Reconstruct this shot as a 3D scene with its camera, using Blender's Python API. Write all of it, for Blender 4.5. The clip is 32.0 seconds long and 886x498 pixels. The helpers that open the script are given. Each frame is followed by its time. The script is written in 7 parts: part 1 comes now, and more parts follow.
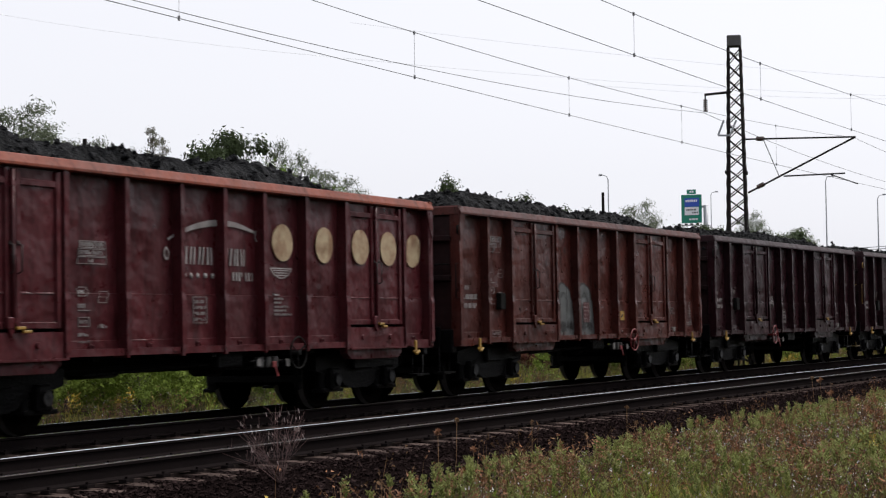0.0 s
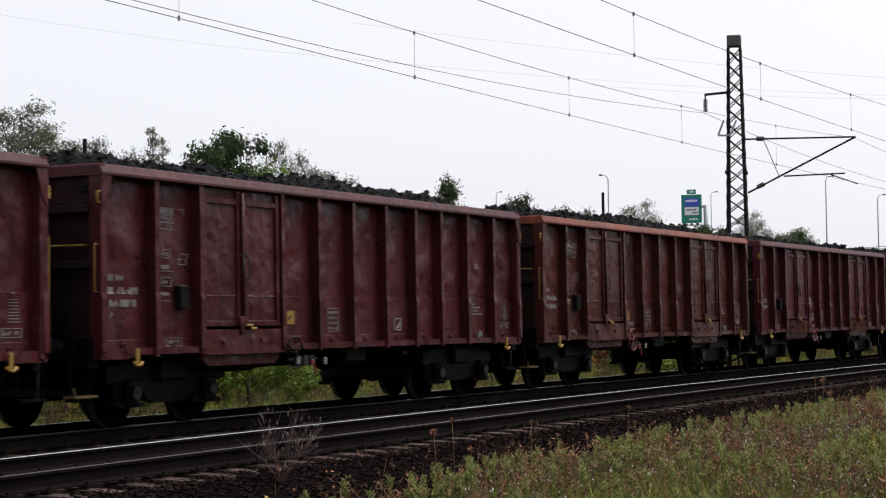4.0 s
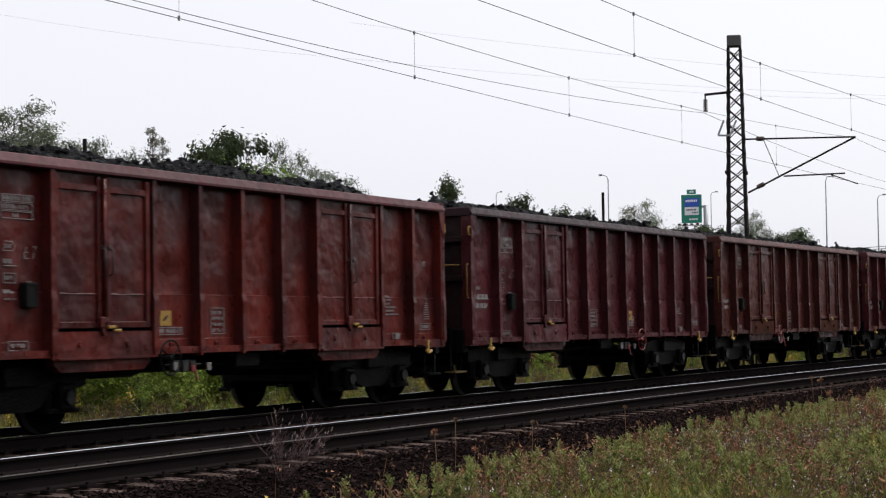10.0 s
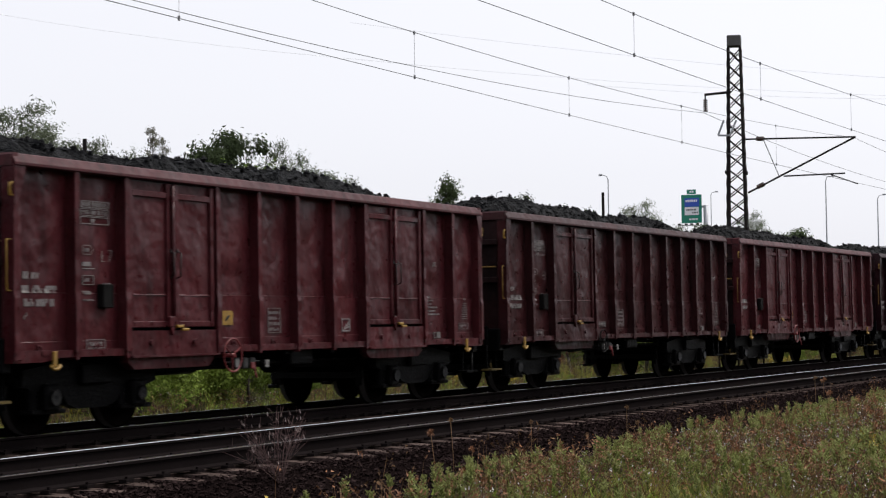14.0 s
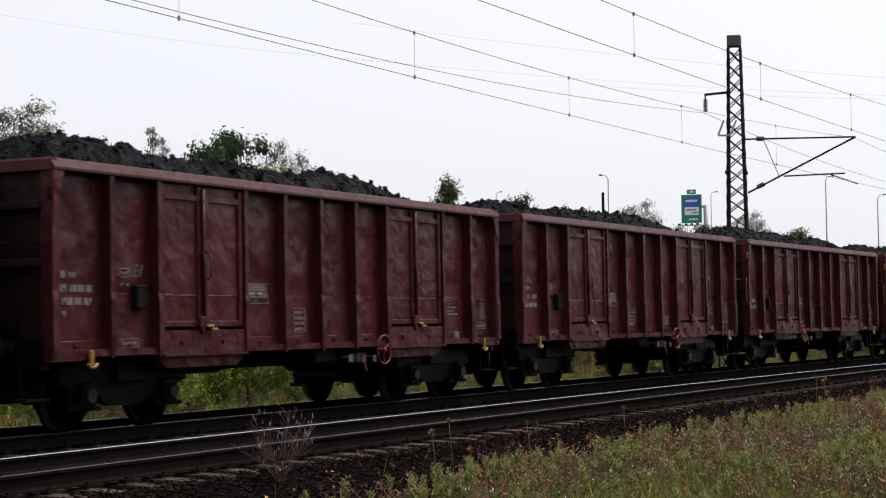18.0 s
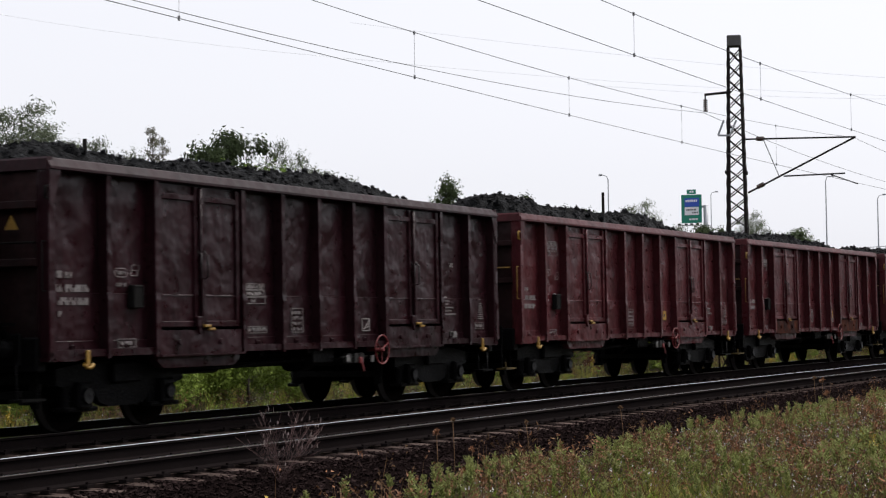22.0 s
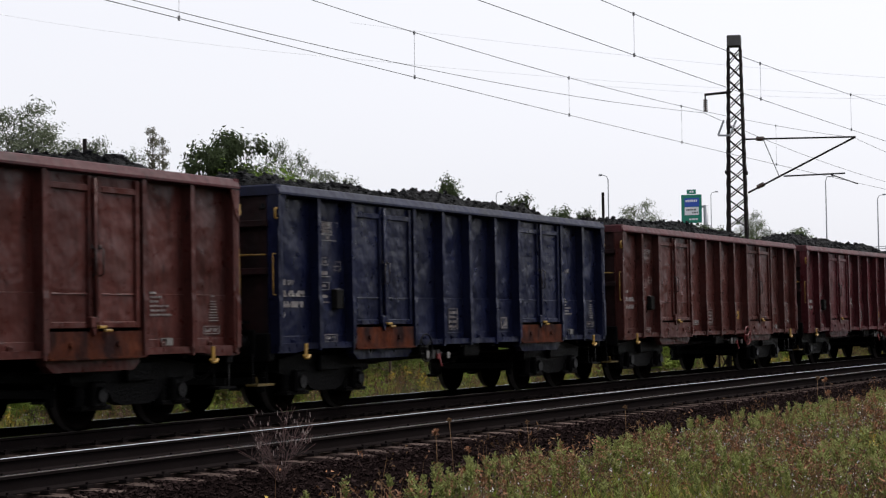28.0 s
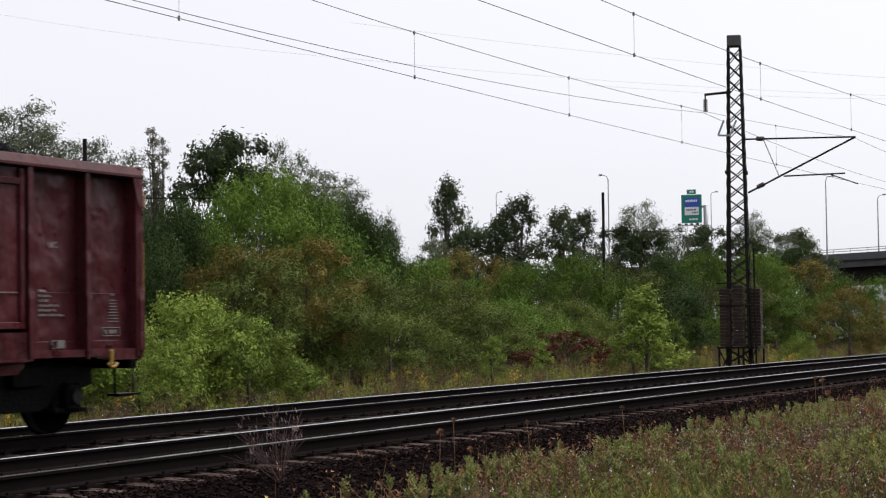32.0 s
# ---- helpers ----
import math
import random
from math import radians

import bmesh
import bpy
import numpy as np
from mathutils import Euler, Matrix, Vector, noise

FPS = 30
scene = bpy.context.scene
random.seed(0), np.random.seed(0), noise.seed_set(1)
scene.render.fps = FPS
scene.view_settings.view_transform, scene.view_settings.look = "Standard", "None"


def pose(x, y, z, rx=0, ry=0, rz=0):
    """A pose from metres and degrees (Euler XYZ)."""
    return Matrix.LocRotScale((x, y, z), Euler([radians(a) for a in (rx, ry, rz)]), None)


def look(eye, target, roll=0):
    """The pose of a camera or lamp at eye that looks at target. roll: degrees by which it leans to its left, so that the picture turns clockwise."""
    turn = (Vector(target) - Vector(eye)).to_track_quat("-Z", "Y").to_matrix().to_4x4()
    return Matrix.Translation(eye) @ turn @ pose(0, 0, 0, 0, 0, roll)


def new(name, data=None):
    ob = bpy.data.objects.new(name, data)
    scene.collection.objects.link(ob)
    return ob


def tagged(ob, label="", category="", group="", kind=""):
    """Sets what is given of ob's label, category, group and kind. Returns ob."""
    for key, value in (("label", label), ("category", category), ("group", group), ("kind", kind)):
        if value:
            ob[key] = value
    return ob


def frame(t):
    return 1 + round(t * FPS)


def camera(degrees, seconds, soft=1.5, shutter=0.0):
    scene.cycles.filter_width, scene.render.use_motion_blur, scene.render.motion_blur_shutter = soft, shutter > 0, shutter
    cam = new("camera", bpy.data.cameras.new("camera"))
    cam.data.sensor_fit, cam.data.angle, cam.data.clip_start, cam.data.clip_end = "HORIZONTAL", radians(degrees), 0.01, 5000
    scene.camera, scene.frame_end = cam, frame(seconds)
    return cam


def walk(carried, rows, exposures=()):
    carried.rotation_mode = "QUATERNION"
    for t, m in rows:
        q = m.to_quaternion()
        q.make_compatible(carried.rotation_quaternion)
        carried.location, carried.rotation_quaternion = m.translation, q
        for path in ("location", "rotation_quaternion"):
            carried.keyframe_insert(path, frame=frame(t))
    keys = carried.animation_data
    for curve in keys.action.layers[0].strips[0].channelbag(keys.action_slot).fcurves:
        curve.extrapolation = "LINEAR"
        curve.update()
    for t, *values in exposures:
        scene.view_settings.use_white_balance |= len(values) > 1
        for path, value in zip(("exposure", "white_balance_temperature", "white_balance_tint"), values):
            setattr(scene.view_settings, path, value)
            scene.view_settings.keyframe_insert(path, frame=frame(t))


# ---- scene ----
# the camera stands still beside the line, looking along it
cam = camera(26.9, 32.0, soft=1.22, shutter=0.1)
EYE = Vector((0.0, -15.13, 1.249))
PAN, TILT = 0.43358, 0.05361
_way = Vector((math.cos(TILT) * math.cos(PAN), math.cos(TILT) * math.sin(PAN), math.sin(TILT)))
_stand = look(EYE, EYE + _way, -0.625)
walk(cam, [(0.0, _stand), (32.0, _stand)])
scene.view_settings.exposure = 0.0

# ---- world and light: a bright overcast day ----
SUN_ELEVATION, SUN_ROTATION = radians(56), radians(128)
world = bpy.data.worlds.new("overcast_sky")
scene.world = world
world.use_nodes = True
_n = world.node_tree.nodes
_l = world.node_tree.links
_n.clear()
_out = _n.new("ShaderNodeOutputWorld")
_bg = _n.new("ShaderNodeBackground")
_sky = _n.new("ShaderNodeTexSky")
_sky.sky_type = "NISHITA"
_sky.sun_disc = False
_sky.sun_elevation, _sky.sun_rotation = SUN_ELEVATION, SUN_ROTATION
_sky.air_density, _sky.dust_density, _sky.ozone_density = 1.0, 3.0, 1.0
_hs = _n.new("ShaderNodeHueSaturation")
_hs.inputs["Saturation"].default_value = 0.15
_mix = _n.new("ShaderNodeMix")
_mix.data_type = "RGBA"
_mix.inputs["Factor"].default_value = 0.5
_mix.inputs["B"].default_value = (10.9, 10.95, 11.9, 1)   # the even cloud cover
_l.new(_sky.outputs[0], _hs.inputs["Color"])
_l.new(_hs.outputs[0], _mix.inputs["A"])
_l.new(_mix.outputs["Result"], _bg.inputs["Color"])
_bg.inputs["Strength"].default_value = 0.12
_l.new(_bg.outputs[0], _out.inputs["Surface"])
_sun = bpy.data.lights.new("sun", "SUN")
_sun.energy, _sun.angle, _sun.color = 3.0, radians(30), (1.0, 0.97, 0.92)
sun = new("sun", _sun)
sun.matrix_world = look((66, -52, 125), (0, 0, 0))

# ---- the line: a curve of long radius on a slight gradient ----
BEND, GRADE, SPACING = 0.00086069, 0.01292, 3.884


def rise(s):
    a = abs(s)
    if a <= 110:
        return GRADE * s
    u = min(a, 250) - 110
    return math.copysign(GRADE * (110 + u - u * u / 280), s)


def along(s, off=0.0, h=0.0):
    """A point s metres along the line, off metres to its far side, h above its rails."""
    a = BEND * s
    r = 1 / BEND + off
    return Vector((r * math.sin(a), r * math.cos(a) - 1 / BEND, rise(s) + h))


def line_pose(s, off=0.0, h=0.0):
    g = (rise(s + 2) - rise(s - 2)) / 4
    return Matrix.Translation(along(s, off, h)) @ pose(0, 0, 0, 0, -math.degrees(math.atan(g)), -math.degrees(BEND * s))


# ---- materials ----
def material(name, base, rough=0.8, metal=0.0, second=None, mix=0.5, scale=3.0, fine=40.0, bump=0.3, depth=0.01, stretch=(1, 1, 1),
             random_tone=0.0, island=0.0, spec=0.5, coat=0.0, translucent=0.0, far=None):
    """Two tones mixed by noise at two scales, with relief; random_tone varies it thing by thing, island leaf by leaf."""
    m = bpy.data.materials.new(name)
    m.use_nodes = True
    n, l = m.node_tree.nodes, m.node_tree.links
    b = n["Principled BSDF"]
    b.inputs["Roughness"].default_value, b.inputs["Metallic"].default_value = rough, metal
    b.inputs["Specular IOR Level"].default_value = spec
    tc, info, mp = n.new("ShaderNodeTexCoord"), n.new("ShaderNodeObjectInfo"), n.new("ShaderNodeMapping")
    mp.inputs["Scale"].default_value = stretch
    mul = n.new("ShaderNodeMath")
    mul.operation = "MULTIPLY"
    mul.inputs[1].default_value = 57.0
    l.new(info.outputs["Random"], mul.inputs[0])
    l.new(mul.outputs[0], mp.inputs["Location"])
    l.new(tc.outputs["Object"], mp.inputs["Vector"])
    big, small = n.new("ShaderNodeTexNoise"), n.new("ShaderNodeTexNoise")
    big.inputs["Scale"].default_value, big.inputs["Detail"].default_value = scale, 5
    small.inputs["Scale"].default_value, small.inputs["Detail"].default_value = fine, 3
    l.new(mp.outputs[0], big.inputs["Vector"])
    l.new(mp.outputs[0], small.inputs["Vector"])
    ramp = n.new("ShaderNodeValToRGB")
    ramp.color_ramp.elements[0].position, ramp.color_ramp.elements[1].position = 0.5 - 0.2, 0.5 + 0.25
    second = second or tuple(c * 0.6 for c in base)
    ramp.color_ramp.elements[0].color, ramp.color_ramp.elements[1].color = (*base, 1), (*[a + (c - a) * mix for a, c in zip(base, second)], 1)
    l.new(big.outputs["Fac"], ramp.inputs["Fac"])
    col = n.new("ShaderNodeMix")
    col.data_type, col.blend_type = "RGBA", "OVERLAY"
    col.inputs["Factor"].default_value = 0.35
    l.new(ramp.outputs[0], col.inputs["A"])
    l.new(small.outputs["Fac"], col.inputs["B"])
    last = col.outputs["Result"]
    for strength, source in ((random_tone, info.outputs["Random"]), (island, None)):
        if strength:
            if source is None:
                source = n.new("ShaderNodeNewGeometry").outputs["Random Per Island"]
            rng = n.new("ShaderNodeMapRange")
            rng.inputs["To Min"].default_value, rng.inputs["To Max"].default_value = 1 - strength, 1 + strength
            l.new(source, rng.inputs["Value"])
            hs = n.new("ShaderNodeHueSaturation")
            l.new(rng.outputs[0], hs.inputs["Value"])
            l.new(last, hs.inputs["Color"])
            last = hs.outputs[0]
    l.new(last, b.inputs["Base Color"])
    if bump:
        bp = n.new("ShaderNodeBump")
        bp.inputs["Strength"].default_value, bp.inputs["Distance"].default_value = bump, depth
        l.new((small if fine and not far else big).outputs["Fac"], bp.inputs["Height"])
        if far:
            bp2 = n.new("ShaderNodeBump")
            bp2.inputs["Strength"].default_value, bp2.inputs["Distance"].default_value = far
            dn = n.new("ShaderNodeTexNoise")
            dn.inputs["Scale"].default_value, dn.inputs["Detail"].default_value = 2.6, 1.5
            l.new(mp.outputs[0], dn.inputs["Vector"])
            l.new(dn.outputs["Fac"], bp2.inputs["Height"])
            l.new(bp2.outputs[0], bp.inputs["Normal"])
            l.new(small.outputs["Fac"], bp.inputs["Height"])
        l.new(bp.outputs[0], b.inputs["Normal"])
    if translucent:
        tr, add = n.new("ShaderNodeBsdfTranslucent"), n.new("ShaderNodeMixShader")
        l.new(last, tr.inputs["Color"])
        add.inputs[0].default_value = translucent
        l.new(b.outputs[0], add.inputs[1])
        l.new(tr.outputs[0], add.inputs[2])
        l.new(add.outputs[0], n["Material Output"].inputs["Surface"])
    return m


def paint(name, base, worn, mix=0.9, rough=0.32, gloss=0.17, scrapes=0.6, dents=1.0, size=0.9):
    """Old wagon paint on dented sheet: faded patches, runs of dirt, dark scrapes and a dull gloss."""
    m = bpy.data.materials.new(name)
    m.use_nodes = True
    n, l = m.node_tree.nodes, m.node_tree.links
    b = n["Principled BSDF"]
    b.inputs["Specular IOR Level"].default_value = gloss
    tc, info = n.new("ShaderNodeTexCoord"), n.new("ShaderNodeObjectInfo")
    mul = n.new("ShaderNodeMath")
    mul.operation = "MULTIPLY"
    mul.inputs[1].default_value = 57.0
    l.new(info.outputs["Random"], mul.inputs[0])

    def texture(scale, detail, stretch=(1, 1, 1), rough_=0.55):
        mp, t = n.new("ShaderNodeMapping"), n.new("ShaderNodeTexNoise")
        mp.inputs["Scale"].default_value = stretch
        l.new(mul.outputs[0], mp.inputs["Location"])
        l.new(tc.outputs["Object"], mp.inputs["Vector"])
        l.new(mp.outputs[0], t.inputs["Vector"])
        t.inputs["Scale"].default_value, t.inputs["Detail"].default_value, t.inputs["Roughness"].default_value = scale, detail, rough_
        return t.outputs["Fac"]

    def ramp(source, lo, hi, a=0.0, z=1.0):
        r = n.new("ShaderNodeMapRange")
        for key, v in (("From Min", lo), ("From Max", hi), ("To Min", a), ("To Max", z)):
            r.inputs[key].default_value = v
        l.new(source, r.inputs["Value"])
        return r.outputs[0]

    def blend(a, colour, factor, kind="MIX"):
        x = n.new("ShaderNodeMix")
        x.data_type, x.blend_type = "RGBA", kind
        l.new(factor, x.inputs["Factor"])
        if isinstance(a, tuple):
            x.inputs["A"].default_value = (*a, 1)
        else:
            l.new(a, x.inputs["A"])
        x.inputs["B"].default_value = (*colour, 1)
        return x.outputs["Result"]

    patches, runs, grain = texture(size, 5, (1.15, 1.15, 0.7)), texture(3.2, 4, (1.6, 1.6, 0.28)), texture(16, 4)
    marks, dust = texture(5.5, 5, (1.4, 1.4, 0.55), 0.7), texture(1.6, 3)
    col = blend(base, worn, ramp(patches, 0.38, 0.64, 0.0, mix))
    col = blend(col, tuple(c * 0.45 for c in worn), ramp(runs, 0.52, 0.72, 0.0, 0.75))
    grey = sum(base) / 3 * 1.25
    col = blend(col, tuple(0.7 * c + 0.4 * grey for c in base), ramp(dust, 0.5, 0.78, 0.0, 0.6))
    col = blend(col, tuple(c * 0.3 for c in worn), ramp(marks, 0.61, 0.66, 0.0, scrapes))
    col = blend(col, (0.0, 0.0, 0.0), ramp(grain, 0.45, 0.75, 0.0, 0.35))
    l.new(col, b.inputs["Base Color"])
    l.new(ramp(texture(7, 4), 0.3, 0.7, rough - 0.08, rough + 0.16), b.inputs["Roughness"])
    # hammered-out dents at two sizes, then the skin of the paint
    normal = None
    for height, strength, distance in ((texture(2.0, 1.0), 0.34 * dents, 0.12), (texture(5.2, 1.2), 0.42 * dents, 0.05), (grain, 0.06, 0.004)):
        bp = n.new("ShaderNodeBump")
        bp.inputs["Strength"].default_value, bp.inputs["Distance"].default_value = strength, distance
        l.new(height, bp.inputs["Height"])
        if normal:
            l.new(normal, bp.inputs["Normal"])
        normal = bp.outputs[0]
    l.new(normal, b.inputs["Normal"])
    return m


COLOURS = {
    "red": ((0.074, 0.0138, 0.0172), (0.047, 0.01, 0.0127), 0.6),
    "plum": ((0.023, 0.0052, 0.0082), (0.0138, 0.0037, 0.0058), 0.4),
    "brown": ((0.072, 0.0172, 0.013), (0.042, 0.012, 0.0105), 0.9),
    "olive": ((0.045, 0.0112, 0.0128), (0.027, 0.008, 0.0095), 0.6),
    "faded": ((0.072, 0.0205, 0.0172), (0.045, 0.014, 0.0125), 0.8),
    "bright": ((0.045, 0.0105, 0.0108), (0.112, 0.0155, 0.011), 0.6),
    "blue": ((0.0066, 0.0092, 0.034), (0.0046, 0.0058, 0.019), 0.5),
    "orange": ((0.19, 0.042, 0.021), (0.13, 0.03, 0.017), 0.7),
}
PAINT = {k: paint(k + "_wagon_paint", a, b, 1.0 if k == "bright" else 0.9, scrapes=c) for k, (a, b, c) in COLOURS.items()}
PAINT["rust"] = paint("rust_patched_paint", (0.016, 0.0066, 0.0066), (0.085, 0.0215, 0.009), 1.0, 0.7, 0.05, size=3.0)
RIM_PAINT = {k: paint(k + "_rim_paint", a, b, 0.9, 0.5, 0.2, c, 0.12) for k, (a, b, c) in COLOURS.items()}
# the wagon ends lie on the shadow side; that shade is in this colour
END_PAINT = paint("shaded_end_paint", (0.022, 0.006, 0.0066), (0.01, 0.004, 0.0042), 0.9, 0.6)
HANDLE_STEEL = material("worn_steel_handle", (0.032, 0.024, 0.024), 0.5, 0.2, (0.014, 0.01, 0.01), 0.8, 8, 60)
VALVE = material("dirty_grey_cast_valve", (0.028, 0.026, 0.025), 0.6, 0.1, (0.015, 0.014, 0.013), 0.8, 6, 60)
CAP_GREY = material("grey_sheet_metal", (0.075, 0.074, 0.072), 0.7, 0.0, (0.05, 0.048, 0.046), 0.7, 5, 40)
PLATE = material("dirty_white_plate", (0.15, 0.145, 0.14), 0.6, 0, (0.08, 0.07, 0.065), 0.8, 9, 60, 0.0)
# brake dust and wheel rust, darkened further with the shade below the wagons
SHADED_GRIME = material("shaded_brake_dust_grime", (0.0034, 0.0033, 0.0037), 0.32, 0.0, (0.006, 0.0056, 0.006), 0.7, 4, 30, 0.5, 0.02, spec=0.035)
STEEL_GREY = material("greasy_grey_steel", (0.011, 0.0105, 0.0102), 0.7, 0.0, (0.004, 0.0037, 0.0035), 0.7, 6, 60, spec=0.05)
WHEEL = material("shaded_rusty_wheel_steel", (0.0055, 0.0044, 0.004), 0.85, 0.0, (0.0035, 0.0028, 0.0026), 0.7, 5, 50, spec=0.0)
TREAD = material("greasy_wheel_tread", (0.02, 0.018, 0.017), 0.6, 0.2, (0.01, 0.009, 0.0085), 0.5, 5, 60)
YELLOW = material("yellow_paint", (0.28, 0.155, 0.014), 0.55, 0, (0.11, 0.062, 0.014), 0.6, 6, 50)
YELLOW_DULL = material("grimy_yellow_paint", (0.13, 0.085, 0.015), 0.7, 0, (0.03, 0.022, 0.01), 0.8, 6, 50)
WHITE = material("white_stencil_paint", (0.26, 0.245, 0.24), 0.7, 0, (0.12, 0.09, 0.09), 0.8, 5, 50, 0.0)
RED_WHEEL = material("red_handwheel_paint", (0.15, 0.01, 0.012), 0.5, 0, (0.07, 0.009, 0.01), 0.6, 6, 50)
GREY_PAINT = material("silver_spray_paint", (0.1, 0.105, 0.105), 0.6, 0.0, (0.035, 0.036, 0.036), 1.0, 3.4, 40, 0.0)
PALE_PAINT = material("pale_blue_white_spray_paint", (0.2, 0.21, 0.235), 0.6, 0.0, (0.12, 0.125, 0.135), 0.9, 4, 40, 0.0)
BLACK_PAINT = material("black_spray_paint", (0.008, 0.008, 0.009), 0.6, 0, None, 0.5, 3, 40, 0.0)
GREEN_PAINT = material("light_green_spray_paint", (0.115, 0.225, 0.062), 0.6, 0, (0.06, 0.135, 0.034), 0.8, 3, 40, 0.0)
BLUE_PAINT = material("light_blue_spray_paint", (0.25, 0.33, 0.42), 0.55, 0, (0.18, 0.25, 0.33), 0.8, 3, 40, 0.0)
CREAM = material("yellowed_worn_discs", (0.36, 0.28, 0.17), 0.65, 0, (0.16, 0.07, 0.03), 1.0, 5.0, 40, 0.0)
DISC = material("white_discs", (0.4, 0.4, 0.39), 0.6, 0, (0.36, 0.35, 0.34), 0.6, 4, 40, 0.0)
COAL = material("lump_coal", (0.006, 0.0061, 0.0067), 0.55, 0, (0.016, 0.0163, 0.018), 0.8, 4, 26, 1.0, 0.05, spec=0.03, island=0.4)
RAIL_SIDE = material("rail_rust", (0.013, 0.0102, 0.0102), 0.9, 0.0, (0.008, 0.0065, 0.0066), 0.7, 2, 60, spec=0.0)
RAIL_DULL = material("dull_rail_edge", (0.05, 0.037, 0.031), 0.8, 0.0, (0.022, 0.017, 0.015), 0.7, 2, 60, 0.1)
RAIL_TOP = material("polished_rail_head", (0.62, 0.63, 0.66), 0.22, 1.0, (0.5, 0.5, 0.53), 0.5, 1, 60, 0.03, 0.001)
SLEEPER = material("dirty_concrete_sleeper", (0.085, 0.062, 0.055), 0.9, 0, (0.04, 0.029, 0.026), 0.8, 4, 50, 0.4, 0.01, random_tone=0.25, spec=0.0)
BALLAST = material("dark_ballast_stone", (0.027, 0.0178, 0.0172), 0.92, 0, (0.0125, 0.0085, 0.0084), 0.8, 2.5, 30, 0.9, 0.05, island=0.5, spec=0.0)
BED = material("packed_ballast_bed", (0.0125, 0.0082, 0.008), 0.95, 0, (0.0055, 0.0038, 0.0038), 0.9, 6, 34, 1.0, 0.08, spec=0.0)
EARTH = material("weedy_soil", (0.036, 0.032, 0.016), 0.95, 0, (0.024, 0.027, 0.011), 0.9, 0.8, 9, 1.0, 0.12, spec=0.0)
LATTICE = material("dark_rusty_mast_steel", (0.011, 0.009, 0.0086), 0.8, 0.1, (0.018, 0.0115, 0.0095), 0.6, 4, 50, spec=0.2)
CONCRETE = material("weathered_concrete", (0.3, 0.29, 0.27), 0.9, 0, (0.2, 0.19, 0.18), 0.7, 2, 30, 0.4)
GALV = material("galvanised_steel", (0.3, 0.31, 0.33), 0.5, 0.6, (0.22, 0.23, 0.25), 0.6, 4, 40)
WIRE = material("wire_copper_dark", (0.03, 0.03, 0.03), 0.7, 0.2, None, 0.4, 4, 40, 0)
# near-white, so the far lines fade into the sky: haze put into the colour
FAR_WIRE = material("sky_faded_far_wire", (0.8, 0.8, 0.82), 0.6, 0.3, None, 0.4, 4, 40, 0)
DROPPER = material("thin_grey_dropper_wire", (0.3, 0.3, 0.31), 0.6, 0.3, None, 0.4, 4, 40, 0)
PORCELAIN = material("brown_porcelain", (0.06, 0.035, 0.03), 0.25, 0, None, 0.5, 6, 40, 0)


# ---- mesh helpers ----
def add_box(bm, x0, y0, z0, x1, y1, z1, mat_index=0, bevel=0.0):
    v = [bm.verts.new((x, y, z)) for x in (x0, x1) for y in (y0, y1) for z in (z0, z1)]
    fs = []
    for q in ((0, 1, 3, 2), (4, 6, 7, 5), (0, 4, 5, 1), (2, 3, 7, 6), (0, 2, 6, 4), (1, 5, 7, 3)):
        f = bm.faces.new([v[i] for i in q])
        f.material_index = mat_index
        fs.append(f)
    if bevel:
        es = {e for f in fs for e in f.edges}
        bmesh.ops.bevel(bm, geom=list(es), offset=bevel, segments=1, affect="EDGES", profile=0.5)
    return v


def add_prism(bm, profile, axis, a, b, mat_index=0):
    """Extrudes a closed profile of 2D points along an axis from a to b."""
    def at(p, t):
        return {"x": (t, p[0], p[1]), "y": (p[0], t, p[1]), "z": (p[0], p[1], t)}[axis]
    lo, hi = [bm.verts.new(at(p, a)) for p in profile], [bm.verts.new(at(p, b)) for p in profile]
    n = len(profile)
    for i in range(n):
        bm.faces.new((lo[i], lo[(i + 1) % n], hi[(i + 1) % n], hi[i])).material_index = mat_index
    bm.faces.new(lo).material_index = mat_index
    bm.faces.new(hi[::-1]).material_index = mat_index


def add_rod(bm, a, b, r, n=6, r2=None, caps=True, mat_index=0):
    a, b = Vector(a), Vector(b)
    q = (b - a).to_track_quat("Z", "Y")
    r2 = r if r2 is None else r2
    ra, rb = [], []
    for i in range(n):
        c = Vector((math.cos(math.tau * i / n), math.sin(math.tau * i / n), 0))
        ra.append(bm.verts.new(a + q @ (c * r)))
        rb.append(bm.verts.new(b + q @ (c * r2)))
    for i in range(n):
        f = bm.faces.new((ra[i], ra[(i + 1) % n], rb[(i + 1) % n], rb[i]))
        f.smooth, f.material_index = n > 6, mat_index
    if caps:
        bm.faces.new(ra[::-1]).material_index = mat_index
        bm.faces.new(rb).material_index = mat_index


def add_lathe(bm, profile, axis="y", centre=(0, 0, 0), n=24, mat_of=None):
    """Turns (along, radius) points about an axis."""
    rings = []
    for t, r in profile:
        ring = []
        for i in range(n):
            c, s = r * math.cos(math.tau * i / n), r * math.sin(math.tau * i / n)
            p = {"y": (c, t, s), "x": (t, c, s), "z": (c, s, t)}[axis]
            ring.append(bm.verts.new(Vector(p) + Vector(centre)))
        rings.append(ring)
    for j, (a, b) in enumerate(zip(rings, rings[1:])):
        for i in range(n):
            f = bm.faces.new((a[i], a[(i + 1) % n], b[(i + 1) % n], b[i]))
            f.smooth = True
            f.material_index = mat_of[j] if mat_of else 0


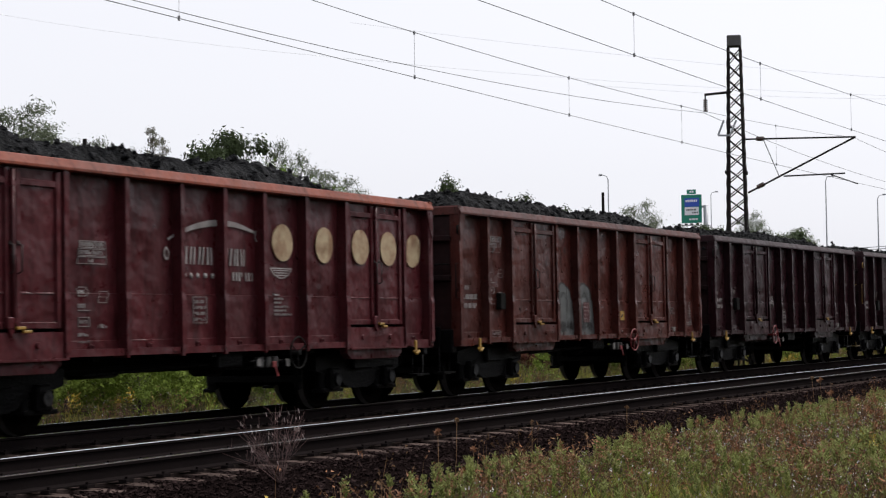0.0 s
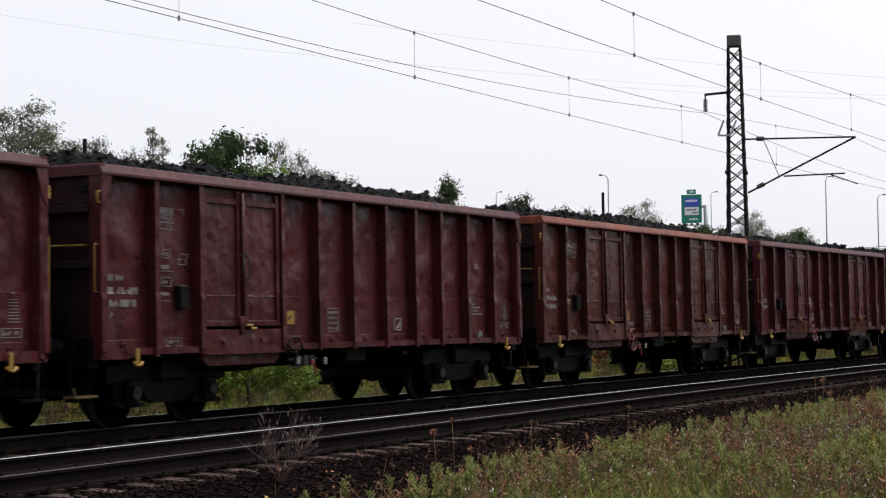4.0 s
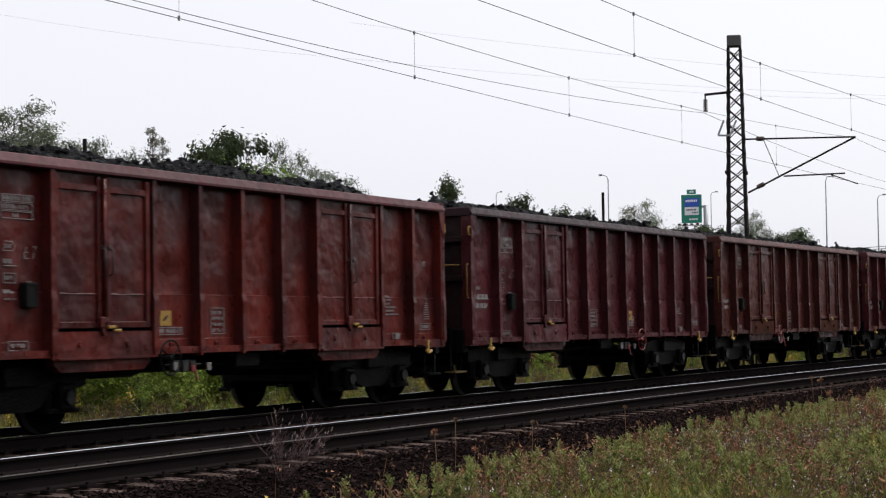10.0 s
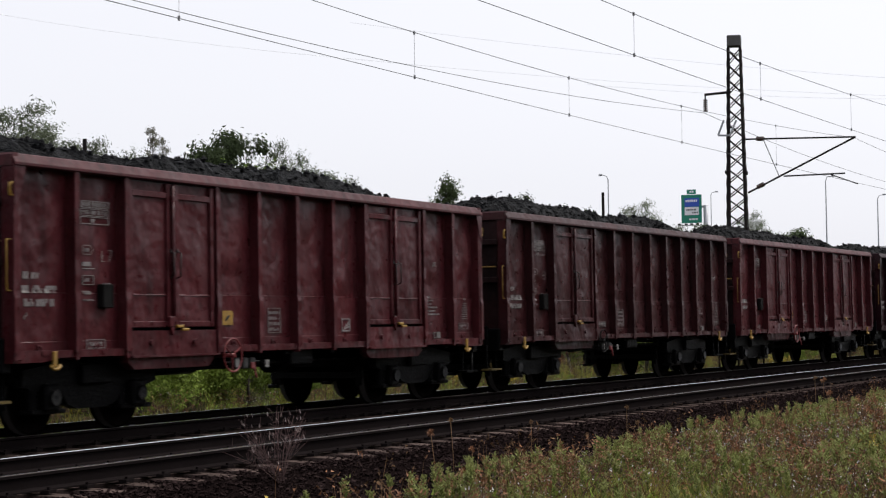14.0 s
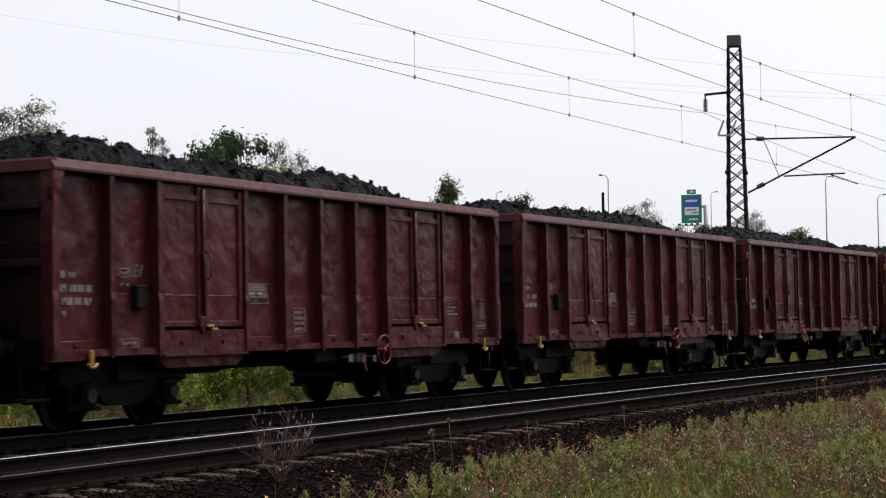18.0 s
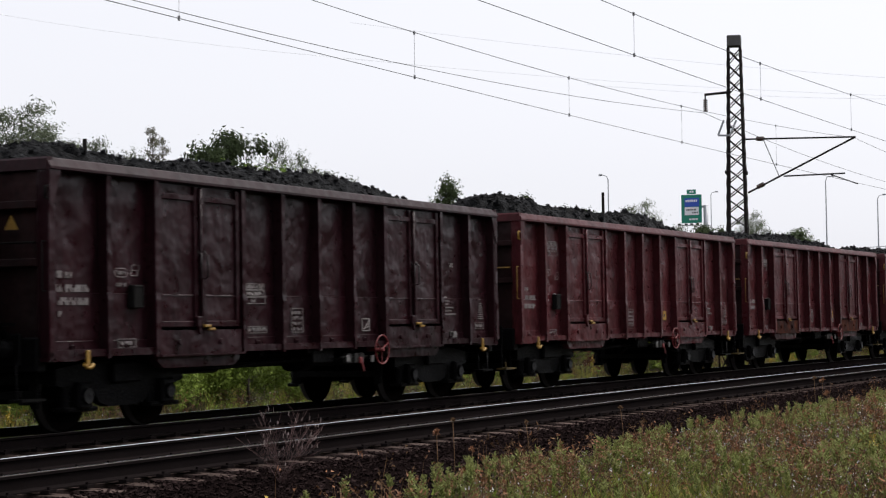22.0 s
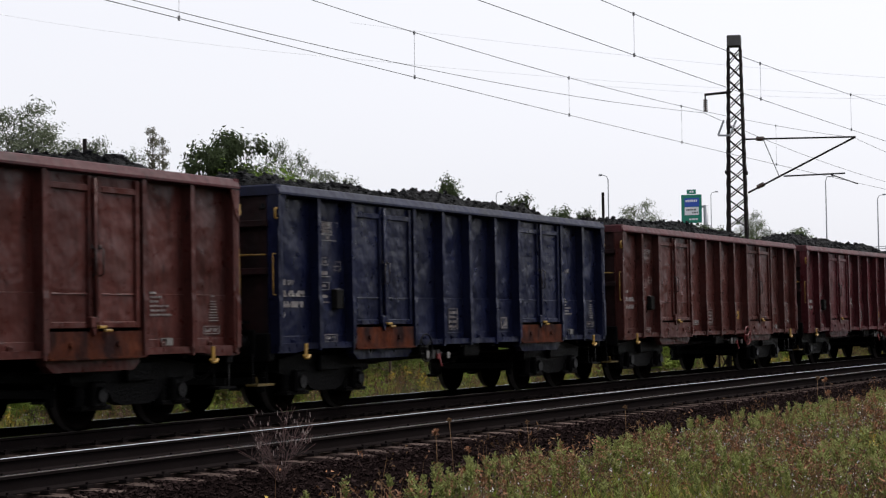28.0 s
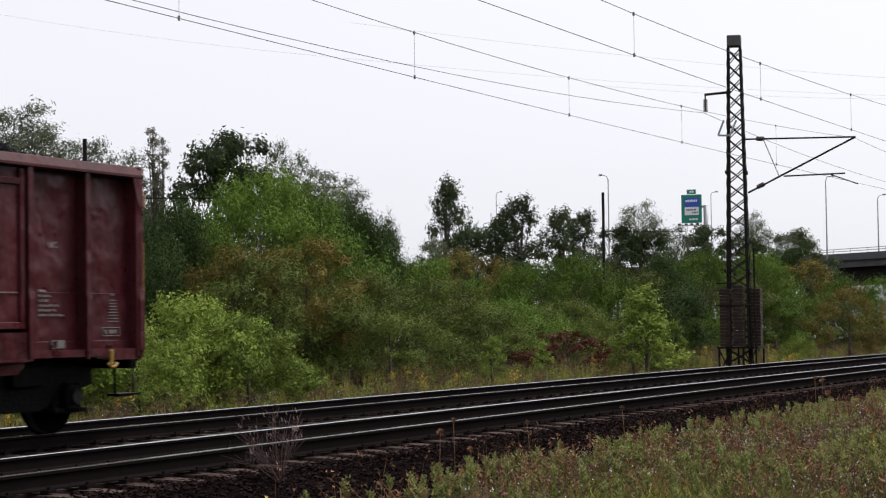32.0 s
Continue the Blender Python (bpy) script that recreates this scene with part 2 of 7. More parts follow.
def add_path(bm, pts, r, n=5):
    """One bent tube through the points."""
    pts = [Vector(p) for p in pts]
    shut = (pts[0] - pts[-1]).length < 1e-6
    if shut:
        pts = pts[:-1]
    m = len(pts)
    rings, up = [], None
    for i, p in enumerate(pts):
        d = (pts[(i + 1) % m] - pts[i - 1]) if shut else (pts[min(i + 1, m - 1)] - pts[max(i - 1, 0)])
        d.normalize()
        if up is None:
            up = d.orthogonal().normalized()
        up = (up - d * up.dot(d)).normalized()
        side = d.cross(up)
        rings.append([bm.verts.new(p + (up * math.cos(math.tau * j / n) + side * math.sin(math.tau * j / n)) * r) for j in range(n)])
    for i in range(m if shut else m - 1):
        a, b = rings[i], rings[(i + 1) % m]
        for j in range(n):
            bm.faces.new((a[j], a[(j + 1) % n], b[(j + 1) % n], b[j])).smooth = True
    if not shut:
        bm.faces.new(rings[0][::-1])
        bm.faces.new(rings[-1])


def mesh_of(bm, name, *mats):
    bmesh.ops.recalc_face_normals(bm, faces=bm.faces)
    me = bpy.data.meshes.new(name)
    bm.to_mesh(me)
    bm.free()
    for m in mats or (None,):
        me.materials.append(m)
    return me


def part(name, me, mat, parent, label="", at=None):
    """Links a mesh (or bmesh) as one object under a thing; the material belongs to the object, so that meshes can be shared."""
    if isinstance(me, bmesh.types.BMesh):
        me = mesh_of(me, name)
    ob = new(name, me)
    if mat is not None:
        ob.material_slots[0].link = "OBJECT"
        ob.material_slots[0].material = mat
    ob.parent = parent
    if at is not None:
        ob.matrix_basis = at if isinstance(at, Matrix) else Matrix.Translation(at)
    if label:
        ob["label"] = label
    return ob


CACHE = {}


def cached(key, build, *mats):
    if key not in CACHE:
        bm = bmesh.new()
        build(bm)
        CACHE[key] = mesh_of(bm, key if isinstance(key, str) else key[0], *mats)
    return CACHE[key]


def soup(name, verts, faces, mats, kind="stuff", mat_ids=None, smooth=False):
    me = bpy.data.meshes.new(name)
    me.from_pydata(verts, [], faces)
    for m in mats:
        me.materials.append(m)
    if mat_ids is not None:
        me.polygons.foreach_set("material_index", np.asarray(mat_ids, dtype=np.int32))
    if smooth:
        me.polygons.foreach_set("use_smooth", np.ones(len(faces), dtype=bool))
    me.update()
    return me


# ---- ground: one sheet along the line, out to the horizon ----
def profile(off):
    """Height of the ground under rail level, across the line."""
    pts = ((-3000, -0.6), (-16, -0.45), (-9, -0.44), (-8.0, -0.5), (-7.3, -0.56), (-5.4, -0.238), (1.6, -0.238), (2.7, -0.55), (8, -0.5), (14, -0.45), (30, -0.3), (3000, -0.3))
    for (a, p), (b, q) in zip(pts, pts[1:]):
        if a <= off <= b:
            return p + (q - p) * (off - a) / (b - a)
    return -0.5


def make_ground():
    ss = [-1700, -1200, -800, -500, -300, -200, -120, -60, -30] + [-10 + i * 1.0 for i in range(91)] + [90, 120, 160, 220, 300, 420, 600, 900, 1300, 1700]
    oo = [-1050, -600, -300, -120, -60, -35, -25] + [-20 + i * 0.5 for i in range(27)] + [-6.6, -6.0, -5.55, -4.5, -3, -1.5, 0, 1.0, 1.75, 2.2, 2.7] + [3.2 + i * 0.8 for i in range(16)] + [18, 22, 28, 36, 50, 80, 130, 250, 500, 1200, 3000]
    oo = sorted(set(round(o, 2) for o in oo))
    verts, faces, ids = [], [], []
    for s in ss:
        for o in oo:
            bump = 0.0
            if o > 3 or o < -7:
                bump = 0.07 * noise.noise((s * 0.5, o * 0.5, 3.0)) + 0.12 * noise.noise((s * 0.09, o * 0.09, 7.0))
            verts.append(along(s, o, profile(o) + bump))
    w = len(oo)
    for i in range(len(ss) - 1):
        for j in range(w - 1):
            faces.append((i * w + j, (i + 1) * w + j, (i + 1) * w + j + 1, i * w + j + 1))
            ids.append(1 if -7.4 < oo[j] < 2.6 else 0)
    ob = new("ground", soup("ground", verts, faces, [EARTH, BED], mat_ids=ids, smooth=True))
    tagged(ob, "weedy railway land with dark ballast under the tracks", "ground", kind="structure")


make_ground()


def make_light_screen():
    """An added, unseen uneven wall behind the camera; it keeps low sky off the wagon sides."""
    verts, faces = [], []
    ss, rows = [-260 + 3 * i for i in range(207)], 9
    for s in ss:
        top = 8.5 + 2.5 * noise.noise((s * 0.05, 0, 1.0)) + 2.0 * noise.noise((s * 0.3, 0, 4.0))
        for j in range(rows):
            u = j / (rows - 1)
            verts.append(along(s, -36 - 3.5 * u + 1.6 * noise.noise((s * 0.35, u * 4, 8.0)), -0.7 + (top + 0.7) * u))
    for i in range(len(ss) - 1):
        for j in range(rows - 1):
            a = i * rows + j
            faces.append((a, a + 1, a + rows + 1, a + rows))
    ob = new("backdrop", soup("backdrop", verts, faces, [SCREEN_GREEN], smooth=True))
    tagged(ob, "added unseen dark green screen behind the camera", "tree line", kind="structure")


# dark green of the added screen, for the wagons to reflect
SCREEN_GREEN = material("dark_screen_green", (0.04, 0.06, 0.02), 0.9, 0, (0.02, 0.03, 0.01), 0.9, 0.6, 6, 1.0, 0.3, spec=0.0)
make_light_screen()


# ---- ballast stones ----
def make_ballast():
    rng = random.Random(5)
    verts, faces = [], []
    shape = [Vector((math.cos(a) * c, math.sin(a) * c, z)) for z, c, n0 in ((-0.5, 0.7, 0), (0.35, 0.85, 1)) for a in [math.tau * i / 4 + n0 * 0.6 for i in range(4)]]
    tris = [(0, 1, 5, 4), (1, 2, 6, 5), (2, 3, 7, 6), (3, 0, 4, 7), (4, 5, 6, 7)]

    def stone(s, o, h, size):
        base = len(verts)
        q = Euler((rng.uniform(-0.5, 0.5), rng.uniform(-0.5, 0.5), rng.uniform(0, 6.3))).to_matrix()
        c = along(s, o, h)
        k = Vector((size * rng.uniform(0.7, 1.3), size * rng.uniform(0.7, 1.3), size * rng.uniform(0.6, 1.0)))
        for v in shape:
            w = Vector((v.x * k.x, v.y * k.y, v.z * k.z)) * rng.uniform(0.85, 1.15)
            verts.append(c + q @ w)
        faces.extend([tuple(base + i for i in f) for f in tris])

    for i in range(29000):       # shoulder in front of the near track
        s = 9 + 62 * rng.random() ** 1.8
        o = rng.uniform(-7.45, -4.7)
        stone(s, o, profile(o) + 0.015, rng.uniform(0.018, 0.036))
    for i in range(5000):        # between the tracks
        s = 12 + 60 * rng.random() ** 1.5
        o = rng.uniform(-3.1, -0.8)
        stone(s, o, profile(o) + 0.01, rng.uniform(0.018, 0.034))
    for i in range(2500):        # far shoulder
        s = 14 + 60 * rng.random() ** 1.4
        o = rng.uniform(0.8, 2.6)
        stone(s, o, profile(o) + 0.01, rng.uniform(0.02, 0.036))
    ob = new("ballast_stones", soup("ballast_stones", verts, faces, [BALLAST]))
    tagged(ob, "dark brown crushed ballast stones along the tracks", "ballast", kind="stuff")


make_ballast()


# ---- tracks ----
RAIL_PROFILE = [(-0.075, -0.172), (0.075, -0.172), (0.075, -0.16), (0.012, -0.14), (0.009, -0.045), (0.036, -0.034), (0.036, -0.0065), (0.03, -0.001), (-0.03, -0.001), (-0.036, -0.0065), (-0.036, -0.034), (-0.009, -0.045), (-0.012, -0.14), (-0.075, -0.16)]


def rail(parent, off, label, gauge_face):
    stops = [-620 + 20 * i for i in range(30)] + [-10 + 4 * i for i in range(26)] + [100 + 20 * i for i in range(28)]
    verts, faces, ids = [], [], []
    n = len(RAIL_PROFILE)
    for s in stops:
        for (o, h) in RAIL_PROFILE:
            verts.append(along(s, off + o, h))
    for i in range(len(stops) - 1):
        for j in range(n):
            a, b = i * n + j, i * n + (j + 1) % n
            faces.append((a, b, b + n, a + n))
            ids.append(1 if j in (7, gauge_face) else 2 if j in (6, 8) else 0)
    ob = new("rail", soup("rail", verts, faces, [RAIL_SIDE, RAIL_TOP, RAIL_DULL], mat_ids=ids))
    ob.parent = parent
    ob["label"] = label


def sleeper_mesh(bm):
    prof = [(-0.15, -0.2), (0.15, -0.2), (0.12, 0.0), (-0.12, 0.0)]
    lo, hi = [], []
    for y, z in ((-1.3, -0.025), (-1.0, -0.006), (-0.45, 0.0), (0.45, 0.0), (1.0, -0.006), (1.3, -0.025)):
        ring = [bm.verts.new((x, y, (z if h == 0.0 else 0) + h)) for x, h in prof]
        if lo:
            for i in range(4):
                bm.faces.new((lo[i], lo[(i + 1) % 4], ring[(i + 1) % 4], ring[i]))
        else:
            bm.faces.new(ring[::-1])
        lo = ring
    bm.faces.new(lo)


def clip_mesh(bm):
    for y in (-0.11, 0.11):
        add_box(bm, -0.06, y - 0.045, -0.0, 0.06, y + 0.045, 0.03, 0)
        add_rod(bm, (0, y, 0.025), (0, y, 0.055), 0.016, 6)


def track(off, name):
    root = tagged(new(name), "railway track with polished rails on dirty concrete sleepers", "track", kind="structure")
    for o in (-0.753, 0.753):
        rail(root, off + o, "rusty rail with a polished head", 8 if o > 0 else 6)
    sl = cached("sleeper", sleeper_mesh)
    cl = cached("rail_clips", clip_mesh)
    verts, faces = [], []
    i, s = 0, -618.0
    while s < 640:
        if 8 < s < 92:
            # laid a little unevenly
            m = line_pose(s, off, -0.2) @ pose(random.uniform(-0.01, 0.01), random.uniform(-0.02, 0.02), random.uniform(-0.006, 0.002), 0, 0, random.uniform(-0.6, 0.6))
            ob = part("sleeper", sl, SLEEPER, root, at=m)
            if s < 60:
                part("rail_clip", cl, RAIL_SIDE, ob, at=(0, -0.753, 0.008))
                part("rail_clip", cl, RAIL_SIDE, ob, at=(0, 0.753, 0.008))
        else:
            m = line_pose(s, off, -0.2)
            b = len(verts)
            for x in (-0.12, 0.12):
                for y in (-1.3, 1.3):
                    for z in (-0.2, -0.01):
                        verts.append(m @ Vector((x, y, z)))
            faces += [tuple(b + q for q in f) for f in ((0, 1, 3, 2), (4, 6, 7, 5), (0, 4, 5, 1), (2, 3, 7, 6), (1, 5, 7, 3))]
        s += 0.6
    far = new("far_sleepers", soup("far_sleepers", verts, faces, [SLEEPER]))
    far.parent = root
    far["kind"] = "stuff"


track(0.0, "track_1")
track(-SPACING, "track_2")

# ---- the goods wagons ----
PITCH, LENGTH = 14.04, 12.957
HALF = LENGTH / 2
BAYS = {
    "two_doors": ((0, 1.2, 2.24, 4.35, 5.43, 6.5, 7.58, 8.62, 10.68, 11.8, 12.957), (2, 7)),
    "one_door": ((0, 1.21, 2.26, 4.39, 5.46, 6.54, 7.63, 8.68, 9.65, 10.7, 11.8, 12.957), (2,)),
    "end_doors": ((0, 1.0, 2.95, 4.2, 5.45, 6.5, 7.55, 8.75, 9.97, 11.94, 12.957), (1, 8)),
}
SKIN, FACE, SILL, TOP = -1.288, -1.45, 0.98, 3.364
DOOR = FACE + 0.078     # sheet of a door leaf


def skin_at(width, variant, x, z):
    """Where the knocked-about sheet of a bay stands, across the wagon."""
    u = min(1.0, max(0.0, x / width + 0.5))
    lo, hi, proud, dent = (1.742, TOP - 0.14, 0.0, 0.075) if z > 1.742 else (1.148, 1.725, 0.016, 0.014) if z > 1.148 else (SILL + 0.03, 1.135, 0.024, 0.006)
    v = min(1.0, max(0.0, (z - lo) / (hi - lo)))
    edge = max(0.0, math.sin(math.pi * u) * math.sin(math.pi * v)) ** 0.7
    knock = noise.noise((x * 2.2 + width * 9, z * 1.9, width + variant * 5.3)) + 0.28 * noise.noise((x * 4.0, z * 3.6 + variant * 7.7, width * 3))
    return SKIN - proud - max(-0.06, min(0.03, dent * edge * (0.1 + knock)))


def sheet_at(width, variant, x, z):
    """The same, between the sheet's own corners."""
    if z <= 1.743:
        return skin_at(width, variant, x, z)
    step, rise_ = width / 10, (TOP - 0.14 - 1.743) / 16
    i, j = min(9, max(0, int((x + width / 2) / step))), min(15, int((z - 1.743) / rise_))
    x0, z0 = i * step - width / 2, 1.743 + j * rise_
    u, v = min(1.0, max(0.0, (x - x0) / step)), min(1.0, (z - z0) / rise_)
    a, b, c, d = [skin_at(width, variant, x0 + p * step, z0 + q * rise_) for p, q in ((0, 0), (1, 0), (0, 1), (1, 1))]
    return (a * (1 - u) + b * u) * (1 - v) + (c * (1 - u) + d * u) * v


def variant_of(number, bay):
    return (bay * 3 + number) % 5


def panel_mesh(width, low, high, variant=0):
    def build(bm):
        # the lower sheets stand a little proud of the upper one, with a small ledge at each seam
        def sheet(zs, nx):
            rows = [[bm.verts.new(((i / nx - 0.5) * width, skin_at(width, variant, (i / nx - 0.5) * width, z), z)) for i in range(nx + 1)] for z in zs]
            for a, b in zip(rows, rows[1:]):
                for i in range(nx):
                    bm.faces.new((a[i], a[i + 1], b[i + 1], b[i])).smooth = True

        def ledge(z, proud, back):
            bm.faces.new([bm.verts.new(p) for p in ((-width / 2, SKIN - proud, z - 0.012), (width / 2, SKIN - proud, z - 0.012), (width / 2, SKIN - back, z), (-width / 2, SKIN - back, z))])

        sheet([low, low + 0.1, 1.135], 4)
        ledge(1.15, 0.024, 0.014)
        sheet([1.149, 1.3, 1.45, 1.6, 1.725], 5)
        ledge(1.742, 0.016, -0.001)
        sheet([1.743 + (high - 1.743) * q / 16 for q in range(17)], 10)
        add_box(bm, -width / 2, SKIN + 0.004, low, width / 2, SKIN + 0.05, high)
        # lashing ring with its pad
        y = SKIN - 0.03
        add_box(bm, -0.045, y - 0.004, 1.035, 0.045, y + 0.01, 1.11)
        add_path(bm, [(0.04 * math.cos(q), y - 0.012, 1.06 + 0.035 * math.sin(q)) for q in [math.tau * k / 8 for k in range(8)] + [0.0]], 0.009, 4)
    return cached(("side_panel", round(width, 2), low, variant), build)


def rib_mesh(bm):
    # a flange on a thin web
    prof = [(-0.012, SKIN + 0.02), (-0.012, FACE + 0.016), (-0.047, FACE + 0.016), (-0.047, FACE + 0.003), (-0.043, FACE), (0.043, FACE), (0.047, FACE + 0.003), (0.047, FACE + 0.016), (0.012, FACE + 0.016), (0.012, SKIN + 0.02)]
    add_prism(bm, prof, "z", SILL + 0.02, TOP - 0.14)
    # doubled lower part, with a raked shoulder
    add_prism(bm, [(FACE - 0.012, SILL + 0.03), (FACE - 0.012, 1.66), (FACE + 0.004, 1.78), (FACE + 0.004, SILL + 0.03)], "x", -0.052, 0.052)
    # foot gusset
    add_prism(bm, [(-0.03, FACE + 0.005), (0.03, FACE + 0.005), (0.03, SKIN + 0.06), (-0.03, SKIN + 0.06)], "z", SILL - 0.06, SILL + 0.02)


def rim_mesh(bm):
    prof = [(-1.34, TOP - 0.15), (-1.462, TOP - 0.15), (-1.478, TOP - 0.14), (-1.478, TOP - 0.11), (-1.425, TOP - 0.012), (-1.41, TOP), (-1.36, TOP), (-1.335, TOP - 0.02), (-1.25, TOP - 0.02), (-1.25, TOP - 0.15)]
    add_prism(bm, prof, "x", -HALF, HALF)


def end_rim_mesh(bm):
    prof = [(-HALF - 0.02, TOP - 0.15), (-HALF - 0.02, TOP - 0.02), (-HALF, TOP + 0.004), (-HALF + 0.09, TOP + 0.004), (-HALF + 0.1, TOP - 0.15)]
    bmv = []
    for y, dz in ((-1.44, 0), (-0.7, 0.0), (0.7, 0.0), (1.44, 0)):
        bmv.append([bm.verts.new((x, y, z + dz)) for x, z in prof])
    n = len(prof)
    for a, b in zip(bmv, bmv[1:]):
        for i in range(n):
            bm.faces.new((a[i], a[(i + 1) % n], b[(i + 1) % n], b[i]))
    bm.faces.new(bmv[0])
    bm.faces.new(bmv[-1][::-1])


def sole_mesh(bm):
    # long side sill with raked ends
    prof = [(-HALF, 0.9), (-HALF + 0.55, 0.9), (-HALF + 0.9, SILL - 0.03), (HALF - 0.9, SILL - 0.03), (HALF - 0.55, 0.9), (HALF, 0.9), (HALF, SILL + 0.06), (-HALF, SILL + 0.06)]
    add_prism(bm, prof, "y", FACE + 0.03, SKIN + 0.05)
    for i in range(11):
        x = -HALF + 0.6 + i * (LENGTH - 1.2) / 10
        add_box(bm, x - 0.07, FACE + 0.02, SILL - 0.0, x + 0.07, FACE + 0.04, SILL + 0.05)


def leaf_mesh(width):
    def build(bm):
        z0, z1 = 1.3, TOP - 0.17
        add_box(bm, -width / 2, DOOR, z0, width / 2, SKIN + 0.04, z1)
        rows = []
        for j in range(13):
            z = z0 + 0.05 + (z1 - z0 - 0.15) * j / 12
            rows.append([bm.verts.new((x * (width - 0.16), DOOR - 0.01 - 0.025 * max(0, math.cos(math.pi * x) * math.sin(math.pi * j / 12)) * (0.3 + noise.noise((x * 3 + width, z * 2.2, 4.0))), z)) for x in [q / 5 - 0.5 for q in range(6)]])
        for a, b in zip(rows, rows[1:]):
            for q in range(5):
                bm.faces.new((a[q], a[q + 1], b[q + 1], b[q])).smooth = True
        for x0, x1 in ((-width / 2, -width / 2 + 0.09), (width / 2 - 0.09, width / 2)):
            add_box(bm, x0, FACE + 0.03, z0, x1, DOOR + 0.01, z1, bevel=0.008)
        for a, b in ((z0, z0 + 0.08), (z1 - 0.2, z1 - 0.12)):
            add_box(bm, -width / 2 + 0.088, FACE + 0.035, a, width / 2 - 0.088, DOOR + 0.01, b, bevel=0.008)
        add_prism(bm, [(DOOR - 0.008, 1.715), (DOOR - 0.026, 1.72), (DOOR - 0.008, 1.745)], "x", -width / 2 + 0.09, width / 2 - 0.09)
        # hinge knuckles
        for z in (1.5, 2.2, 2.95):
            add_rod(bm, (-width / 2 - 0.015, FACE + 0.05, z - 0.06), (-width / 2 - 0.015, FACE + 0.05, z + 0.06), 0.022, 6)
    return cached(("door_leaf", round(width, 2)), build)


def door_bar_mesh(bm):
    add_rod(bm, (0, FACE + 0.0, 1.25), (0, FACE + 0.0, TOP - 0.2), 0.022, 8)
    for z in (1.4, 2.2, 3.0):
        add_box(bm, -0.04, FACE - 0.02, z - 0.03, 0.04, FACE + 0.05, z + 0.03)


def door_handle_mesh(bm):
    for x in (-0.07, 0.085):
        add_path(bm, [(x, FACE + 0.03, 1.95), (x, FACE - 0.03, 1.97), (x, FACE - 0.03, 2.28), (x, FACE + 0.03, 2.3)], 0.011, 6)
        add_box(bm, x - 0.022, FACE + 0.01, 2.28, x + 0.022, FACE + 0.05, 2.33, bevel=0.006)


def latch_mesh(bm):
    add_box(bm, -0.02, FACE - 0.05, 1.29, 0.13, FACE + 0.0, 1.33, bevel=0.008)
    add_box(bm, 0.1, FACE - 0.04, 1.25, 0.26, FACE - 0.005, 1.285, bevel=0.008)


def lock_box_mesh(bm):
    add_box(bm, -0.17, FACE - 0.03, 1.3, -0.06, FACE + 0.03, 1.44, bevel=0.01)
    add_prism(bm, [(-0.14, 1.3), (-0.05, 1.3), (-0.09, 1.2)], "y", FACE - 0.02, FACE + 0.02)


def door_sill_mesh(width):
    def build(bm):
        w = width / 2
        add_box(bm, -w, FACE + 0.015, 0.93, w, SKIN + 0.03, 1.26)
        add_box(bm, -w, FACE - 0.02, 0.915, w, FACE + 0.04, 0.94)
        for x in (-w * 0.55, w * 0.45):
            add_rod(bm, (x, FACE - 0.015, 1.1), (x, FACE + 0.03, 1.1), 0.04, 8)
    return cached(("door_sill", round(width, 2)), build)


def sill_angle_mesh(width):
    """The cranked beam under a doorway."""
    def build(bm):
        w = width / 2
        add_prism(bm, [(-w, 0.92), (w, 0.92), (w, 0.86), (w - 0.14, 0.765), (-w + 0.14, 0.765), (-w, 0.86)], "y", FACE + 0.06, SKIN + 0.03)
    return cached(("sill_angle", round(width, 2)), build)


def end_wall_mesh(bm):
    x = -HALF
    add_box(bm, x + 0.06, -1.27, 1.05, x + 0.1, 1.27, TOP - 0.15)


def end_post_mesh(bm):
    x = -HALF
    add_box(bm, x - 0.0, -0.09, 0.93, x + 0.14, 0.09, TOP - 0.13, bevel=0.012)


def end_rib_mesh(bm):
    x = -HALF
    add_prism(bm, [(x + 0.07, -0.09), (x - 0.06, -0.06), (x - 0.06, 0.06), (x + 0.07, 0.09)], "z", 1.0, TOP - 0.15)


def end_beam_mesh(bm):
    x = -HALF
    add_box(bm, x - 0.03, -1.27, 0, x + 0.07, 1.27, 0.1, bevel=0.01)


def gusset_mesh(bm):
    x = -HALF
    add_prism(bm, [(x + 0.0, TOP - 0.14), (x + 0.22, TOP - 0.14), (x + 0.1, TOP - 0.5), (x + 0.0, TOP - 0.62)], "y", -1.462, -1.44)


def headstock_mesh(bm):
    x = -HALF
    add_box(bm, x - 0.06, -1.3, 0.78, x + 0.12, 1.3, 1.2, bevel=0.02)
    add_box(bm, x - 0.08, -0.3, 0.84, x - 0.05, 0.3, 1.16)
    for y in (-0.88, 0.88):
        add_box(bm, x - 0.1, y - 0.2, 0.85, x - 0.05, y + 0.2, 1.25, bevel=0.02)


def buffer_mesh(bm):
    add_lathe(bm, [(-0.54, 0.0), (-0.54, 0.19), (-0.535, 0.22), (-0.5, 0.225), (-0.49, 0.2), (-0.48, 0.085), (-0.28, 0.085), (-0.28, 0.12), (0.0, 0.125), (0.0, 0.0)], "x", (0, 0, 0), 16)


